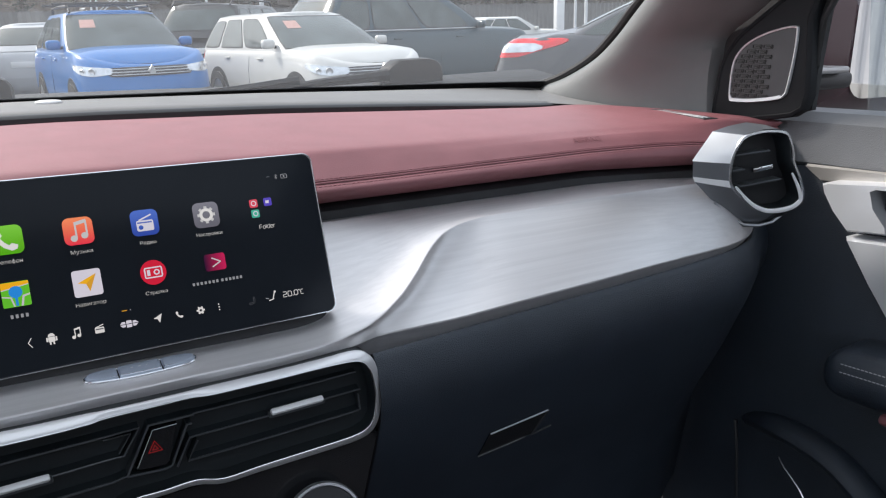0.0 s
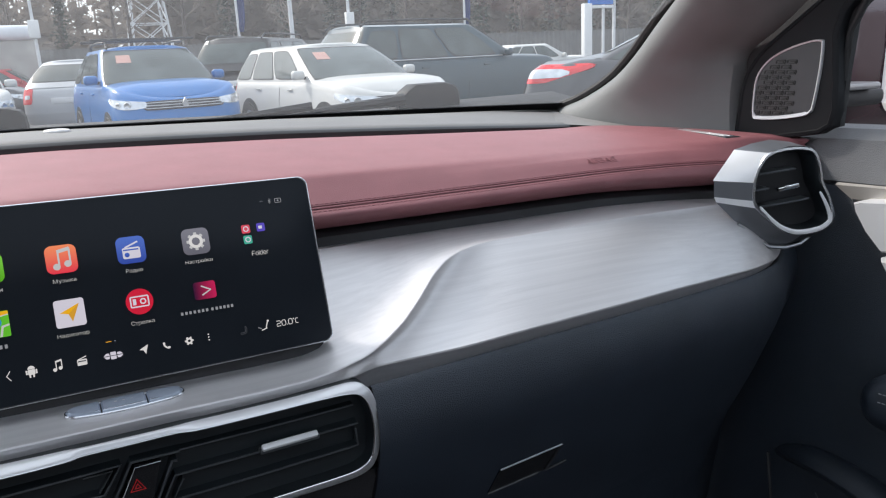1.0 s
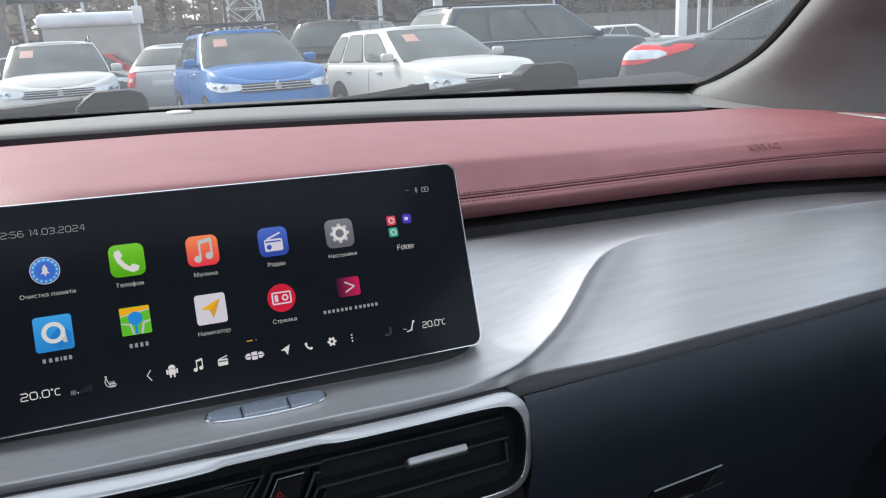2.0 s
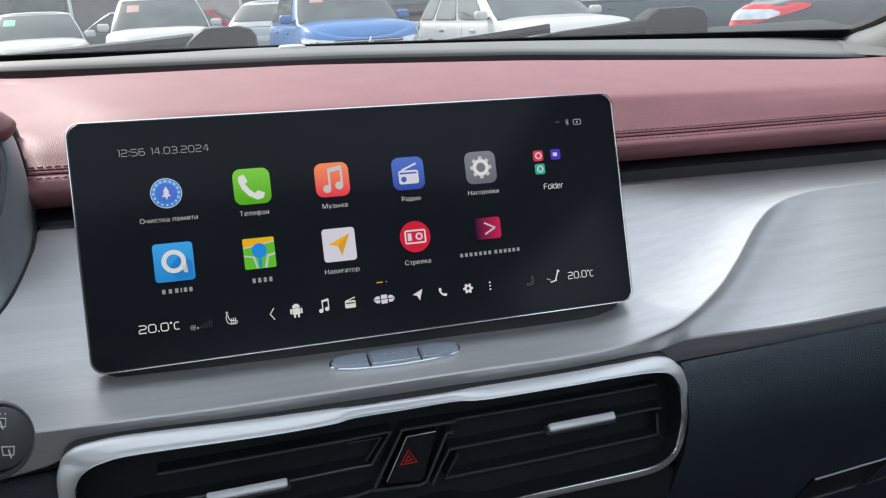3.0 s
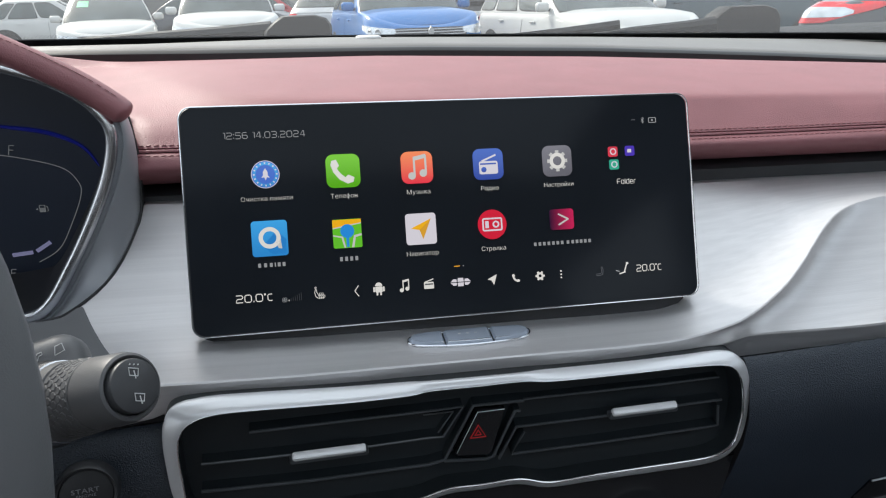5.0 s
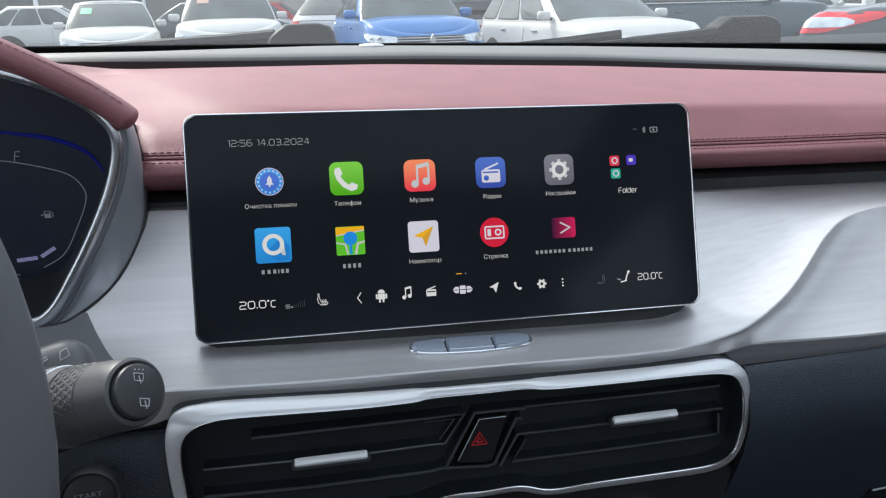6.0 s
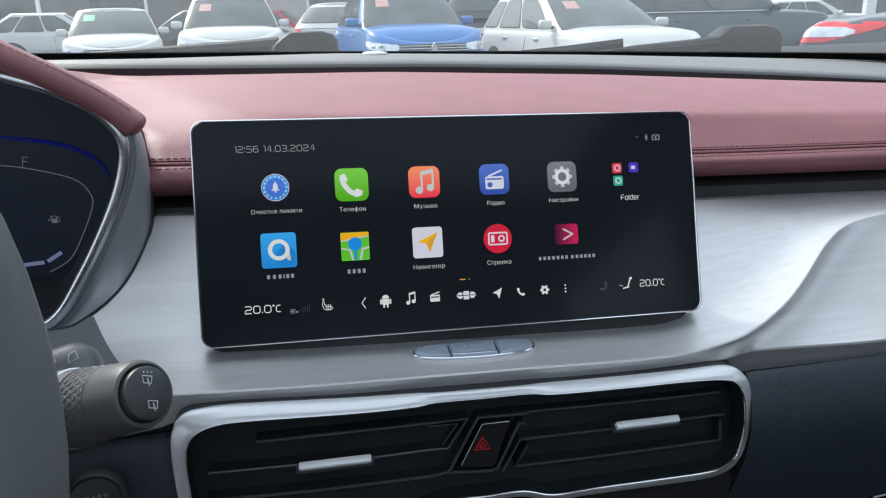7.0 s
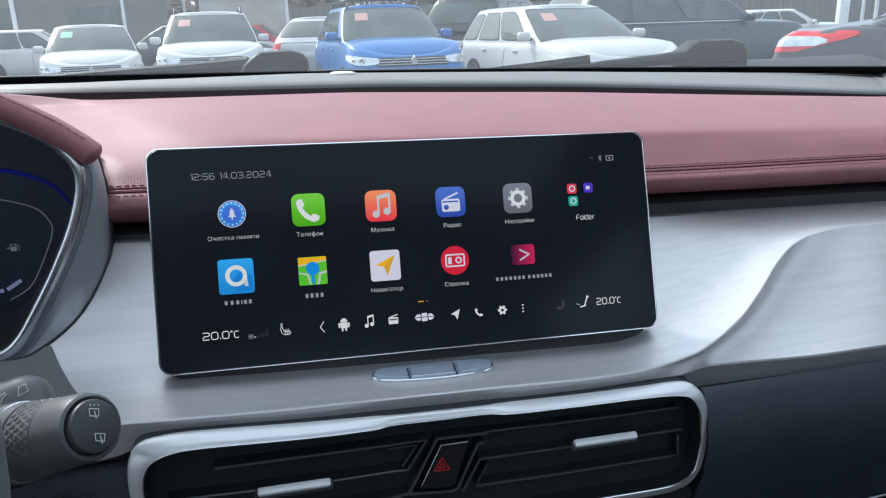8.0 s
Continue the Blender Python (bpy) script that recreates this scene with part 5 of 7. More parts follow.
part("glass", outline_plate(offset_loop(cl, 0.002), lambda u, v, d: (u, 0.086 + d, v), 0.004), CLUSTER_GLASS, cluster, "black display glass")
GY = 0.0852
CL_INK = {"dial_white": glow("dial_white", lin("8A9098"), 0.32), "dial_blue": glow("dial_blue", lin("1826A0"), 0.18), "dial_pale": glow("dial_pale", lin("8A8CB8"), 0.45)}


def dial_line(pts, r, ink, name):
    part(name, tube([(x, GY, z) for x, z in pts], r, 5, up=(0, 1, 0), flat=1.0), CL_INK[ink], cluster)


arc = [v for v in smooth_loop([(-0.245, 1.0975, 0), (-0.229, 1.0952, 0), (-0.206, 1.0885, 0), (-0.198, 1.080, 0), (-0.1975, 1.072, 0), (-0.204, 1.0570, 0), (-0.2130, 1.0415, 0), (-0.225, 1.034, 0)], 5, closed=False)]
dial_line([(v.x, v.y) for v in arc], 0.00028, "dial_white", "gauge_arc")
blue_top = smooth_loop([(-0.245, 1.1135, 0), (-0.228, 1.1112, 0), (-0.209, 1.1075, 0), (-0.193, 1.0995, 0), (-0.1855, 1.0880, 0)], 5, closed=False)
part("blue_glow", tube([(v.x, GY, v.y) for v in blue_top], [0.0003 + 0.0010 * math.sin(math.pi * i / (len(blue_top) - 1)) for i in range(len(blue_top))], 6, up=(0, 1, 0)), CL_INK["dial_blue"], cluster, "blue light line")
blue_low = smooth_loop([(-0.252, 1.0165, 0), (-0.236, 1.0185, 0), (-0.219, 1.0225, 0), (-0.206, 1.0330, 0)], 5, closed=False)
part("blue_glow", tube([(v.x, GY, v.y) for v in blue_low], [0.0003 + 0.0008 * math.sin(math.pi * i / (len(blue_low) - 1)) for i in range(len(blue_low))], 6, up=(0, 1, 0)), CL_INK["dial_blue"], cluster, "blue light line")
for pts in ([(-0.2308, 1.0962), (-0.2298, 1.1015), (-0.2272, 1.1013)], [(-0.2303, 1.0990), (-0.2280, 1.0988)], [(-0.2405, 1.0305), (-0.2380, 1.0304)], [(-0.2405, 1.0305), (-0.2412, 1.0262), (-0.2388, 1.0262)], [(-0.2408, 1.0284), (-0.2386, 1.0283)]):
    dial_line(pts, 0.00024, "dial_white", "dial_letter")
for x0, z0, x1, z1 in ((-0.2385, 1.0390, -0.2275, 1.0400), (-0.2255, 1.0405, -0.2175, 1.0455)):
    dx, dz = x1 - x0, z1 - z0
    part("fuel_bar", boxed(((x0 + x1) / 2, GY, (z0 + z1) / 2), (math.hypot(dx, dz), 0.0004, 0.0022), 0, Matrix.Rotation(-math.atan2(dz, dx), 4, "Y")), CL_INK["dial_pale"], cluster, "lit fuel level bar")
pump = [(-0.2201, 1.0634), (-0.2201, 1.0672), (-0.2172, 1.0672), (-0.2172, 1.0634)]
part("fuel_symbol", tube([(x, GY, z) for x, z in pump], 0.0003, 5, closed=True, up=(0, 1, 0)), CL_INK["dial_white"], cluster)
part("fuel_symbol", boxed((-0.21865, GY, 1.0646), (0.0026, 0.0004, 0.0022)), CL_INK["dial_white"], cluster)
dial_line([(-0.2166, 1.0668), (-0.2158, 1.0660), (-0.2158, 1.0638), (-0.2166, 1.0636)], 0.0002, "dial_white", "fuel_symbol")
part("fuel_arrow", outline_plate([(-0.2222, 1.0650), (-0.2210, 1.0656), (-0.2210, 1.0644)], lambda u, v, d: (u, GY + d, v), 0.0003), CL_INK["dial_white"], cluster)

# red leather hood over the cluster
hood = thing("cluster_hood", "rose leather hood with stitched edge over the instrument cluster", "dash hood")
hh = [(0.0, 1.191), (0.08, 1.187), (0.13, 1.1755), (0.165, 1.1592), (0.190, 1.1457), (0.2065, 1.1340), (0.2135, 1.1275)]
line = smooth_loop([(CX + u, v, 0) for u, v in hh], 5, closed=False)
full = [(2 * CX - v.x, v.y) for v in line[:0:-1]] + [(v.x, v.y) for v in line]
roll_path, roll_r = [], []
fine = smooth_loop([(x, z, 0) for x, z in full], 3, closed=False)
lens_run = [0.0]
for p, q in zip(fine, fine[1:]):
    lens_run.append(lens_run[-1] + (q - p).length)
for i, p in enumerate(fine):
    q0, q1 = fine[max(i - 1, 0)], fine[min(i + 1, len(fine) - 1)]
    a = math.atan2(q1.y - q0.y, q1.x - q0.x)
    roll_path.append((p.x + math.sin(a) * 0.0074, 0.0315, p.y - math.cos(a) * 0.0074))
    e = min(lens_run[i], lens_run[-1] - lens_run[i])          # the roll closes in a blunt round end
    roll_r.append(0.0063 * max(0.02, 1 - max(0, 1 - e / 0.0050) ** 3) ** 0.5)
bm = tube(roll_path, roll_r, 22, flat=1.55, up=(0, 1, 0))
hr = part("roll", bm, RED, hood, "rose leather roll")
ends = [(0.1985, 1.1250), (0.2030, 1.1120), (0.2060, 1.1000)]          # beside the cluster the leather falls to the pad
spine = [(CX - u, z + 0.0115) for u, z in ends[::-1]] + [(x, z) for x, z in full if abs(x - CX) <= 0.194] + [(CX + u, z + 0.0115) for u, z in ends]
rows = []
for x, z in spine:
    row = []
    out = min(1, max(0, (abs(x - CX) - 0.120) / 0.075))
    reach = 0.17 - 0.12 * out          # towards its ends the hood drops sooner
    side = abs(x - CX) > 0.196
    row.append((x, 0.0640, z - 0.020) if side else (x, 0.0402, z - 0.0125))
    for y in (0.040, 0.048, 0.056, 0.066, 0.078, 0.09, 0.10, 0.11, 0.122, 0.135, 0.15, 0.165, 0.18, 0.20, 0.23, 0.26, 0.31):
        f = min(1, max(0, (y - 0.080 + 0.035 * out) / reach))
        row.append((x, max(y, 0.0635) if side else y, z - 0.0115 - max(0, z - 0.0115 - 1.100) * f * f * (3 - 2 * f)))
    rows.append(row)
bm = bmesh.new()
grid(bm, rows)
part("top", bm, RED, hood, "rose leather top")
bm = bmesh.new()
for i in range(len(full) // 2 + 2, len(full) - 6):
    (x0, z0), (x1, z1) = full[i], full[i + 1]
    L = math.hypot(x1 - x0, z1 - z0)
    n = max(1, round(L / 0.0030))
    for k in range(n):
        f = (k + 0.5) / n
        a = math.atan2(z1 - z0, x1 - x0)
        box(bm, (x0 + (x1 - x0) * f + math.sin(a) * 0.0017, 0.0264, z0 + (z1 - z0) * f - math.cos(a) * 0.0017), (0.0023, 0.0004, 0.0003), 0, Matrix.Rotation(-a, 4, "Y"))
tagged(part("stitching", bm, RED_STITCH, hr, "dark red thread"), kind="stuff")

# ---- steering wheel, stalk, start key ----
wheel = thing("steering_wheel", "dark grey leather steering wheel rim", "steering wheel", Matrix.Translation((-0.349, -0.160, 1.058)) @ Matrix.Rotation(radians(77), 4, "X"))
ringp = [(0.182 * math.cos(2 * math.pi * k / 72), 0.182 * math.sin(2 * math.pi * k / 72), 0.0) for k in range(72)]
part("rim", tube(ringp, 0.0150, 14, closed=True, up=(0, 0, 1)), WHEEL_GREY, wheel, "dark grey leather rim")
part("hub", lathe([(0.0, 0.025), (0.05, 0.022), (0.065, 0.01), (0.068, -0.02), (0.05, -0.06)], Matrix.Translation((0, 0, -0.03)), 32), DARK, wheel)
for a in (0, 180, 270):
    p = Matrix.Rotation(radians(a), 4, "Z")
    part("spoke", shifted(boxed((0.115, 0, -0.028), (0.13, 0.032, 0.014), 0.005), p @ Matrix.Rotation(radians(-6), 4, "Y")), SATIN_DARK if a == 270 else DARK, wheel)
column = thing("column_shroud", "black plastic steering column shroud", "steering column")
part("shell", shifted(boxed((0, 0, 0), (0.13, 0.16, 0.10), 0.02, None, 4), Matrix.Translation((-0.352, -0.03, 0.985)) @ Matrix.Rotation(radians(-24), 4, "X")), DARK, column)

CAP_BLACK = material("stalk_cap_black", (0.066, 0.068, 0.073), 0.40, vary=0.08, vary_scale=15, bump=0.1, bump_scale=2200)
AX = Vector((0.72, -0.58, 0.38)).normalized()
END = Vector((-0.1372, -0.1235, 1.0560))
stalk = thing("wiper_stalk", "black wiper stalk with knurled ring and printed end cap", "control stalk")
sm = aim(END, AX)
part("cap", lathe([(0.0, 0.0026), (0.0080, 0.0025), (0.0088, 0.0020), (0.0091, 0.0010), (0.0091, -0.004)], sm), CAP_BLACK, stalk, "dark grey end cap")
part("collar", lathe([(0.0095, -0.0040), (0.0096, -0.0004), (0.0103, 0.0003), (0.0112, -0.0004), (0.0118, -0.0028), (0.0121, -0.0100), (0.0124, -0.0160), (0.0118, -0.0168)], sm, 40), STALK_GREY, stalk)
part("ring", lathe([(0.0118, -0.0164), (0.0124, -0.0170), (0.0132, -0.0310), (0.0126, -0.0318)], sm, 40), STALK_GREY, stalk, "honeycomb knurled ring")
bm = bmesh.new()
for j in range(5):
    for k in range(28):
        a = 2 * math.pi * (k + 0.5 * (j % 2)) / 28
        c = sm @ Vector(((0.0123 + 0.0002 * j) * math.cos(a), (0.0123 + 0.0002 * j) * math.sin(a), -0.0187 - 0.0026 * j))
        d = (sm.to_3x3() @ Vector((math.cos(a), math.sin(a), 0)))
        hexa = [aim(c, d) @ Vector(((0.00152 - 1.0 * zz) * math.cos(math.pi * (q + 0.5) / 3), (0.00152 - 1.0 * zz) * math.sin(math.pi * (q + 0.5) / 3), zz)) for zz in (0, 0.00032) for q in range(6)]
        vs = [bm.verts.new(p) for p in hexa]
        bm.faces.new(vs[6:])
        for q in range(6):
            bm.faces.new((vs[q], vs[(q + 1) % 6], vs[6 + (q + 1) % 6], vs[6 + q]))
tagged(part("knurl_band", bm, STALK_GREY, stalk, "small raised hexagons", flat=True), kind="stuff")
part("sleeve", lathe([(0.0126, -0.0316), (0.0136, -0.0322), (0.0142, -0.0380), (0.0138, -0.0386)], sm), STALK_GREY, stalk)
part("light_band", lathe([(0.0134, -0.0384), (0.0146, -0.0390), (0.0150, -0.0430), (0.0142, -0.0438)], sm), SATIN, stalk, "pale satin band")
part("arm", lathe([(0.0140, -0.0436), (0.0156, -0.046), (0.0164, -0.065), (0.0150, -0.090), (0.014, -0.13)], sm), DARK, stalk)
GRIP = Matrix.Translation((-0.1870, -0.079, 1.0410)) @ Matrix.Rotation(radians(-14), 4, "Y") @ Matrix.Rotation(radians(6), 4, "Z") @ Matrix.Rotation(radians(-32), 4, "X")
part("grip", shifted(boxed((0, 0, 0), (0.052, 0.022, 0.021), 0.0085, None, 5), GRIP), GRIP_GREY, stalk, "grey grip with printed marks")
# printed marks on the cap: two window outlines with a wiper stroke
right = Vector((1, 0, 0)) - AX * AX.x
right.normalize()
upv = AX.cross(right)
upv = upv if upv.z > 0 else -upv


def cap_point(u, v, out=0.0028):
    return END + right * u + upv * v + AX * out


def cap_line(pts, closed=False, r=0.00022):
    part("printed_mark", tube([cap_point(*p) for p in pts], r, 5, closed=closed, up=tuple(AX)), WHITE_INK, stalk)


for cu, cv in ((-0.0012, 0.0042), (0.0010, -0.0040)):
    cap_line([(cu - 0.0018, cv + 0.0014), (cu + 0.0018, cv + 0.0012), (cu + 0.0016, cv - 0.0012), (cu - 0.0014, cv - 0.0010)], True)
    cap_line([(cu + 0.0001, cv + 0.0006), (cu + 0.0009, cv - 0.0020)])
for k in range(3):
    cap_line([(-0.0027 + 0.0015 * k, 0.0066), (-0.0024 + 0.0015 * k, 0.0069)])
for cu, pts in ((0.0195, ((-0.0022, -0.0022), (-0.0012, 0.0020), (0.0022, 0.0026), (0.0026, -0.0012))), (0.0115, ((-0.0030, -0.0016), (-0.0006, -0.0010), (0.0006, 0.0012), (0.0030, 0.0016), (0.0030, 0.0004), (0.0012, -0.0002), (0.0, -0.0024), (-0.0030, -0.0028))), (0.004, ((-0.002, -0.002), (-0.001, 0.002), (0.002, 0.002), (0.002, -0.001)))):
    part("printed_mark", tube([GRIP @ Vector((cu + u * 0.75, -0.0112, v * 0.75 + 0.003)) for u, v in pts], 0.0002, 5, closed=True, up=(0, 1, 0)), WHITE_INK, stalk)

DIM_INK = material("dim_grey_print", (0.26, 0.265, 0.275), 0.6, vary=0.05, vary_scale=50)
start = thing("start_button", "round black engine start button with grey lettering", "button")
sb = aim((-0.1765, -0.0600, 0.9742), (0.10, -0.98, 0.20))
part("bezel", lathe([(0.0132, -0.006), (0.0132, 0.0010), (0.0124, 0.0022), (0.0112, 0.0016), (0.0110, -0.004)], sb, 40), DARK, start)
part("face", lathe([(0.0109, -0.004), (0.0108, 0.0006), (0.0100, 0.0010), (0.0, 0.0010)], sb, 40), DARK, start)
for text, v, size in (("START", 0.0026, 0.0029), ("ENGINE", 0.0001, 0.0017), ("STOP", -0.0026, 0.0029)):
    bm = lettering(text, size, 0.0001, 1.1, 1.25)
    shifted(bm, Matrix.Translation((-0.1765, -0.0600 - 0.0014, 0.9742 + v)) @ Matrix.Rotation(radians(6), 4, "Z") @ Matrix.Rotation(radians(-12), 4, "X"))
    part("lettering", bm, DIM_INK, start, "grey lettering")


# ---- windshield, pillars, cabin shell ----
def glass_y(x, z):
    return 0.5 - (z - 1.143) / 0.577 - 0.235 * x * x


def glass_point(x, z, off=0.0):
    return (x, glass_y(x, z) + off * 0.5, z + off * 0.87)


windshield = thing("windshield", "clear curved windshield with a black lower edge band", "windshield")
xs = [-0.70 + 0.05 * i for i in range(29)]
rows = [[glass_point(x, z) for x in xs] for z in (1.085, 1.13, 1.18, 1.23, 1.28, 1.34, 1.40, 1.46, 1.505)]
bm = bmesh.new()
grid(bm, rows)
pane = part("pane", bm, WINDSHIELD, windshield, "clear glass")
pane.visible_shadow = False
rows = [[glass_point(x, z, -0.003) for x in xs] for z in (1.07, 1.10, 1.125, 1.1432)]
part("edge_band", solid(rows, 0.0012, (0, -0.5, -0.87)), FRIT, windshield, "black printed edge band")
bm = bmesh.new()
for r in range(4):
    for k in range(130):
        x = -0.66 + 0.0034 * k + 0.0017 * (r % 2)
        c = Vector(glass_point(x, 1.1444 + 0.0013 * r, -0.003))
        q = 0.0007 * (1 - 0.18 * r)
        vs = [bm.verts.new(c + Vector((q * math.cos(a * math.pi / 3), -0.87 * q * math.sin(a * math.pi / 3), 0.5 * q * math.sin(a * math.pi / 3)))) for a in range(6)]
        bm.faces.new(vs)
tagged(part("edge_dots", bm, FRIT, windshield, "rows of printed black dots"), kind="stuff")

FRONT = [(0.652, 0.450, 1.100), (0.656, 0.420, 1.1285), (0.660, 0.365, 1.147), (0.661, 0.309, 1.172), (0.660, 0.268, 1.201), (0.656, 0.219, 1.245), (0.635, 0.10, 1.335), (0.60, -0.06, 1.455)]
REAR = [(0.702, 0.140, 1.085), (0.704, 0.150, 1.110), (0.706, 0.155, 1.150), (0.706, 0.153, 1.180), (0.704, 0.146, 1.205), (0.700, 0.095, 1.240), (0.678, -0.02, 1.330), (0.630, -0.20, 1.455)]
for side, nm in ((1, "right_pillar"), (-1, "left_pillar")):
    rows = []
    F, Rr = smooth_loop(FRONT, 5, closed=False), smooth_loop(REAR, 5, closed=False)
    for a, b in zip(F, Rr):
        row = [a + Vector((0.006, 0.012, -0.004))]
        for k in range(13):
            f = k / 12
            p = a.lerp(b, f)
            bulge = 0.036 * math.sin(math.pi * min(1, f * 1.03) ** 0.72) ** 0.9
            row.append(p + Vector((-bulge, -bulge * 0.35, 0)))
        row.append(b + Vector((0.022, -0.004, 0)))
        rows.append([(side * v.x, v.y, v.z) for v in row])
    bm = bmesh.new()
    grid(bm, rows)
    tagged(part(nm, bm, PILLAR, None), "grey grained plastic windshield pillar trim", "pillar", kind="structure")
    path = [(side * (v.x - 0.002), v.y + 0.006, v.z + 0.001) for v in F]
    tagged(part("pillar_seal", tube(path, 0.0055, 8), RUBBER, None), "black rubber edge along the windshield pillar", "trim", kind="structure")

# roof, sides, floor, tail: plain shell that closes the cabin
# the headliner has an added, unseen opening that lets in fill light
def ceil_z(x, y):
    return 1.500 + 0.03 * min(1, max(0, (-0.12 - y) / 0.2)) - 0.13 * x * x


def ceil_patch(bm, xa, xb, ya, yb):
    rws = []
    for q in range(7):
        f = q / 6
        row = []
        for k in range(7):
            x = xa + (xb - xa) * k / 6
            y = (ya - (0.27 * x * x if ya > -0.2 else 0)) * (1 - f) + yb * f
            row.append((x, y, ceil_z(x, y)))
        rws.append(row)
    grid(bm, rws)
    grid(bm, [[(x, y, z + 0.03) for x, y, z in r] for r in rws])


bm = bmesh.new()
ceil_patch(bm, -0.68, 0.68, -0.115, -0.36)
ceil_patch(bm, -0.68, -0.45, -0.36, -1.02)
ceil_patch(bm, 0.45, 0.68, -0.36, -1.02)
ceil_patch(bm, -0.68, 0.68, -1.02, -2.36)
tagged(part("ceiling", bm, HEADLINER, None), "pale grey cloth headliner with an opening added for fill light", "ceiling", kind="structure")
bm = bmesh.new()
grid(bm, [[(-0.47 + 0.94 * k / 6, -0.34 - 0.70 * q / 6, 1.552 - 0.13 * (-0.47 + 0.94 * k / 6) ** 2) for k in range(7)] for q in range(7)])
tagged(part("fill_opening_pane", bm, PANE, None), "clear pane over the added roof opening", "window", kind="structure").visible_shadow = False
tagged(part("floor", boxed((0, -0.95, 0.33), (1.6, 2.9, 0.04)), CABIN, None), "dark cabin carpet", "floor", kind="structure")
tagged(part("wall_front", boxed((0, 0.33, 0.70), (1.5, 0.03, 0.74)), CABIN, None), "dark bulkhead behind the dashboard", "wall", kind="structure")
bm = bmesh.new()
box(bm, (0, -2.36, 0.72), (1.6, 0.06, 0.82))
box(bm, (-0.74, -2.36, 1.30), (0.14, 0.06, 0.36))
box(bm, (0.74, -2.36, 1.30), (0.14, 0.06, 0.36))
tagged(part("wall_back", bm, CABIN, None), "dark tailgate with window opening", "wall", kind="structure")
bm = bmesh.new()
box(bm, (-0.80, -1.64, 0.72), (0.08, 1.47, 0.78))
box(bm, (-0.80, 0.28, 0.72), (0.08, 0.20, 0.78))
box(bm, (-0.80, -0.36, 0.40), (0.08, 1.08, 0.14))          # sill; the unseen front doorway above is left open for fill light
for y in (-0.98, -1.95):
    box(bm, (-0.72, y, 1.30), (0.06, 0.16, 0.40))
tagged(part("wall_left", bm, CABIN, None), "dark body side, front doorway left open for fill light", "wall", kind="structure")
bm = bmesh.new()
box(bm, (0.835, -1.35, 0.72), (0.08, 2.05, 0.78))
for y in (-0.98, -1.95):
    box(bm, (0.75, y, 1.30), (0.06, 0.16, 0.40))
tagged(part("wall_right", bm, CABIN, None), "dark rear door side with window openings", "wall", kind="structure")

# ---- passenger door ----
door = thing("passenger_door", "black door panel with satin metal trim and stitched armrest", "door")


def door_sheet(profile, y0, y1, n=14):
    """profile: (x, z) pairs; the sheet runs along y and bows out slightly."""
    rws = []
    for i in range(n):
        y = y0 + (y1 - y0) * i / (n - 1)
        rws.append([(x + 0.03 * max(0, -0.1 - y) * 0.4, y, z + 0.02 * (0.05 - y)) for x, z in profile])
    bm = bmesh.new()
    grid(bm, rws)
    return bm


part("top_pad", door_sheet([(0.815, 1.095), (0.800, 1.118), (0.775, 1.122), (0.752, 1.119), (0.742, 1.108), (0.739, 1.085), (0.738, 1.063), (0.745, 1.058)], 0.165, -0.9), DOOR_TOP, door, "soft dark grey door top")
part("mid_panel", door_sheet([(0.760, 1.062), (0.738, 1.058), (0.735, 1.02), (0.730, 0.95), (0.725, 0.90), (0.72, 0.84), (0.73, 0.70), (0.75, 0.45), (0.75, 0.36)], 0.20, -0.9), BLACK_LEATHER, door, "black leather door panel")
bm = bmesh.new()
grid(bm, [[(0.736, 0.030, 1.0625), (0.732, 0.030, 1.060), (0.732, 0.010, 1.047), (0.737, 0.010, 1.044)], [(0.736, -0.05, 1.0650), (0.731, -0.05, 1.0635), (0.731, -0.052, 1.0500), (0.737, -0.052, 1.047)], [(0.745, -0.6, 1.075), (0.740, -0.6, 1.073), (0.740, -0.6, 1.058), (0.746, -0.6, 1.055)]])
part("trim_strip", bm, BEIGE_METAL, door, "warm satin metal strip")
bz = [(-0.006, 1.0480), (-0.0085, 1.0400), (-0.022, 1.0200), (-0.0400, 1.0015), (-0.083, 1.0055), (-0.0815, 1.012), (-0.066, 1.030), (-0.0600, 1.0490), (-0.066, 1.0525), (-0.13, 1.0560), (-0.13, 1.0630), (-0.06, 1.0560), (-0.012, 1.0505)]
part("pull_bezel", outline_plate(bz, lambda u, v, d: (0.7045 + d - 0.03 * u, u, v), 0.035, 0.006), BRIGHT_SATIN, door, "satin silver handle surround")
part("pull_cup", outline_plate([(-0.066, 1.050), (-0.13, 1.054), (-0.13, 1.00), (-0.084, 1.006), (-0.068, 1.03)], lambda u, v, d: (0.722 + d - 0.03 * u, u, v), 0.02), DARK, door, "dark handle recess")
lz = [(-0.0385, 0.9955), (-0.082, 0.9990), (-0.14, 0.955), (-0.17, 0.90), (-0.105, 0.905), (-0.070, 0.950)]
part("lower_spear", outline_plate(lz, lambda u, v, d: (0.7065 + d - 0.03 * u, u, v), 0.03, 0.006), BRIGHT_SATIN, door, "satin silver lower blade")
arm = part("armrest", shifted(boxed((0, 0, 0), (0.090, 0.50, 0.056), 0.026, None, 6), Matrix.Translation((0.702, -0.306, 0.872)) @ Matrix.Rotation(radians(-3), 4, "X")), BLACK_LEATHER, door, "black leather armrest")
bm = bmesh.new()
for r in (0, 1):
    for k in range(34):
        box(bm, (0.6570, -0.085 - 0.0042 * k, 0.869 + 0.009 * r + 0.0003 * k), (0.0012, 0.0026, 0.0007))
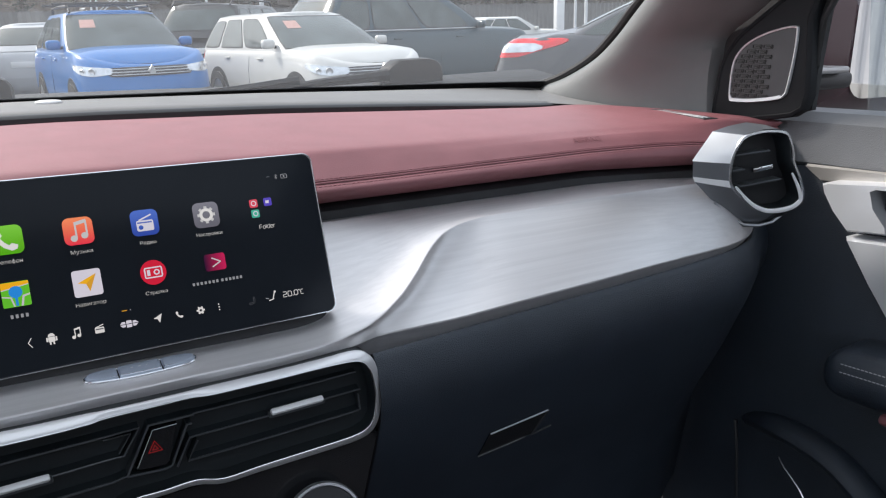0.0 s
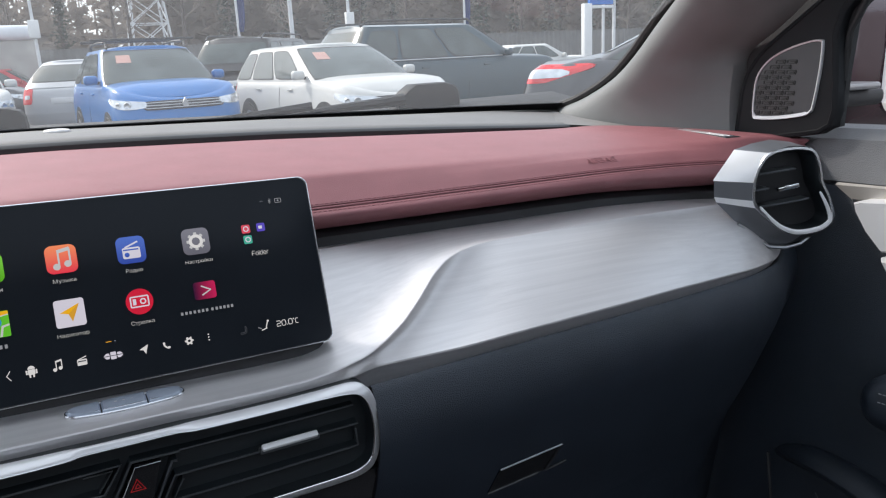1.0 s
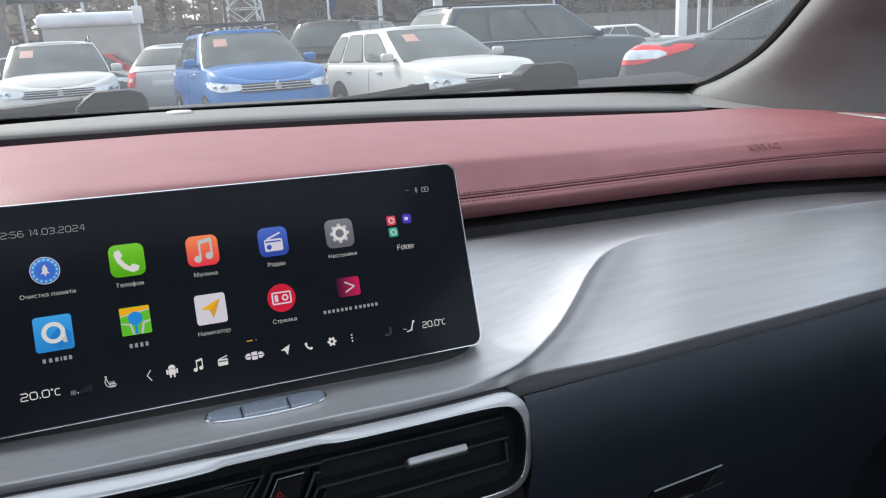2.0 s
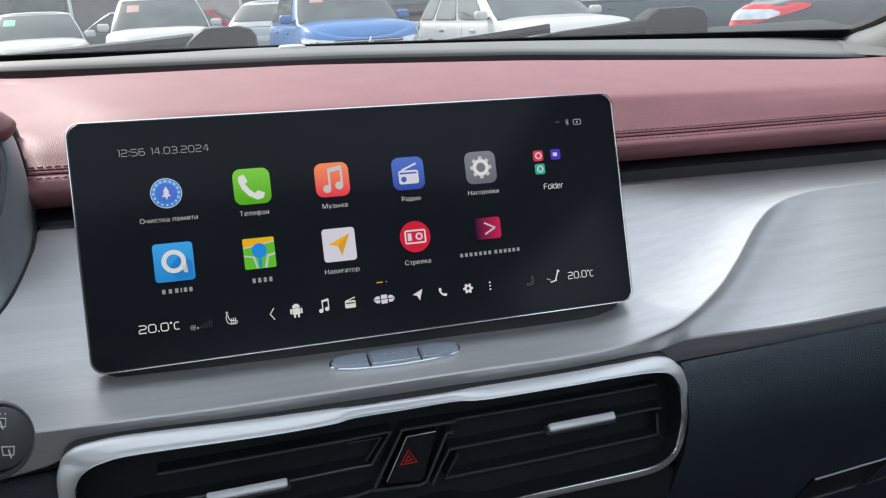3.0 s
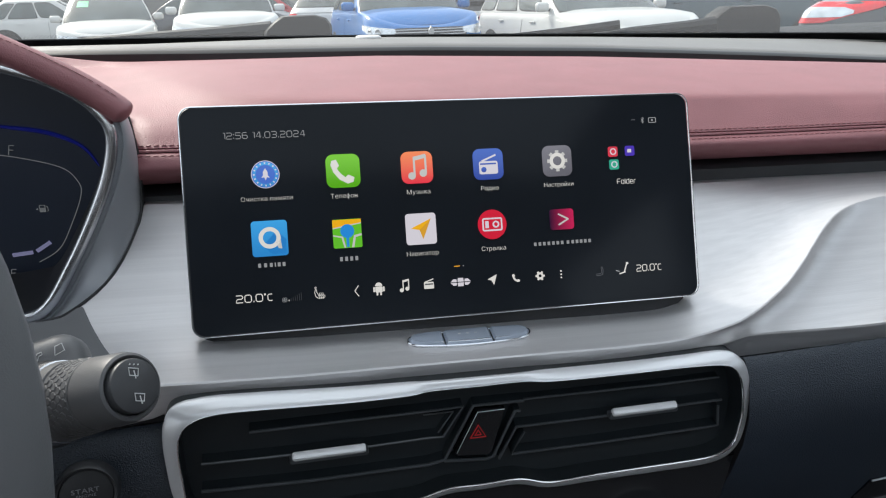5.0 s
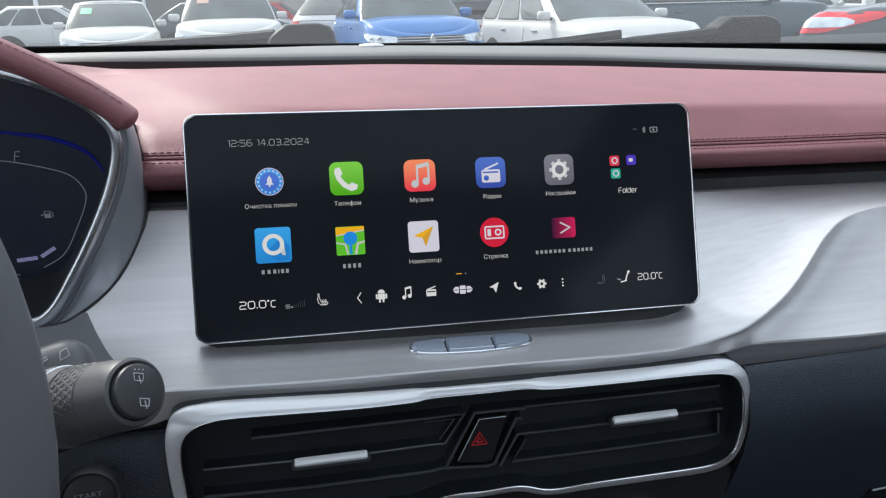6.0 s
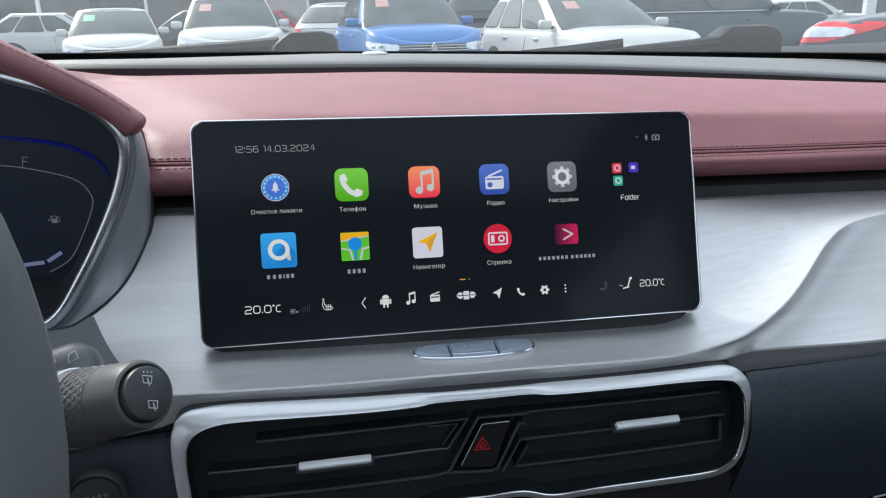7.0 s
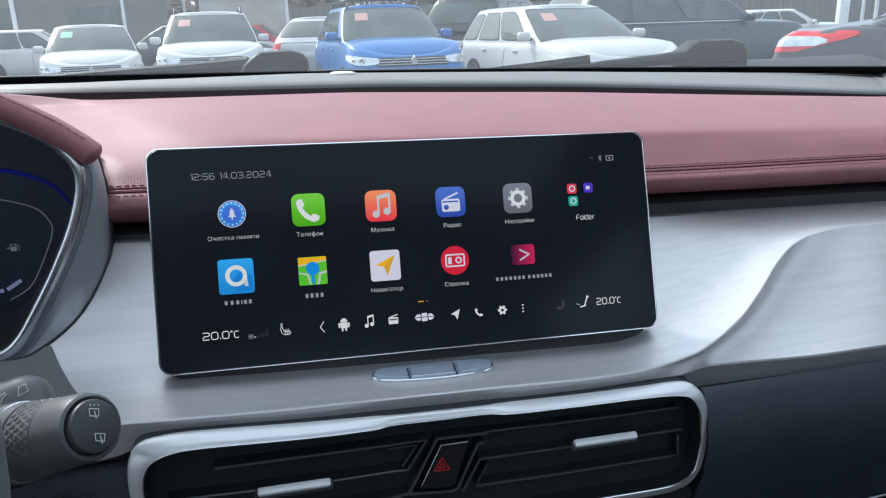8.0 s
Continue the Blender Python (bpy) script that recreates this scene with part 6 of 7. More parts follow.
tagged(part("stitching", bm, GREY_INK, arm, "pale stitching"), kind="stuff")
part("red_accent", shifted(boxed((0, 0, 0), (0.05, 0.42, 0.012), 0.005, None, 3), Matrix.Translation((0.697, -0.330, 0.827))), RED, door, "rose leather accent")
edge = smooth_loop([(0.704, -0.002, 0.712), (0.702, -0.010, 0.7045), (0.701, -0.025, 0.694), (0.700, -0.0413, 0.679), (0.70, -0.062, 0.640)], 4, closed=False)
part("pocket_edge", tube(edge, [0.0004 + 0.0008 * min(1, i / 4) for i in range(len(edge))], 6), SATIN, door, "thin satin speaker edge")
swell_line = smooth_loop([(0.745, 0.060, 0.725), (0.722, 0.018, 0.7400), (0.716, -0.020, 0.7420), (0.714, -0.060, 0.7360), (0.714, -0.095, 0.7180), (0.716, -0.125, 0.690), (0.72, -0.16, 0.63)], 5, closed=False)
part("pocket_bolster", tube(swell_line, 0.020, 14, flat=0.7), BLACK_LEATHER, door, "soft dark rim of the door pocket")
part("kick_edge", tube([(0.700, 0.060, 0.735), (0.699, 0.052, 0.69), (0.702, 0.048, 0.63)], 0.0022, 6), DARK, door, "dull edge of the kick panel")
# mirror triangle with the tweeter
tri = thing("tweeter_panel", "black triangular door panel with a chrome-framed tweeter grille", "speaker")


def tri3(u, v, d):
    return (0.7165 + d + 0.10 * (0.10 - u), u, v)


tp = [(0.0355, 1.1225), (0.0855, 1.1075), (0.1455, 1.1000), (0.1475, 1.1433), (0.1462, 1.1593), (0.1405, 1.1797), (0.1264, 1.2008), (0.1088, 1.2168), (0.0833, 1.237), (0.045, 1.268), (-0.01, 1.312), (-0.030, 1.312), (0.0330, 1.2391), (0.0343, 1.1815)]
tpl = [(v.x, v.y) for v in smooth_loop([(x, z, 0) for x, z in tp], 3)]
if sum(a[0] * b[1] - b[0] * a[1] for a, b in zip(tpl, tpl[1:] + tpl[:1])) < 0:
    tpl = tpl[::-1]
bm = bmesh.new()
rings = grid(bm, [[tri3(u, v, d) for u, v in pts] for pts, d in ((tpl, 0.014), (tpl, 0.002), (offset_loop(tpl, 0.0012), 0.0004), (offset_loop(tpl, 0.0045), -0.0006), (offset_loop(tpl, 0.0058), 0.0006))], close=True)
bm.faces.new(rings[-1])
part("panel", bm, PANEL_BLACK, tri)
seal_pts = [(0.034, 1.122), (0.172, 1.085), (0.176, 1.150), (0.172, 1.190), (0.156, 1.214), (0.126, 1.238), (0.092, 1.262), (0.04, 1.300), (-0.03, 1.345), (-0.045, 1.32), (0.028, 1.238), (0.032, 1.18)]
part("seal", outline_plate(seal_pts, lambda u, v, d: tri3(u, v, d + 0.0135), 0.008), RUBBER, tri, "black rubber seal behind the panel")
sp = [(0.1265, 1.1300), (0.1275, 1.150), (0.1255, 1.173), (0.117, 1.188), (0.104, 1.1985), (0.085, 1.2070), (0.064, 1.2125), (0.0535, 1.2125), (0.0505, 1.2085), (0.0510, 1.181), (0.0550, 1.145), (0.0585, 1.1365), (0.067, 1.1320), (0.095, 1.1275), (0.120, 1.1265)]
spl = [(v.x, v.y) for v in smooth_loop([(x, z, 0) for x, z in sp], 3)]
if sum(a[0] * b[1] - b[0] * a[1] for a, b in zip(spl, spl[1:] + spl[:1])) < 0:
    spl = spl[::-1]
bm = bmesh.new()
loops = [(spl, 0.004), (spl, -0.0015), (offset_loop(spl, 0.0007), -0.0028), (offset_loop(spl, lambda p: 0.0020 + (0.0022 if p[1] < 1.134 else 0)), -0.0024), (offset_loop(spl, lambda p: 0.0026 + (0.0024 if p[1] < 1.134 else 0)), 0.004)]
grid(bm, [[tri3(u, v, d) for u, v in pts] for pts, d in loops], close=True)
part("chrome_frame", bm, VENT_FRAME, tri, "bright chrome frame")
part("grille", outline_plate(offset_loop(spl, 0.001), lambda u, v, d: tri3(u, v, -0.0008 + d), 0.004), GRILLE, tri, "black grille")
bm = bmesh.new()
UW, UH, LW = 0.0132, 0.0056, 0.0011
for j in range(12):
    for k in range(5):
        cu, cv = 0.1235 - UW * (k + 0.5 * (j % 2)), 1.1345 + UH * j
        edge = 0.1265 - max(0, cv - 1.155) * 0.25 - max(0, cv - 1.178) * 1.4
        if cu < 0.082 or cu + UW * 0.4 > edge + 0.004 or cv > 1.199:
            continue
        w, h = UW * 0.80, UH * 0.62          # one hooked figure: an open frame with a bar inside
        for du, dv, sw, sh in ((0, h / 2, w, LW), (-w * 0.1, -h / 2, w * 0.8, LW), (w / 2, 0, LW, h), (-w / 2, h * 0.1, LW, h * 0.8), (-w * 0.05, 0, w * 0.55, LW), (-w * 0.32, -h * 0.2, LW, h * 0.4)):
            box(bm, tri3(cu + du, cv + dv, -0.0010), (0.0010, sw, sh))
tagged(part("grille_pattern", bm, FRIT, tri, "interlocking raised pattern", flat=True), kind="stuff")
# door window and its frame
tagged(part("window_1", boxed((0.845, -0.40, 1.28), (0.004, 0.90, 0.36), 0, Matrix.Rotation(radians(-12), 4, "Y")), PANE, None), "clear passenger door window", "window", kind="structure").visible_shadow = False
tagged(part("window_frame", tube([(0.738, 0.036, 1.135), (0.738, 0.036, 1.17), (0.738, 0.034, 1.22), (0.72, -0.03, 1.33), (0.66, -0.24, 1.47)], 0.004, 8), RUBBER, None), "black door window frame", "window frame", kind="structure")

# ---- outside mirror ----
mirror = thing("door_mirror", "dark plum gloss door mirror outside the passenger window", "mirror")
mm = Matrix.Translation((1.165, 0.222, 1.185)) @ Matrix.Rotation(radians(-6), 4, "Z")
MIRROR_BODY = material("plum_gloss_paint", (0.055, 0.022, 0.028), 0.22, vary=0.1, vary_scale=10, coat=0.6, rough_vary=0.04)
part("shell", shifted(boxed((-0.012, 0.045, 0), (0.30, 0.13, 0.225), 0.05, None, 5), mm), MIRROR_BODY, mirror, "dark plum gloss shell")
part("mirror_glass", outline_plate(round_rect(0.200, 0.172, 0.036, 6, 0.034, 0.006), lambda u, v, d: tuple(mm @ Vector((u, -0.0225 + d, v))), 0.004), MIRROR, mirror, "mirror glass")
part("stem", shifted(boxed((0, 0, 0), (0.24, 0.06, 0.026), 0.010, None, 3), Matrix.Translation((0.955, 0.215, 1.137))), DARK, mirror, "black stem")
part("stem_cover", shifted(boxed((0, 0, 0), (0.20, 0.075, 0.010), 0.004, None, 2), Matrix.Translation((0.940, 0.210, 1.153))), SATIN_DARK, mirror, "pale stem cover")

# ---- wipers and cowl ----
WIPER_BLACK = material("wiper_black_plastic", (0.012, 0.012, 0.013), 0.5, vary=0.15, vary_scale=30, spec=0.3)
cowl = thing("cowl_panel", "black plastic cowl below the windshield", "cowl")
rows = []
for i in range(29):
    x = -0.78 + 1.56 * i / 28
    y = 0.535 - 0.235 * x * x
    rows.append([(x, y, 1.098), (x, y + 0.06, 1.098), (x, y + 0.12, 1.126 + 0.010 * max(0, abs(x) - 0.45) / 0.3), (x, y + 0.20, 1.130 + 0.016 * max(0, abs(x) - 0.45) / 0.3), (x, y + 0.24, 1.09), (x, y + 0.3, 1.0)])
bm = bmesh.new()
grid(bm, rows)
part("panel", bm, RUBBER, cowl)
for pts, lab in (([(0.30, 0.66, 1.122), (0.39, 0.625, 1.136), (0.463, 0.61, 1.142), (0.50, 0.60, 1.146)], "right"), ([(-0.42, 0.62, 1.118), (-0.30, 0.635, 1.130), (-0.15, 0.63, 1.139), (-0.09, 0.62, 1.143)], "left")):
    wp = thing("windshield_wiper", "black windshield wiper lying along the glass", "wiper", group="wipers")
    part("arm", tube(pts, [0.004, 0.006, 0.008, 0.010], 8), WIPER_BLACK, wp)
    ex, ez = (0.55, 1.156) if lab == "right" else (-0.055, 1.150)
    hd = [(-0.066, -0.034), (-0.060, -0.012), (-0.045, 0.002), (-0.030, 0.0120), (0.026, 0.0140), (0.044, 0.009), (0.052, -0.002), (0.054, -0.034)]
    k = 1.0 if lab == "right" else 0.72
    part("head", outline_plate([(ex + u * k, ez + v * k) for u, v in hd], lambda u, v, d: (u, 0.600 + d, v), 0.030, 0.004), WIPER_BLACK, wp)
    bpts = [glass_point(pts[0][0] - 0.35 + 0.06 * q, 1.110 + 0.0008 * q * q, 0.012) for q in range(7)]
    part("blade", tube(bpts, 0.006, 6), WIPER_BLACK, wp)

# ---- outside ----
LOT = pose(0, 0, -0.06, 0, -1.5, 0)          # the car park slopes gently up to the right


def at(x, y, turn=0.0, z=0.0):
    return LOT @ pose(x, y, z, 0, 0, turn)


ASPHALT = material("wet_asphalt", (0.06, 0.06, 0.062), 0.55, vary=0.35, vary_scale=0.6, bump=0.5, bump_scale=60, rough_vary=0.2)
SNOW = material("dirty_snow", (0.72, 0.74, 0.78), 0.8, vary=0.12, vary_scale=2, bump=0.6, bump_scale=12)
CONCRETE = material("grey_concrete", (0.38, 0.37, 0.35), 0.85, vary=0.12, vary_scale=1.5, bump=0.3, bump_scale=30)
FENCE = material("grey_sheet_metal", (0.155, 0.152, 0.147), 0.55, vary=0.15, vary_scale=1.0, bump=0.1, bump_scale=30)
CORRUGATED = material("pale_corrugated_metal", (0.42, 0.43, 0.45), 0.45, metal=0.2, vary=0.1, vary_scale=1.0)
STEEL = material("painted_steel", (0.62, 0.63, 0.65), 0.5, vary=0.08, vary_scale=3)
BARK = material("grey_bark", (0.13, 0.11, 0.10), 0.9, vary=0.3, vary_scale=2, bump=0.6, bump_scale=20)
TWIG = material("brown_twigs", (0.225, 0.195, 0.172), 0.9, vary=0.3, vary_scale=1.5)
NEEDLE = material("dark_needles", (0.085, 0.098, 0.085), 0.8, vary=0.35, vary_scale=1.2)
BLUE_SIGN = material("blue_sign_paint", (0.05, 0.20, 0.62), 0.4, vary=0.08, vary_scale=3)
WHITE_SIGN = material("white_sign_paint", (0.78, 0.78, 0.78), 0.45, vary=0.06, vary_scale=3)
DARK_SIGN = material("dark_board_paint", (0.08, 0.09, 0.11), 0.5, vary=0.1, vary_scale=2)
FLAG = material("navy_flag_cloth", (0.03, 0.05, 0.16), 0.8, vary=0.15, vary_scale=4)
CAR_GLASS = material("tinted_car_glass", (0.075, 0.092, 0.090), 0.10, vary=0.3, vary_scale=2.5, spec=0.5)
TYRE = material("tyre_rubber", (0.022, 0.022, 0.023), 0.75, vary=0.2, vary_scale=10, bump=0.3, bump_scale=40)
RIMM = material("alloy_rim", (0.55, 0.56, 0.58), 0.3, metal=0.9, vary=0.05, vary_scale=10)
LAMP = material("clear_headlamp", (0.62, 0.65, 0.68), 0.12, metal=0.5, vary=0.2, vary_scale=14, coat=0.6)
TAIL = material("red_tail_lamp", (0.72, 0.008, 0.016), 0.15, vary=0.15, vary_scale=12, coat=0.6)
STICKER = material("red_sticker", (0.50, 0.29, 0.25), 0.5, vary=0.1, vary_scale=20)
GREEN_STICKER = material("green_sticker", (0.15, 0.62, 0.30), 0.5, vary=0.1, vary_scale=20)


def hazy(name, c):
    """Thin twigs that pass as much light as they throw back."""
    m = bpy.data.materials.new(name)
    m.use_nodes = True
    nt = m.node_tree
    nt.nodes.remove(nt.nodes["Principled BSDF"])
    tone = nt.nodes.new("ShaderNodeTexNoise")
    tone.inputs["Scale"].default_value = 0.35
    tc = nt.nodes.new("ShaderNodeTexCoord")
    nt.links.new(tc.outputs["Object"], tone.inputs["Vector"])
    ramp = nt.nodes.new("ShaderNodeMixRGB")
    ramp.inputs["Color1"].default_value = tuple(v * 0.8 for v in c) + (1,)
    ramp.inputs["Color2"].default_value = tuple(v * 1.2 for v in c) + (1,)
    nt.links.new(tone.outputs["Fac"], ramp.inputs["Fac"])
    a, b, mix = nt.nodes.new("ShaderNodeBsdfDiffuse"), nt.nodes.new("ShaderNodeBsdfTranslucent"), nt.nodes.new("ShaderNodeMixShader")
    for k in (a, b):
        nt.links.new(ramp.outputs["Color"], k.inputs["Color"])
    nt.links.new(a.outputs["BSDF"], mix.inputs[1])
    nt.links.new(b.outputs["BSDF"], mix.inputs[2])
    nt.links.new(mix.outputs["Shader"], nt.nodes["Material Output"].inputs["Surface"])
    return m


FAR_TWIG = hazy("far_grey_brown_twigs", (0.25, 0.222, 0.200))


def paint(name, c):
    return material(name, c, 0.32, vary=0.05, vary_scale=3, coat=0.4)


BLUE = paint("bright_blue_paint", (0.003, 0.135, 0.41))
WHITE = paint("white_car_paint", (0.57, 0.565, 0.545))
SILVERP = paint("silver_car_paint", (0.45, 0.46, 0.48))
NAVY = paint("dark_slate_paint", (0.010, 0.040, 0.058))
BLACKP = paint("black_car_paint", (0.015, 0.016, 0.019))
GREYP = paint("dark_grey_car_paint", (0.045, 0.048, 0.058))
REDP = paint("red_car_paint", (0.42, 0.02, 0.03))

bm = bmesh.new()
gx = [-2500, -900, -300, -120, -60] + [-40 + 4 * i for i in range(21)] + [60, 120, 300, 900, 2500]
gy = [-2500, -900, -200, -60] + [-20 + 5 * i for i in range(25)] + [140, 200, 400, 900, 2500]
grid(bm, [[(x, y, 0.02 * noise.noise(Vector((x * 0.13, y * 0.13, 3)))) for x in gx] for y in gy])
g = tagged(part("ground", bm, ASPHALT, None), "grey wet asphalt car park", "ground", kind="structure")
g.matrix_world = LOT


def half_outline(hw, L, nose, tail, p=2.5, q=3.0):
    """Half a plan outline from the middle of the nose round one side to the middle of the tail."""
    pts = []
    for k in range(13):
        a = math.pi / 2 * k / 12
        pts.append((hw * math.sin(a) ** (2 / p), nose * (1 - math.cos(a) ** (2 / p))))
    for k in range(1, 13):
        pts.append((hw, nose + (L - nose - tail) * k / 13))
    for k in range(12, -1, -1):
        a = math.pi / 2 * k / 12
        pts.append((hw * math.sin(a) ** (2 / q), L - tail * (1 - math.cos(a) ** (2 / q))))
    return pts


def pick(pts, s):
    """The point at s along a half outline; negative s lies on the other side, s past 1 goes on round the tail."""
    side = 1
    if s < 0:
        s, side = -s, -1
    if s > 1:
        s, side = 2 - s, -side
    f = s * (len(pts) - 1)
    i = min(int(f), len(pts) - 2)
    (x0, y0), (x1, y1) = pts[i], pts[i + 1]
    return side * (x0 + (x1 - x0) * (f - i)), y0 + (y1 - y0) * (f - i)


def car(label, paintm, L, Wd, H, belt, hood_z, m, style, front_lamps=True, rails=False, sticker=None, trunk_z=None, wind0=0.26, wind1=0.45, rear0=0.80, rear1=0.97, group="parked cars", cladding=False, bright_belt=False, rack=False):
    """A parked car; its nose points along local -y, its origin lies on the ground under the middle of the nose."""
    th = thing("parked_car", label, "car", m, group)
    hw = Wd / 2
    trunk_z = trunk_z or belt
    y0, y1, y2, y3 = wind0 * L, wind1 * L, rear0 * L, rear1 * L
    plan = half_outline(hw, L, 0.62, 0.24, 2.5, 5.0) if style == "sedan" else half_outline(hw, L, 0.62, 0.34)

    def top(y):
        if y < y0:
            return hood_z - 0.15 * max(0, 1 - y / 0.55) ** 2 + (belt - hood_z) * (y / y0) ** 1.3
        if y > y3 - 0.05:
            return trunk_z - 0.06 * min(1, (y - y3 + 0.05) / 0.25) ** 2
        return belt + (trunk_z - belt) * (y - y0) / (y3 - 0.05 - y0)

    def skin(s, z, off=0.0):
        """A point of the body shell at s round it and height z, pushed out by off."""
        x, y = pick(plan, s)
        t = top(y)
        inset = float(np.interp(z, [0.18, 0.30, 0.48, t - 0.30, t - 0.13, t - 0.05, t - 0.012, t], [0.11, 0.03, 0.0, 0.005, 0.028, 0.045, 0.075, 0.115])) - off
        rake = 0.16 * max(0, (z - 0.50) / 0.5) ** 2 * max(0, 1 - y / 0.62) - 0.07 * max(0, (z - 0.55) / 0.5) ** 2 * max(0, 1 - (L - y) / 0.34)
        return Vector((x * (1 - inset / hw), L / 2 + (y - L / 2) * (1 - 2 * inset / L) + rake, z))

    def rim_point(s):
        y = pick(plan, s)[1]
        return skin(s, top(y))
    bm = bmesh.new()
    n = 74
    ring_s = [-1 + 2 * k / n for k in range(n)]
    rows = []
    for v in range(10):
        row = []
        for s in ring_s:
            t = top(pick(plan, s)[1])
            z = (0.18, 0.30, 0.48, 0.48 + 0.33 * (t - 0.78), 0.48 + 0.66 * (t - 0.78), t - 0.30, t - 0.13, t - 0.05, t - 0.012, t)[v]
            row.append(skin(s, z))
        rows.append(row)
    grid(bm, rows, close=True)
    deck = []
    for k in range(1, 44):
        a, b = rim_point(-k / 44), rim_point(k / 44)
        bulge = 0.045 * min(1, k / 8) * min(1, (44 - k) / 6)
        deck.append([a.lerp(b, u / 10) + Vector((0, 0, bulge * (1 - (u / 5 - 1) ** 4))) for u in range(11)])
    grid(bm, deck)
    part("body", bm, paintm, th, "", sharp=0.9)
    # glasshouse: level slices that draw in towards the roof
    hb, hr = hw * 0.93, hw * 0.72
    slices = []
    for k in range(9):
        f = k / 8
        ya = y0 + (y1 - y0) * (0.94 * f + 0.06 * f * f)
        yb = y3 + (y2 - y3) * (0.80 * f + 0.20 * f * f)
        o = half_outline(hb + (hr - hb) * f ** 1.15, yb - ya, 0.30 - 0.06 * f, 0.20, 3.0, 3.2)
        zb = belt + (trunk_z - belt) * 0.5
        slices.append(([(x, y + ya) for x, y in o], zb - 0.03 + (H - 0.045 - zb + 0.03) * (0.88 * f + 0.12 * f * (2 - f))))

    def house(s, f, off=0.0):
        g = min(max(f, 0), 1) * 8
        i = min(int(g), 7)
        (oa, za), (ob, zb) = slices[i], slices[i + 1]
        (xa, ya), (xb, yb) = pick(oa, s), pick(ob, s)
        k = g - i
        p = Vector((xa + (xb - xa) * k, ya + (yb - ya) * k, za + (zb - za) * k))
        c = Vector((0, (y1 + y2) / 2, belt - 0.2))
        flat = Vector((p.x * 1.8, p.y - c.y, 0))
        return p + (flat.normalized() * 0.8 + Vector((0, 0, 0.6))) * off
    bm = bmesh.new()
    grid(bm, [[house(s, f / 8) for s in ring_s] for f in range(9)], close=True)
    roof = []
    for k in range(0, 31):
        a, b = house(-max(k, 0.01) / 30, 1), house(max(k, 0.01) / 30, 1)
        e = min(1, k / 5) * min(1, (30 - k) / 5)
        roof.append([a.lerp(b, u / 8) + Vector((0, 0, 0.045 * math.sqrt(max(0, e)) * (1 - (u / 4 - 1) ** 4))) for u in range(9)])
    grid(bm, roof)
    part("cabin", bm, paintm, th, "", sharp=0.9)

    def patch(surface, s0, s1, lo, hi, off, name, mat, parent, label="", cut=0.07, nu=9, nv=6, grow=0.0, back=0.03):
        """A piece let into a shell, with rounded corners and a rim that runs back into it."""
        rows = []
        for j in range(nv):
            b = -1 + 2 * j / (nv - 1)
            row = []
            for i in range(nu):
                a = -1 + 2 * i / (nu - 1)
                u, v = a * (1 - cut * b ** 6), b * (1 - cut * a ** 6)
                f = 0.5 + u / 2 * (1 + grow)
                za, zb = (lo(f), hi(f)) if callable(lo) else (lo, hi)
                row.append((s0 + (s1 - s0) * f, (za + zb) / 2 + (zb - za) / 2 * v * (1 + 1.6 * grow)))
            rows.append(row)
        bm = bmesh.new()
        front = grid(bm, [[surface(a, z, off) for a, z in r] for r in rows])
        rim = [(0, i) for i in range(nu)] + [(j, nu - 1) for j in range(1, nv)] + [(nv - 1, i) for i in range(nu - 2, -1, -1)] + [(j, 0) for j in range(nv - 2, 0, -1)]
        behind = [bm.verts.new(surface(*rows[j][i], off - back)) for j, i in rim]
        for k in range(len(rim)):
            (ja, ia), (jb, ib) = rim[k], rim[(k + 1) % len(rim)]
            bm.faces.new((front[ja][ia], front[jb][ib], behind[(k + 1) % len(rim)], behind[k]))
        return part(name, bm, mat, parent, label)

    def window(name, s0, s1, lo, hi, label, cut=0.07, nu=9):
        pane_ob = patch(house, s0, s1, lo, hi, 0.008, name, CAR_GLASS, th, label, cut, nu)
        patch(house, s0, s1, lo, hi, 0.004, "window_seal", RUBBER, pane_ob, "black rubber seal", cut, nu, grow=0.05)
    window("windscreen", -0.245, 0.245, 0.07, 0.93, "tinted windscreen", 0.05, 17)
    window("rear_window", 0.775, 1.225, 0.22, 0.86, "tinted rear window", 0.08, 13)
    for side in (1, -1):
        a, b = 0.345, 0.690
        cuts = (a, a + 0.37 * (b - a), a + 0.72 * (b - a), b)
        for k in range(3):
            g = 0.006
            window("side_window", side * (cuts[k] + g), side * (cuts[k + 1] - g), 0.10, 0.88 - 0.03 * (k == 2), "tinted side window", 0.09 if k != 1 else 0.03)
        if bright_belt:
            part("belt_line", tube([house(side * (0.34 + 0.35 * q / 8), 0.055, 0.012) for q in range(9)], 0.012, 6), RIMM, th, "bright belt line")
        # door mirror
        mp = house(side * 0.315, 0.10)
        mir = part("mirror", shifted(boxed((0, 0, 0), (0.19, 0.11, 0.13), 0.045, None, 4), Matrix.Translation((side * (hw + 0.035), mp.y + 0.06, belt + 0.075))), paintm, th)
        part("mirror_foot", boxed((side * (hw - 0.06), mp.y + 0.06, belt + 0.035), (0.12, 0.05, 0.04), 0.01), DARK, mir)
        if front_lamps:
            zc = hood_z - 0.20
            hl = patch(skin, side * 0.105, side * 0.315, lambda f: zc - 0.055 - 0.05 * math.sin(math.pi * f) + 0.07 * f, lambda f: zc + 0.02 + 0.055 * f, 0.010, "headlamp", LAMP, th, "clear headlamp", 0.05, 11, 5)
            for sb, rb in ((0.185, 0.050), (0.235, 0.040)):
                c = skin(side * sb, zc - 0.02, 0.012)
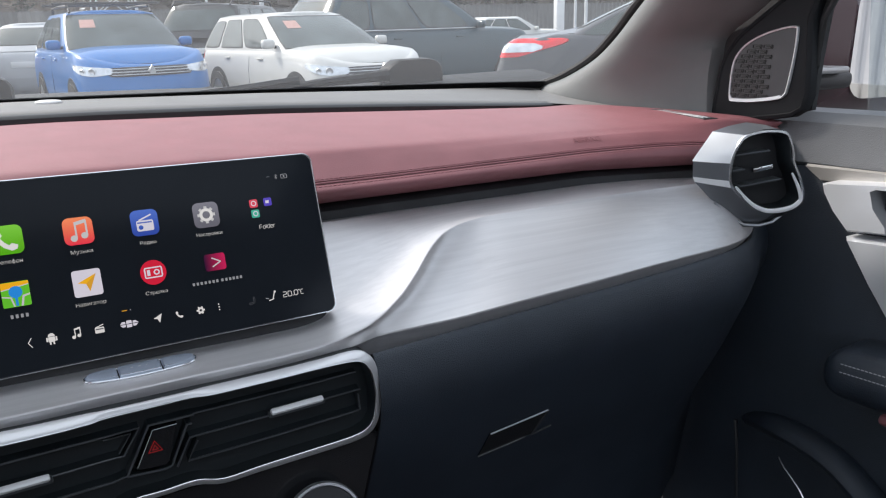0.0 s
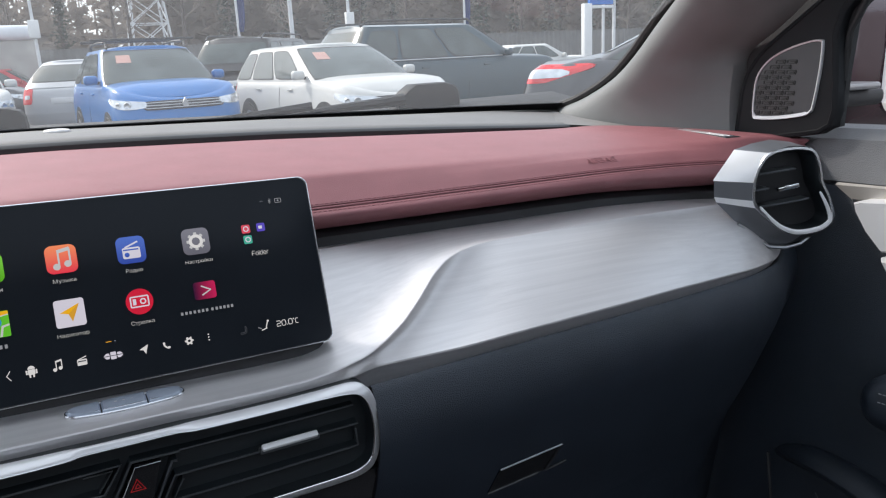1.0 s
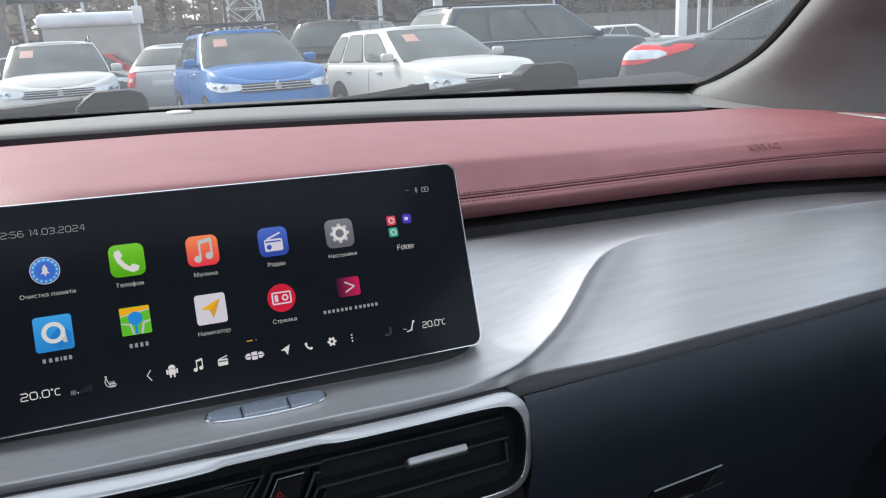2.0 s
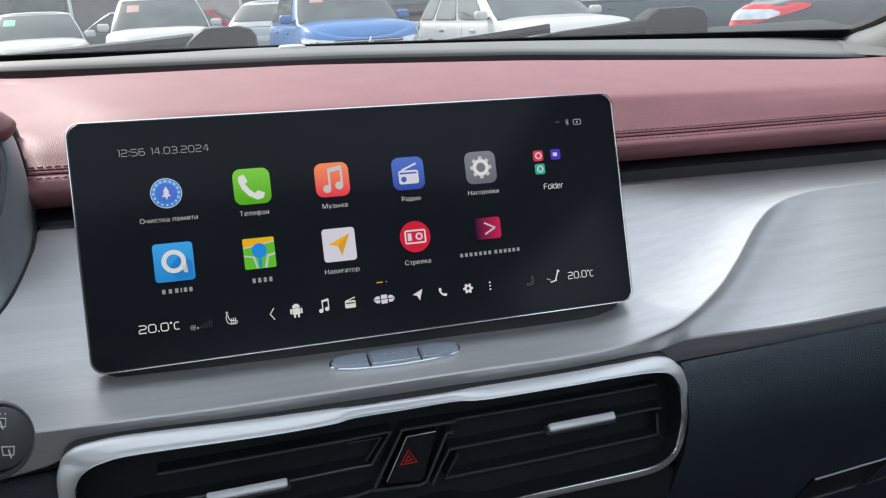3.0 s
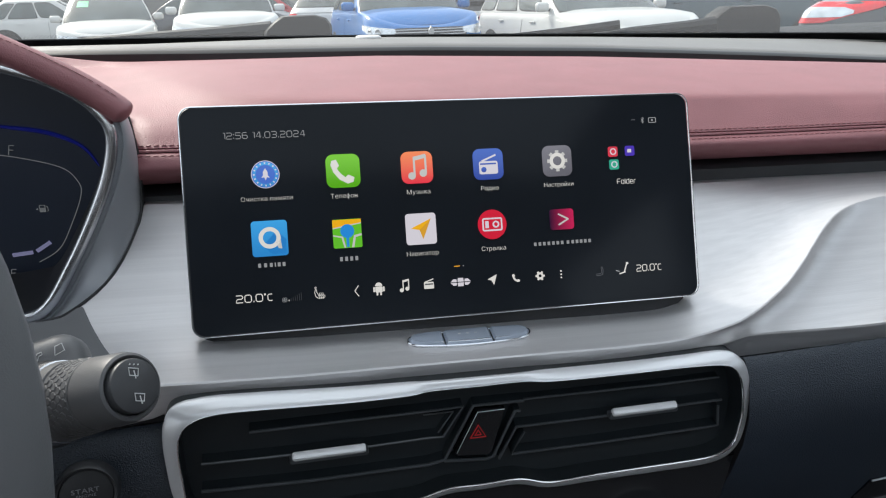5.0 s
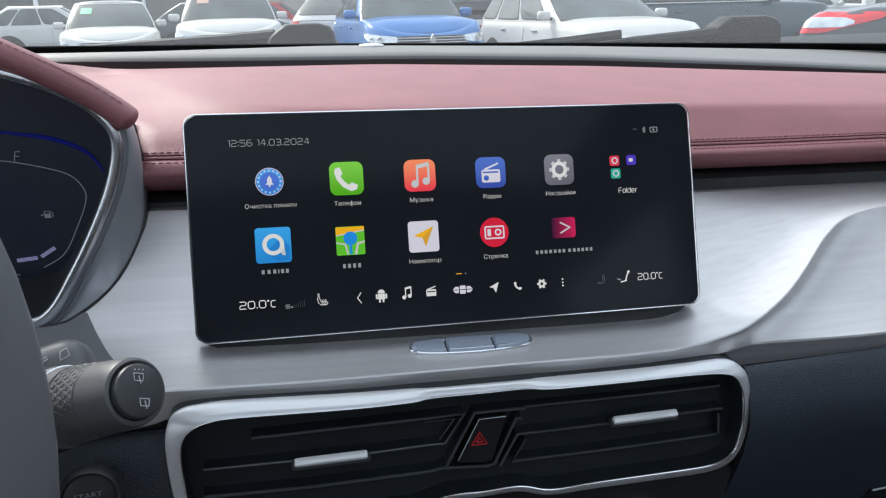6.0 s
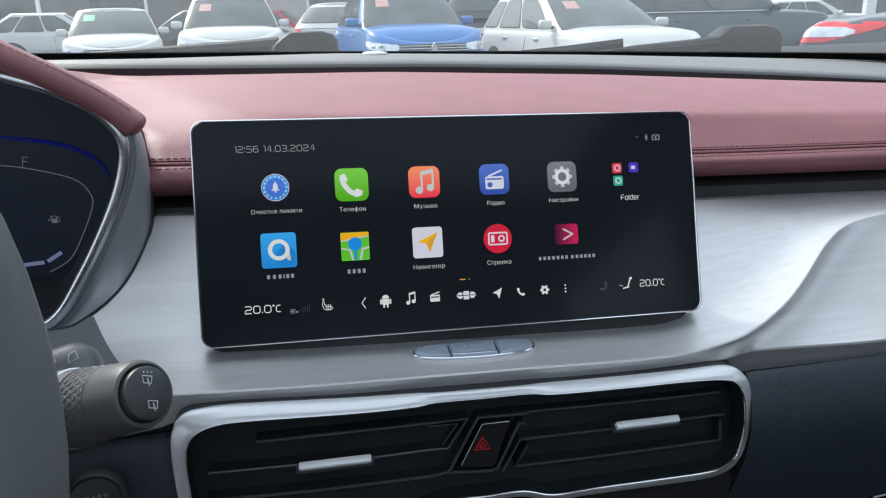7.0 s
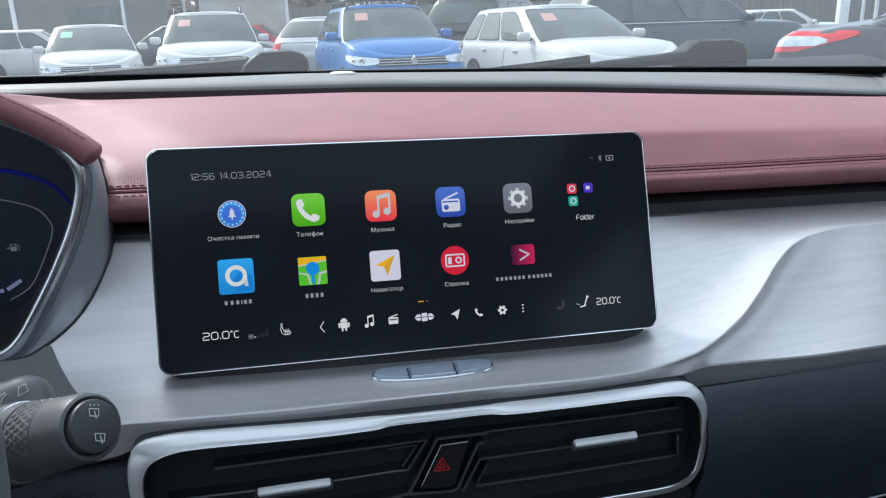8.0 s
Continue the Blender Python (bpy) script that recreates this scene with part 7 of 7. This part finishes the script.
                d = c - Vector((0, L * 0.25, zc))
                part("lamp_bowl", lathe([(rb, 0.0), (rb * 0.8, 0.008), (rb * 0.5, 0.004), (0.0, 0.002)], aim(c, (d.x, d.y, 0)), 16), RIMM, hl, "bright reflector bowl")
            patch(skin, side * 0.14, side * 0.27, 0.40, 0.52, 0.006, "fog_recess", DARK, th, "dark fog lamp recess", 0.06, 7, 4)
        zt = trunk_z - 0.10
        if style == "sedan":
            tl = patch(skin, side * 0.632, side * 0.930, lambda f: zt - 0.110 + 0.125 * max(0, 1 - f / 0.14), lambda f: zt + 0.060, 0.012, "tail_lamp", TAIL, th, "red tail lamp", 0.03, 25, 5)
            patch(skin, side * 0.652, side * 0.800, lambda f: zt - 0.065, lambda f: zt + 0.020, 0.016, "tail_lens", LAMP, tl, "pale lens", 0.10, 9, 4)
        else:
            tl = patch(skin, side * 0.745, side * 0.860, lambda f: zt - 0.24, lambda f: zt + 0.06, 0.012, "tail_lamp", TAIL, th, "red tail lamp", 0.06, 9, 6)
            patch(skin, side * 0.79, side * 0.845, lambda f: zt - 0.14, lambda f: zt - 0.06, 0.016, "tail_lens", LAMP, tl, "pale lens", 0.08, 5, 4)
        for f in (0.195, 0.80):
            wm = Matrix.Translation((side * (hw - 0.095), f * L, 0.325)) @ Matrix.Rotation(radians(90 * side), 4, "Y")
            part("wheel_well", lathe([(0.395, 0.0), (0.395, 0.098), (0.0, 0.098)], wm, 28), DARK if cladding else RUBBER, th, "dark wheel arch")
            wl = part("wheel", lathe([(0.20, -0.06), (0.315, -0.06), (0.327, -0.03), (0.327, 0.085), (0.315, 0.115), (0.21, 0.120), (0.20, 0.10)], wm, 28), TYRE, th, "black tyre")
            rim = lathe([(0.205, 0.112), (0.192, 0.114), (0.18, 0.085), (0.0, 0.080)], wm, 24)
            for k in range(5):
                box(rim, wm @ Matrix.Rotation(radians(72 * k), 4, "Z") @ Vector((0.10, 0, 0.106)), (0.045, 0.18, 0.02), 0.004, (wm @ Matrix.Rotation(radians(72 * k + 90), 4, "Z")).to_3x3().to_4x4())
            part("rim", rim, RIMM, wl, "alloy rim")
        if cladding:
            patch(skin, side * 0.05, side * 0.95, 0.20, 0.40, 0.008, "sill_cladding", DARK, th, "black plastic cladding", 0.0, 41, 4)
        if rack and side == 1:
            for f in (0.12, 0.72):
                part("cross_bar", boxed((0, y1 + f * (y2 - y1), H + 0.095), (Wd * 0.86, 0.07, 0.040), 0.012), DARK, th, "black roof bar")
        if rails:
            part("roof_rail", tube([(side * hr * 0.90, y1 + 0.02, H - 0.03), (side * hr * 0.90, y1 + 0.12, H + 0.055), (side * hr * 0.90, (y1 + y2) / 2, H + 0.066), (side * hr * 0.90, y2 - 0.12, H + 0.05), (side * hr * 0.88, y2 + 0.02, H - 0.04)], 0.019, 7), DARK, th, "black roof rail")
        for q in (0.46, 0.58):
            hp = skin(side * q, belt - 0.13, 0.014)
            part("door_handle", boxed(hp, (0.03, 0.17, 0.026), 0.010), paintm, th)
        part("door_joint", tube([skin(side * 0.5, z, 0.001) for z in (0.36, 0.5, 0.7, belt - 0.10)], 0.005, 5), RUBBER, th, "dark joint between the doors")
    if front_lamps:
        zc = hood_z - 0.22
        gr = patch(skin, -0.125, 0.125, lambda f: zc - 0.075, lambda f: zc + 0.045, 0.008, "grille", DARK, th, "black grille", 0.10, 13, 4)
        for k in range(3):
            part("grille_bar", tube([skin(-0.11 + 0.0275 * q, zc - 0.05 + 0.035 * k, 0.014) for q in range(9)], 0.007, 6), RIMM, gr, "bright bar")
        part("badge", outline_plate([(0, zc + 0.07), (-0.05, zc - 0.015), (0, zc - 0.10), (0.05, zc - 0.015)], lambda u, v, d: (u, skin(0, zc).y - 0.036 + d, v), 0.03, 0.006), RIMM, th, "plain bright badge shape")
        patch(skin, -0.15, 0.15, 0.25, 0.38, 0.008, "lower_intake", DARK, th, "dark lower intake", 0.08, 13, 4)
        part("number_plate", boxed((0, skin(0, 0.47).y - 0.014, 0.47), (0.52, 0.014, 0.11), 0.004), WHITE_SIGN, th, "blank white number plate")
    else:
        part("number_plate", boxed((0, skin(1, trunk_z - 0.28).y + 0.012, trunk_z - 0.28), (0.52, 0.014, 0.11), 0.004), WHITE_SIGN, th, "blank white number plate")
        patch(skin, 0.80, 1.20, 0.24, 0.50, 0.020, "bumper", DARK if cladding else paintm, th, "", 0.04, 17, 5)
    if sticker:
        patch(house, -0.135, -0.062, 0.58, 0.80, 0.012, "windscreen_sticker", sticker, th, "square paper sticker", 0.0, 4, 3, back=0.004)
    return th


car("bright blue hatchback with black roof rails and red windscreen sticker", BLUE, 4.08, 1.75, 1.60, 1.06, 1.02, at(2.0, 10.0, 4), "hatch", rails=True, sticker=STICKER, cladding=True, rack=True)
car("white estate car with red windscreen sticker beside the blue hatchback", WHITE, 4.42, 1.78, 1.50, 0.99, 0.95, at(4.58, 8.4, 6), "hatch", rails=False, sticker=STICKER, wind0=0.25, wind1=0.47, rear0=0.90, rear1=0.985)
car("white crossover with roof rails parked further back", WHITE, 4.3, 1.80, 1.62, 1.06, 1.04, at(-0.85, 12.6, 3), "hatch", rails=True, sticker=STICKER)
car("white saloon with a green windscreen sticker", WHITE, 4.4, 1.74, 1.47, 0.96, 0.93, at(-2.95, 13.9, 9), "sedan", sticker=GREEN_STICKER)
car("silver hatchback seen from behind", SILVERP, 4.2, 1.75, 1.52, 1.02, 0.98, at(2.45, 20.2, 158), "hatch", front_lamps=False)
car("black off-road estate seen from behind with red tail lamps", BLACKP, 4.9, 1.95, 1.80, 1.16, 1.1, at(7.05, 19.2, 141), "hatch", front_lamps=False, rails=True, rear0=0.93, rear1=1.0)
car("large dark slate off-road estate standing side on", NAVY, 5.0, 1.98, 1.80, 1.17, 1.12, at(9.75, 12.6, 96), "hatch", rails=True, rear0=0.92, rear1=0.995, bright_belt=True)
car("dark grey saloon with bright red tail lamps", GREYP, 4.8, 1.84, 1.66, 1.04, 0.98, at(8.1, 2.62, 42), "sedan", front_lamps=False, trunk_z=1.15, rear0=0.62, rear1=0.88)
car("white saloon standing far behind", WHITE, 4.4, 1.75, 1.45, 0.95, 0.92, at(19.5, 22.5, 80), "sedan")
car("white hatchback at the far side of the car park", WHITE, 4.1, 1.72, 1.48, 0.97, 0.93, at(-4.2, 24.0, 100), "hatch")
car("dark grey hatchback standing behind the white cars", GREYP, 4.2, 1.75, 1.48, 0.98, 0.94, at(0.6, 22.5, 80), "hatch")
car("dark saloon at the far edge", NAVY, 4.5, 1.78, 1.47, 0.97, 0.93, at(-6.9, 15.5, 10), "sedan")
car("red hatchback far behind the silver one", REDP, 4.1, 1.72, 1.5, 0.98, 0.94, at(1.9, 31.0, 80), "hatch")
car("white car beyond the dark off-road estate", WHITE, 4.3, 1.75, 1.46, 0.96, 0.92, at(15.5, 20.5, 95), "sedan")

# fence, hut, building, poles, pylon, woods
fence = tagged(part("fence", bmesh.new(), FENCE, None), "long grey sheet metal fence behind the car park", "fence", kind="structure")
bm = bmesh.new()
fr = []
for k in range(700):
    x = -70 + 0.2 * k
    fr.append([(x, 44 + (0.05 if k % 2 else 0), -0.1), (x, 44 + (0.05 if k % 2 else 0), 2.45)])
grid(bm, fr)
bm.to_mesh(fence.data)
bm.free()
fence.matrix_world = LOT
hut = thing("concrete_hut", "small grey concrete hut with snow on its roof", "building", at(-0.6, 33))
part("wall", boxed((0, 0, 1.25), (3.4, 2.5, 2.5), 0.02), CONCRETE, hut)
bm = bmesh.new()
box(bm, (0, 0, 2.78), (3.7, 2.8, 0.55), 0.22, None, 4)
for v in bm.verts:
    v.co.z += 0.08 * noise.noise(v.co * 1.3)
part("snow_cap", bm, SNOW, hut, "thick white snow")
board = thing("notice_board", "dark board on posts beside the hut", "sign", at(-2.3, 40))
part("panel", boxed((0, 0, 4.6), (3.6, 0.12, 1.3), 0.02), DARK_SIGN, board)
for s in (-1.3, 1.3):
    part("post", boxed((s, 0.05, 2.0), (0.14, 0.14, 4.0), 0.02), STEEL, board)
building = thing("shop_building", "grey corrugated shop building across the car park", "building", at(-16, 38))
bm = bmesh.new()
grid(bm, [[(-12 + 0.16 * k, (0.04 if k % 2 else 0), z) for z in (0, 4.2)] for k in range(150)])
part("wall", bm, FENCE, building, "grey corrugated wall")
part("roof", boxed((0, 3, 4.3), (24.4, 6.4, 0.25), 0.05), STEEL, building)
for k in range(5):
    w = part("window", boxed((-9 + 4.4 * k, -0.03, 1.9), (2.2, 0.10, 1.3), 0.02), CAR_GLASS, building)
    part("frame", boxed((-9 + 4.4 * k, -0.02, 1.22), (2.4, 0.14, 0.08), 0.01), WHITE_SIGN, w)
side = thing("corrugated_wall", "pale corrugated metal wall beside the car park", "building", at(9.5, -3))
bm = bmesh.new()
grid(bm, [[((0.05 if (k // 2) % 2 else 0), -16 + 0.07 * k, z) for z in (0, 5.0)] for k in range(330)])
part("cladding", bm, CORRUGATED, side, flat=True)
part("plinth", boxed((0.1, -4.4, 0.15), (0.2, 23.2, 0.3)), CONCRETE, side)


def pole(x, y, h, r, lab, head=None):
    t = thing("lamp_post", lab, "post", at(x, y), "posts of the car park")
    part("shaft", tube([(0, 0, 0), (0, 0, h * 0.5), (0, 0, h)], [r, r * 0.9, r * 0.7], 10), STEEL, t)
    part("foot", lathe([(r * 2.2, 0), (r * 2.2, 0.06), (r * 1.2, 0.14)], Matrix(), 12), CONCRETE, t)
    if head == "box":
        part("box", boxed((0, -0.08, 2.75), (0.34, 0.22, 0.6), 0.03), WHITE_SIGN, t, "white switch box")
    if head == "flag":
        rws = [[(0.02 + 0.30 * u * (0.5 + 0.5 * math.sin(math.pi * min(1, (z - 2.4) / 3.6) ** 0.7)), 0.06 * math.sin(6 * u + z * 2), z) for u in (0, 0.25, 0.5, 0.75, 1)] for z in [2.4 + 0.3 * q for q in range(12)]]
        part("flag", solid(rws, 0.004, (0, 1, 0)), FLAG, t, "navy feather flag")
    return t


pole(7.6, 28.0, 6.5, 0.05, "slim flagpole with a navy feather flag", "flag")
pole(9.8, 28.5, 9.0, 0.09, "tall plain grey lamp post")
pole(12.2, 28.5, 6.0, 0.07, "grey post with a white switch box", "box")
pole(17.2, 27.8, 6.5, 0.05, "slim flagpole with a navy feather flag", "flag")
pole(1.0, 29.5, 5.5, 0.06, "grey post with a white switch box", "box")
pole(-8.5, 30, 8.0, 0.08, "tall plain grey lamp post")
pole(-5.0, 31, 8.0, 0.06, "slim plain grey lamp post")
totem = thing("sign_totem", "white sign post with a blue and white sign board", "sign", at(21.5, 25.0))
part("pillar", boxed((0, 0, 1.5), (0.42, 0.25, 3.0), 0.04), WHITE_SIGN, totem, "white pillar")
part("board", boxed((0.75, 0.0, 3.4), (1.3, 0.15, 0.9), 0.03), BLUE_SIGN, totem, "blue board")
part("board_edge", boxed((0.75, -0.02, 2.86), (1.3, 0.16, 0.12), 0.02), WHITE_SIGN, totem)
part("mast", tube([(1.5, 0, 0), (1.5, 0, 7.0)], 0.07, 8), STEEL, totem)
part("mast", tube([(0.9, 0, 0), (0.9, 0, 3.0)], 0.06, 8), STEEL, totem)

pylon = thing("lattice_pylon", "white lattice steel pylon behind the fence", "pylon", at(13.6, 86))
for sx in (-1, 1):
    for sy in (-1, 1):
        part("leg", tube([(sx * 2.2, sy * 2.2, 0), (sx * 1.25, sy * 1.25, 12), (sx * 0.5, sy * 0.5, 24)], 0.11, 6), STEEL, pylon)
bm = bmesh.new()
levels = [0, 3, 5.8, 8.4, 10.8, 13, 15, 17, 19, 21, 23]
for za, zb2 in zip(levels, levels[1:]):
    ha, hb2 = 2.2 - 0.079 * za if za < 12 else 1.25 - 0.0625 * (za - 12), 2.2 - 0.079 * zb2 if zb2 < 12 else 1.25 - 0.0625 * (zb2 - 12)
    for k in range(4):
        c, s = math.cos(k * math.pi / 2), math.sin(k * math.pi / 2)

        def rot(u, v, z):
            return Vector((u * c - v * s, u * s + v * c, z))
        for a, b in ((rot(-ha, -ha, za), rot(hb2, -hb2, zb2)), (rot(ha, -ha, za), rot(-hb2, -hb2, zb2)), (rot(-hb2, -hb2, zb2), rot(hb2, -hb2, zb2))):
            d = b - a
            box(bm, (a + b) / 2, (0.10, 0.10, d.length), 0, d.to_track_quat("Z", "Y").to_matrix().to_4x4())
tagged(part("lattice", bm, STEEL, pylon, "crossed steel braces"), kind="stuff")


def conifer(x, y, h, seed):
    rnd = random.Random(seed)
    t = thing("conifer", "dark ragged conifer behind the fence", "tree", at(x, y, rnd.uniform(0, 360)), "trees behind the fence")
    part("trunk", tube([(0, 0, 0), (0.1, 0, h * 0.5), (0, 0.05, h)], [0.22, 0.14, 0.02], 7), BARK, t)
    bm = bmesh.new()
    z = h * rnd.uniform(0.15, 0.3)
    while z < h * 0.985:
        spread = (h - z) * 0.20 + 0.25
        for k in range(rnd.randint(5, 7)):
            a = rnd.uniform(0, 2 * math.pi)
            ln = spread * rnd.uniform(0.6, 1.1)
            tip = Vector((ln * math.cos(a), ln * math.sin(a), z - 0.22 * ln))
            root = Vector((0, 0, z + 0.05))
            for q in range(6):
                f = (q + rnd.random()) / 6
                c = root.lerp(tip, f) + Vector((rnd.uniform(-.12, .12), rnd.uniform(-.12, .12), rnd.uniform(-.15, .1)))
                s = 0.32 * (1.1 - 0.5 * f)
                va = [bm.verts.new(c + Vector((rnd.uniform(-s, s), rnd.uniform(-s, s), rnd.uniform(-s * .8, s * .4)))) for _ in range(3)]
                bm.faces.new(va)
        z += h * 0.035
    part("crown", bm, NEEDLE, t, "dark green needles", flat=True)


def bare(x, y, h, seed):
    rnd = random.Random(seed)
    t = thing("bare_tree", "leafless grey-brown tree behind the fence", "tree", at(x, y, rnd.uniform(0, 360)), "trees behind the fence")
    top = (rnd.uniform(-.5, .5), rnd.uniform(-.5, .5), h)
    part("trunk", tube([(0, 0, 0), (top[0] * .3, top[1] * .3, h * 0.5), top], [0.17, 0.11, 0.02], 6), BARK, t)
    bm = bmesh.new()

    def stick(a, b, r):
        d = b - a
        u = d.orthogonal().normalized() * r
        w = d.cross(u).normalized() * r
        vs = [bm.verts.new(a + u), bm.verts.new(a - u * .5 + w * .87), bm.verts.new(a - u * .5 - w * .87), bm.verts.new(b)]
        for i, j in ((0, 1), (1, 2), (2, 0)):
            bm.faces.new((vs[i], vs[j], vs[3]))
    for k in range(26):
        z = h * rnd.uniform(0.3, 0.97)
        a = rnd.uniform(0, 6.28)
        ln = (h - z) * 0.32 + rnd.uniform(0.5, 1.2)
        root = Vector((top[0] * z / h, top[1] * z / h, z))
        tip = root + Vector((ln * math.cos(a), ln * math.sin(a), ln * rnd.uniform(0.5, 1.2)))
        stick(root, tip, 0.05)
        for q in range(9):
            p = root.lerp(tip, rnd.uniform(0.2, 1))
            b = rnd.uniform(0, 6.28)
            l2 = ln * rnd.uniform(0.15, 0.4)
            stick(p, p + Vector((l2 * math.cos(b), l2 * math.sin(b), l2 * rnd.uniform(0.2, 1.1))), 0.028)
    part("crown", bm, TWIG, t, "bare brown twigs", flat=True)


rnd = random.Random(11)
for k in range(34):
    x = -34 + 3.1 * k + rnd.uniform(-1, 1)
    y = 58 + rnd.uniform(-4, 10)
    az = math.degrees(math.atan2(x, y))
    if rnd.random() < 0.45:
        conifer(x, y, rnd.uniform(9, 14) * (0.75 if az < 12 else 1.0), 100 + k)
    else:
        bare(x, y, rnd.uniform(9, 13), 200 + k)
# far woods behind, one mass of trunks and twigs
bm = bmesh.new()
for k in range(4200):
    x, y = rnd.uniform(-90, 170), rnd.uniform(92, 150)
    if math.degrees(math.atan2(x, y)) < 9 and rnd.random() < 0.80:
        continue
    h = rnd.uniform(12, 19)
    lean = Vector((rnd.uniform(-.8, .8), rnd.uniform(-.5, .5), h))
    a = Vector((x, y, 0))
    u = Vector((0.2, 0, 0))
    vs = [bm.verts.new(a + u), bm.verts.new(a - u), bm.verts.new(a + lean)]
    bm.faces.new(vs)
    for q in range(30):
        z = rnd.uniform(0.12, 1.0)
        p = a + lean * z
        s = (1.15 - z) * 2.6
        w = [bm.verts.new(p + Vector((rnd.uniform(-s, s), rnd.uniform(-.6, .6), rnd.uniform(-.2, 1.6)))) for _ in range(3)]
        bm.faces.new(w)
woods = tagged(part("far_woods", bm, FAR_TWIG, None, flat=True), "hazy grey-brown woods in the distance", "woods", kind="stuff")
woods.matrix_world = LOT
bm = bmesh.new()
for k, (x, y, s) in enumerate(((-7.5, 27, 1.2), (-6, 28, 0.9), (13.5, 30, 1.0), (22, 32, 1.3), (18, 33, 0.8), (-12, 29, 1.1))):
    made = bmesh.ops.create_icosphere(bm, subdivisions=3, radius=1.0)["verts"]
    for v in made:
        n3 = noise.noise(v.co * 2.1 + Vector((k, 0, 0)))
        v.co = Vector((x + v.co.x * 1.9 * s * (1 + 0.25 * n3), y + v.co.y * 1.2 * s, max(-0.05, v.co.z * 0.9 * s * (1 + 0.3 * n3))))
tagged(part("snow_heaps", bm, SNOW, None), "heaps of dirty white snow at the edge of the car park", "snow", kind="stuff").matrix_world = LOT
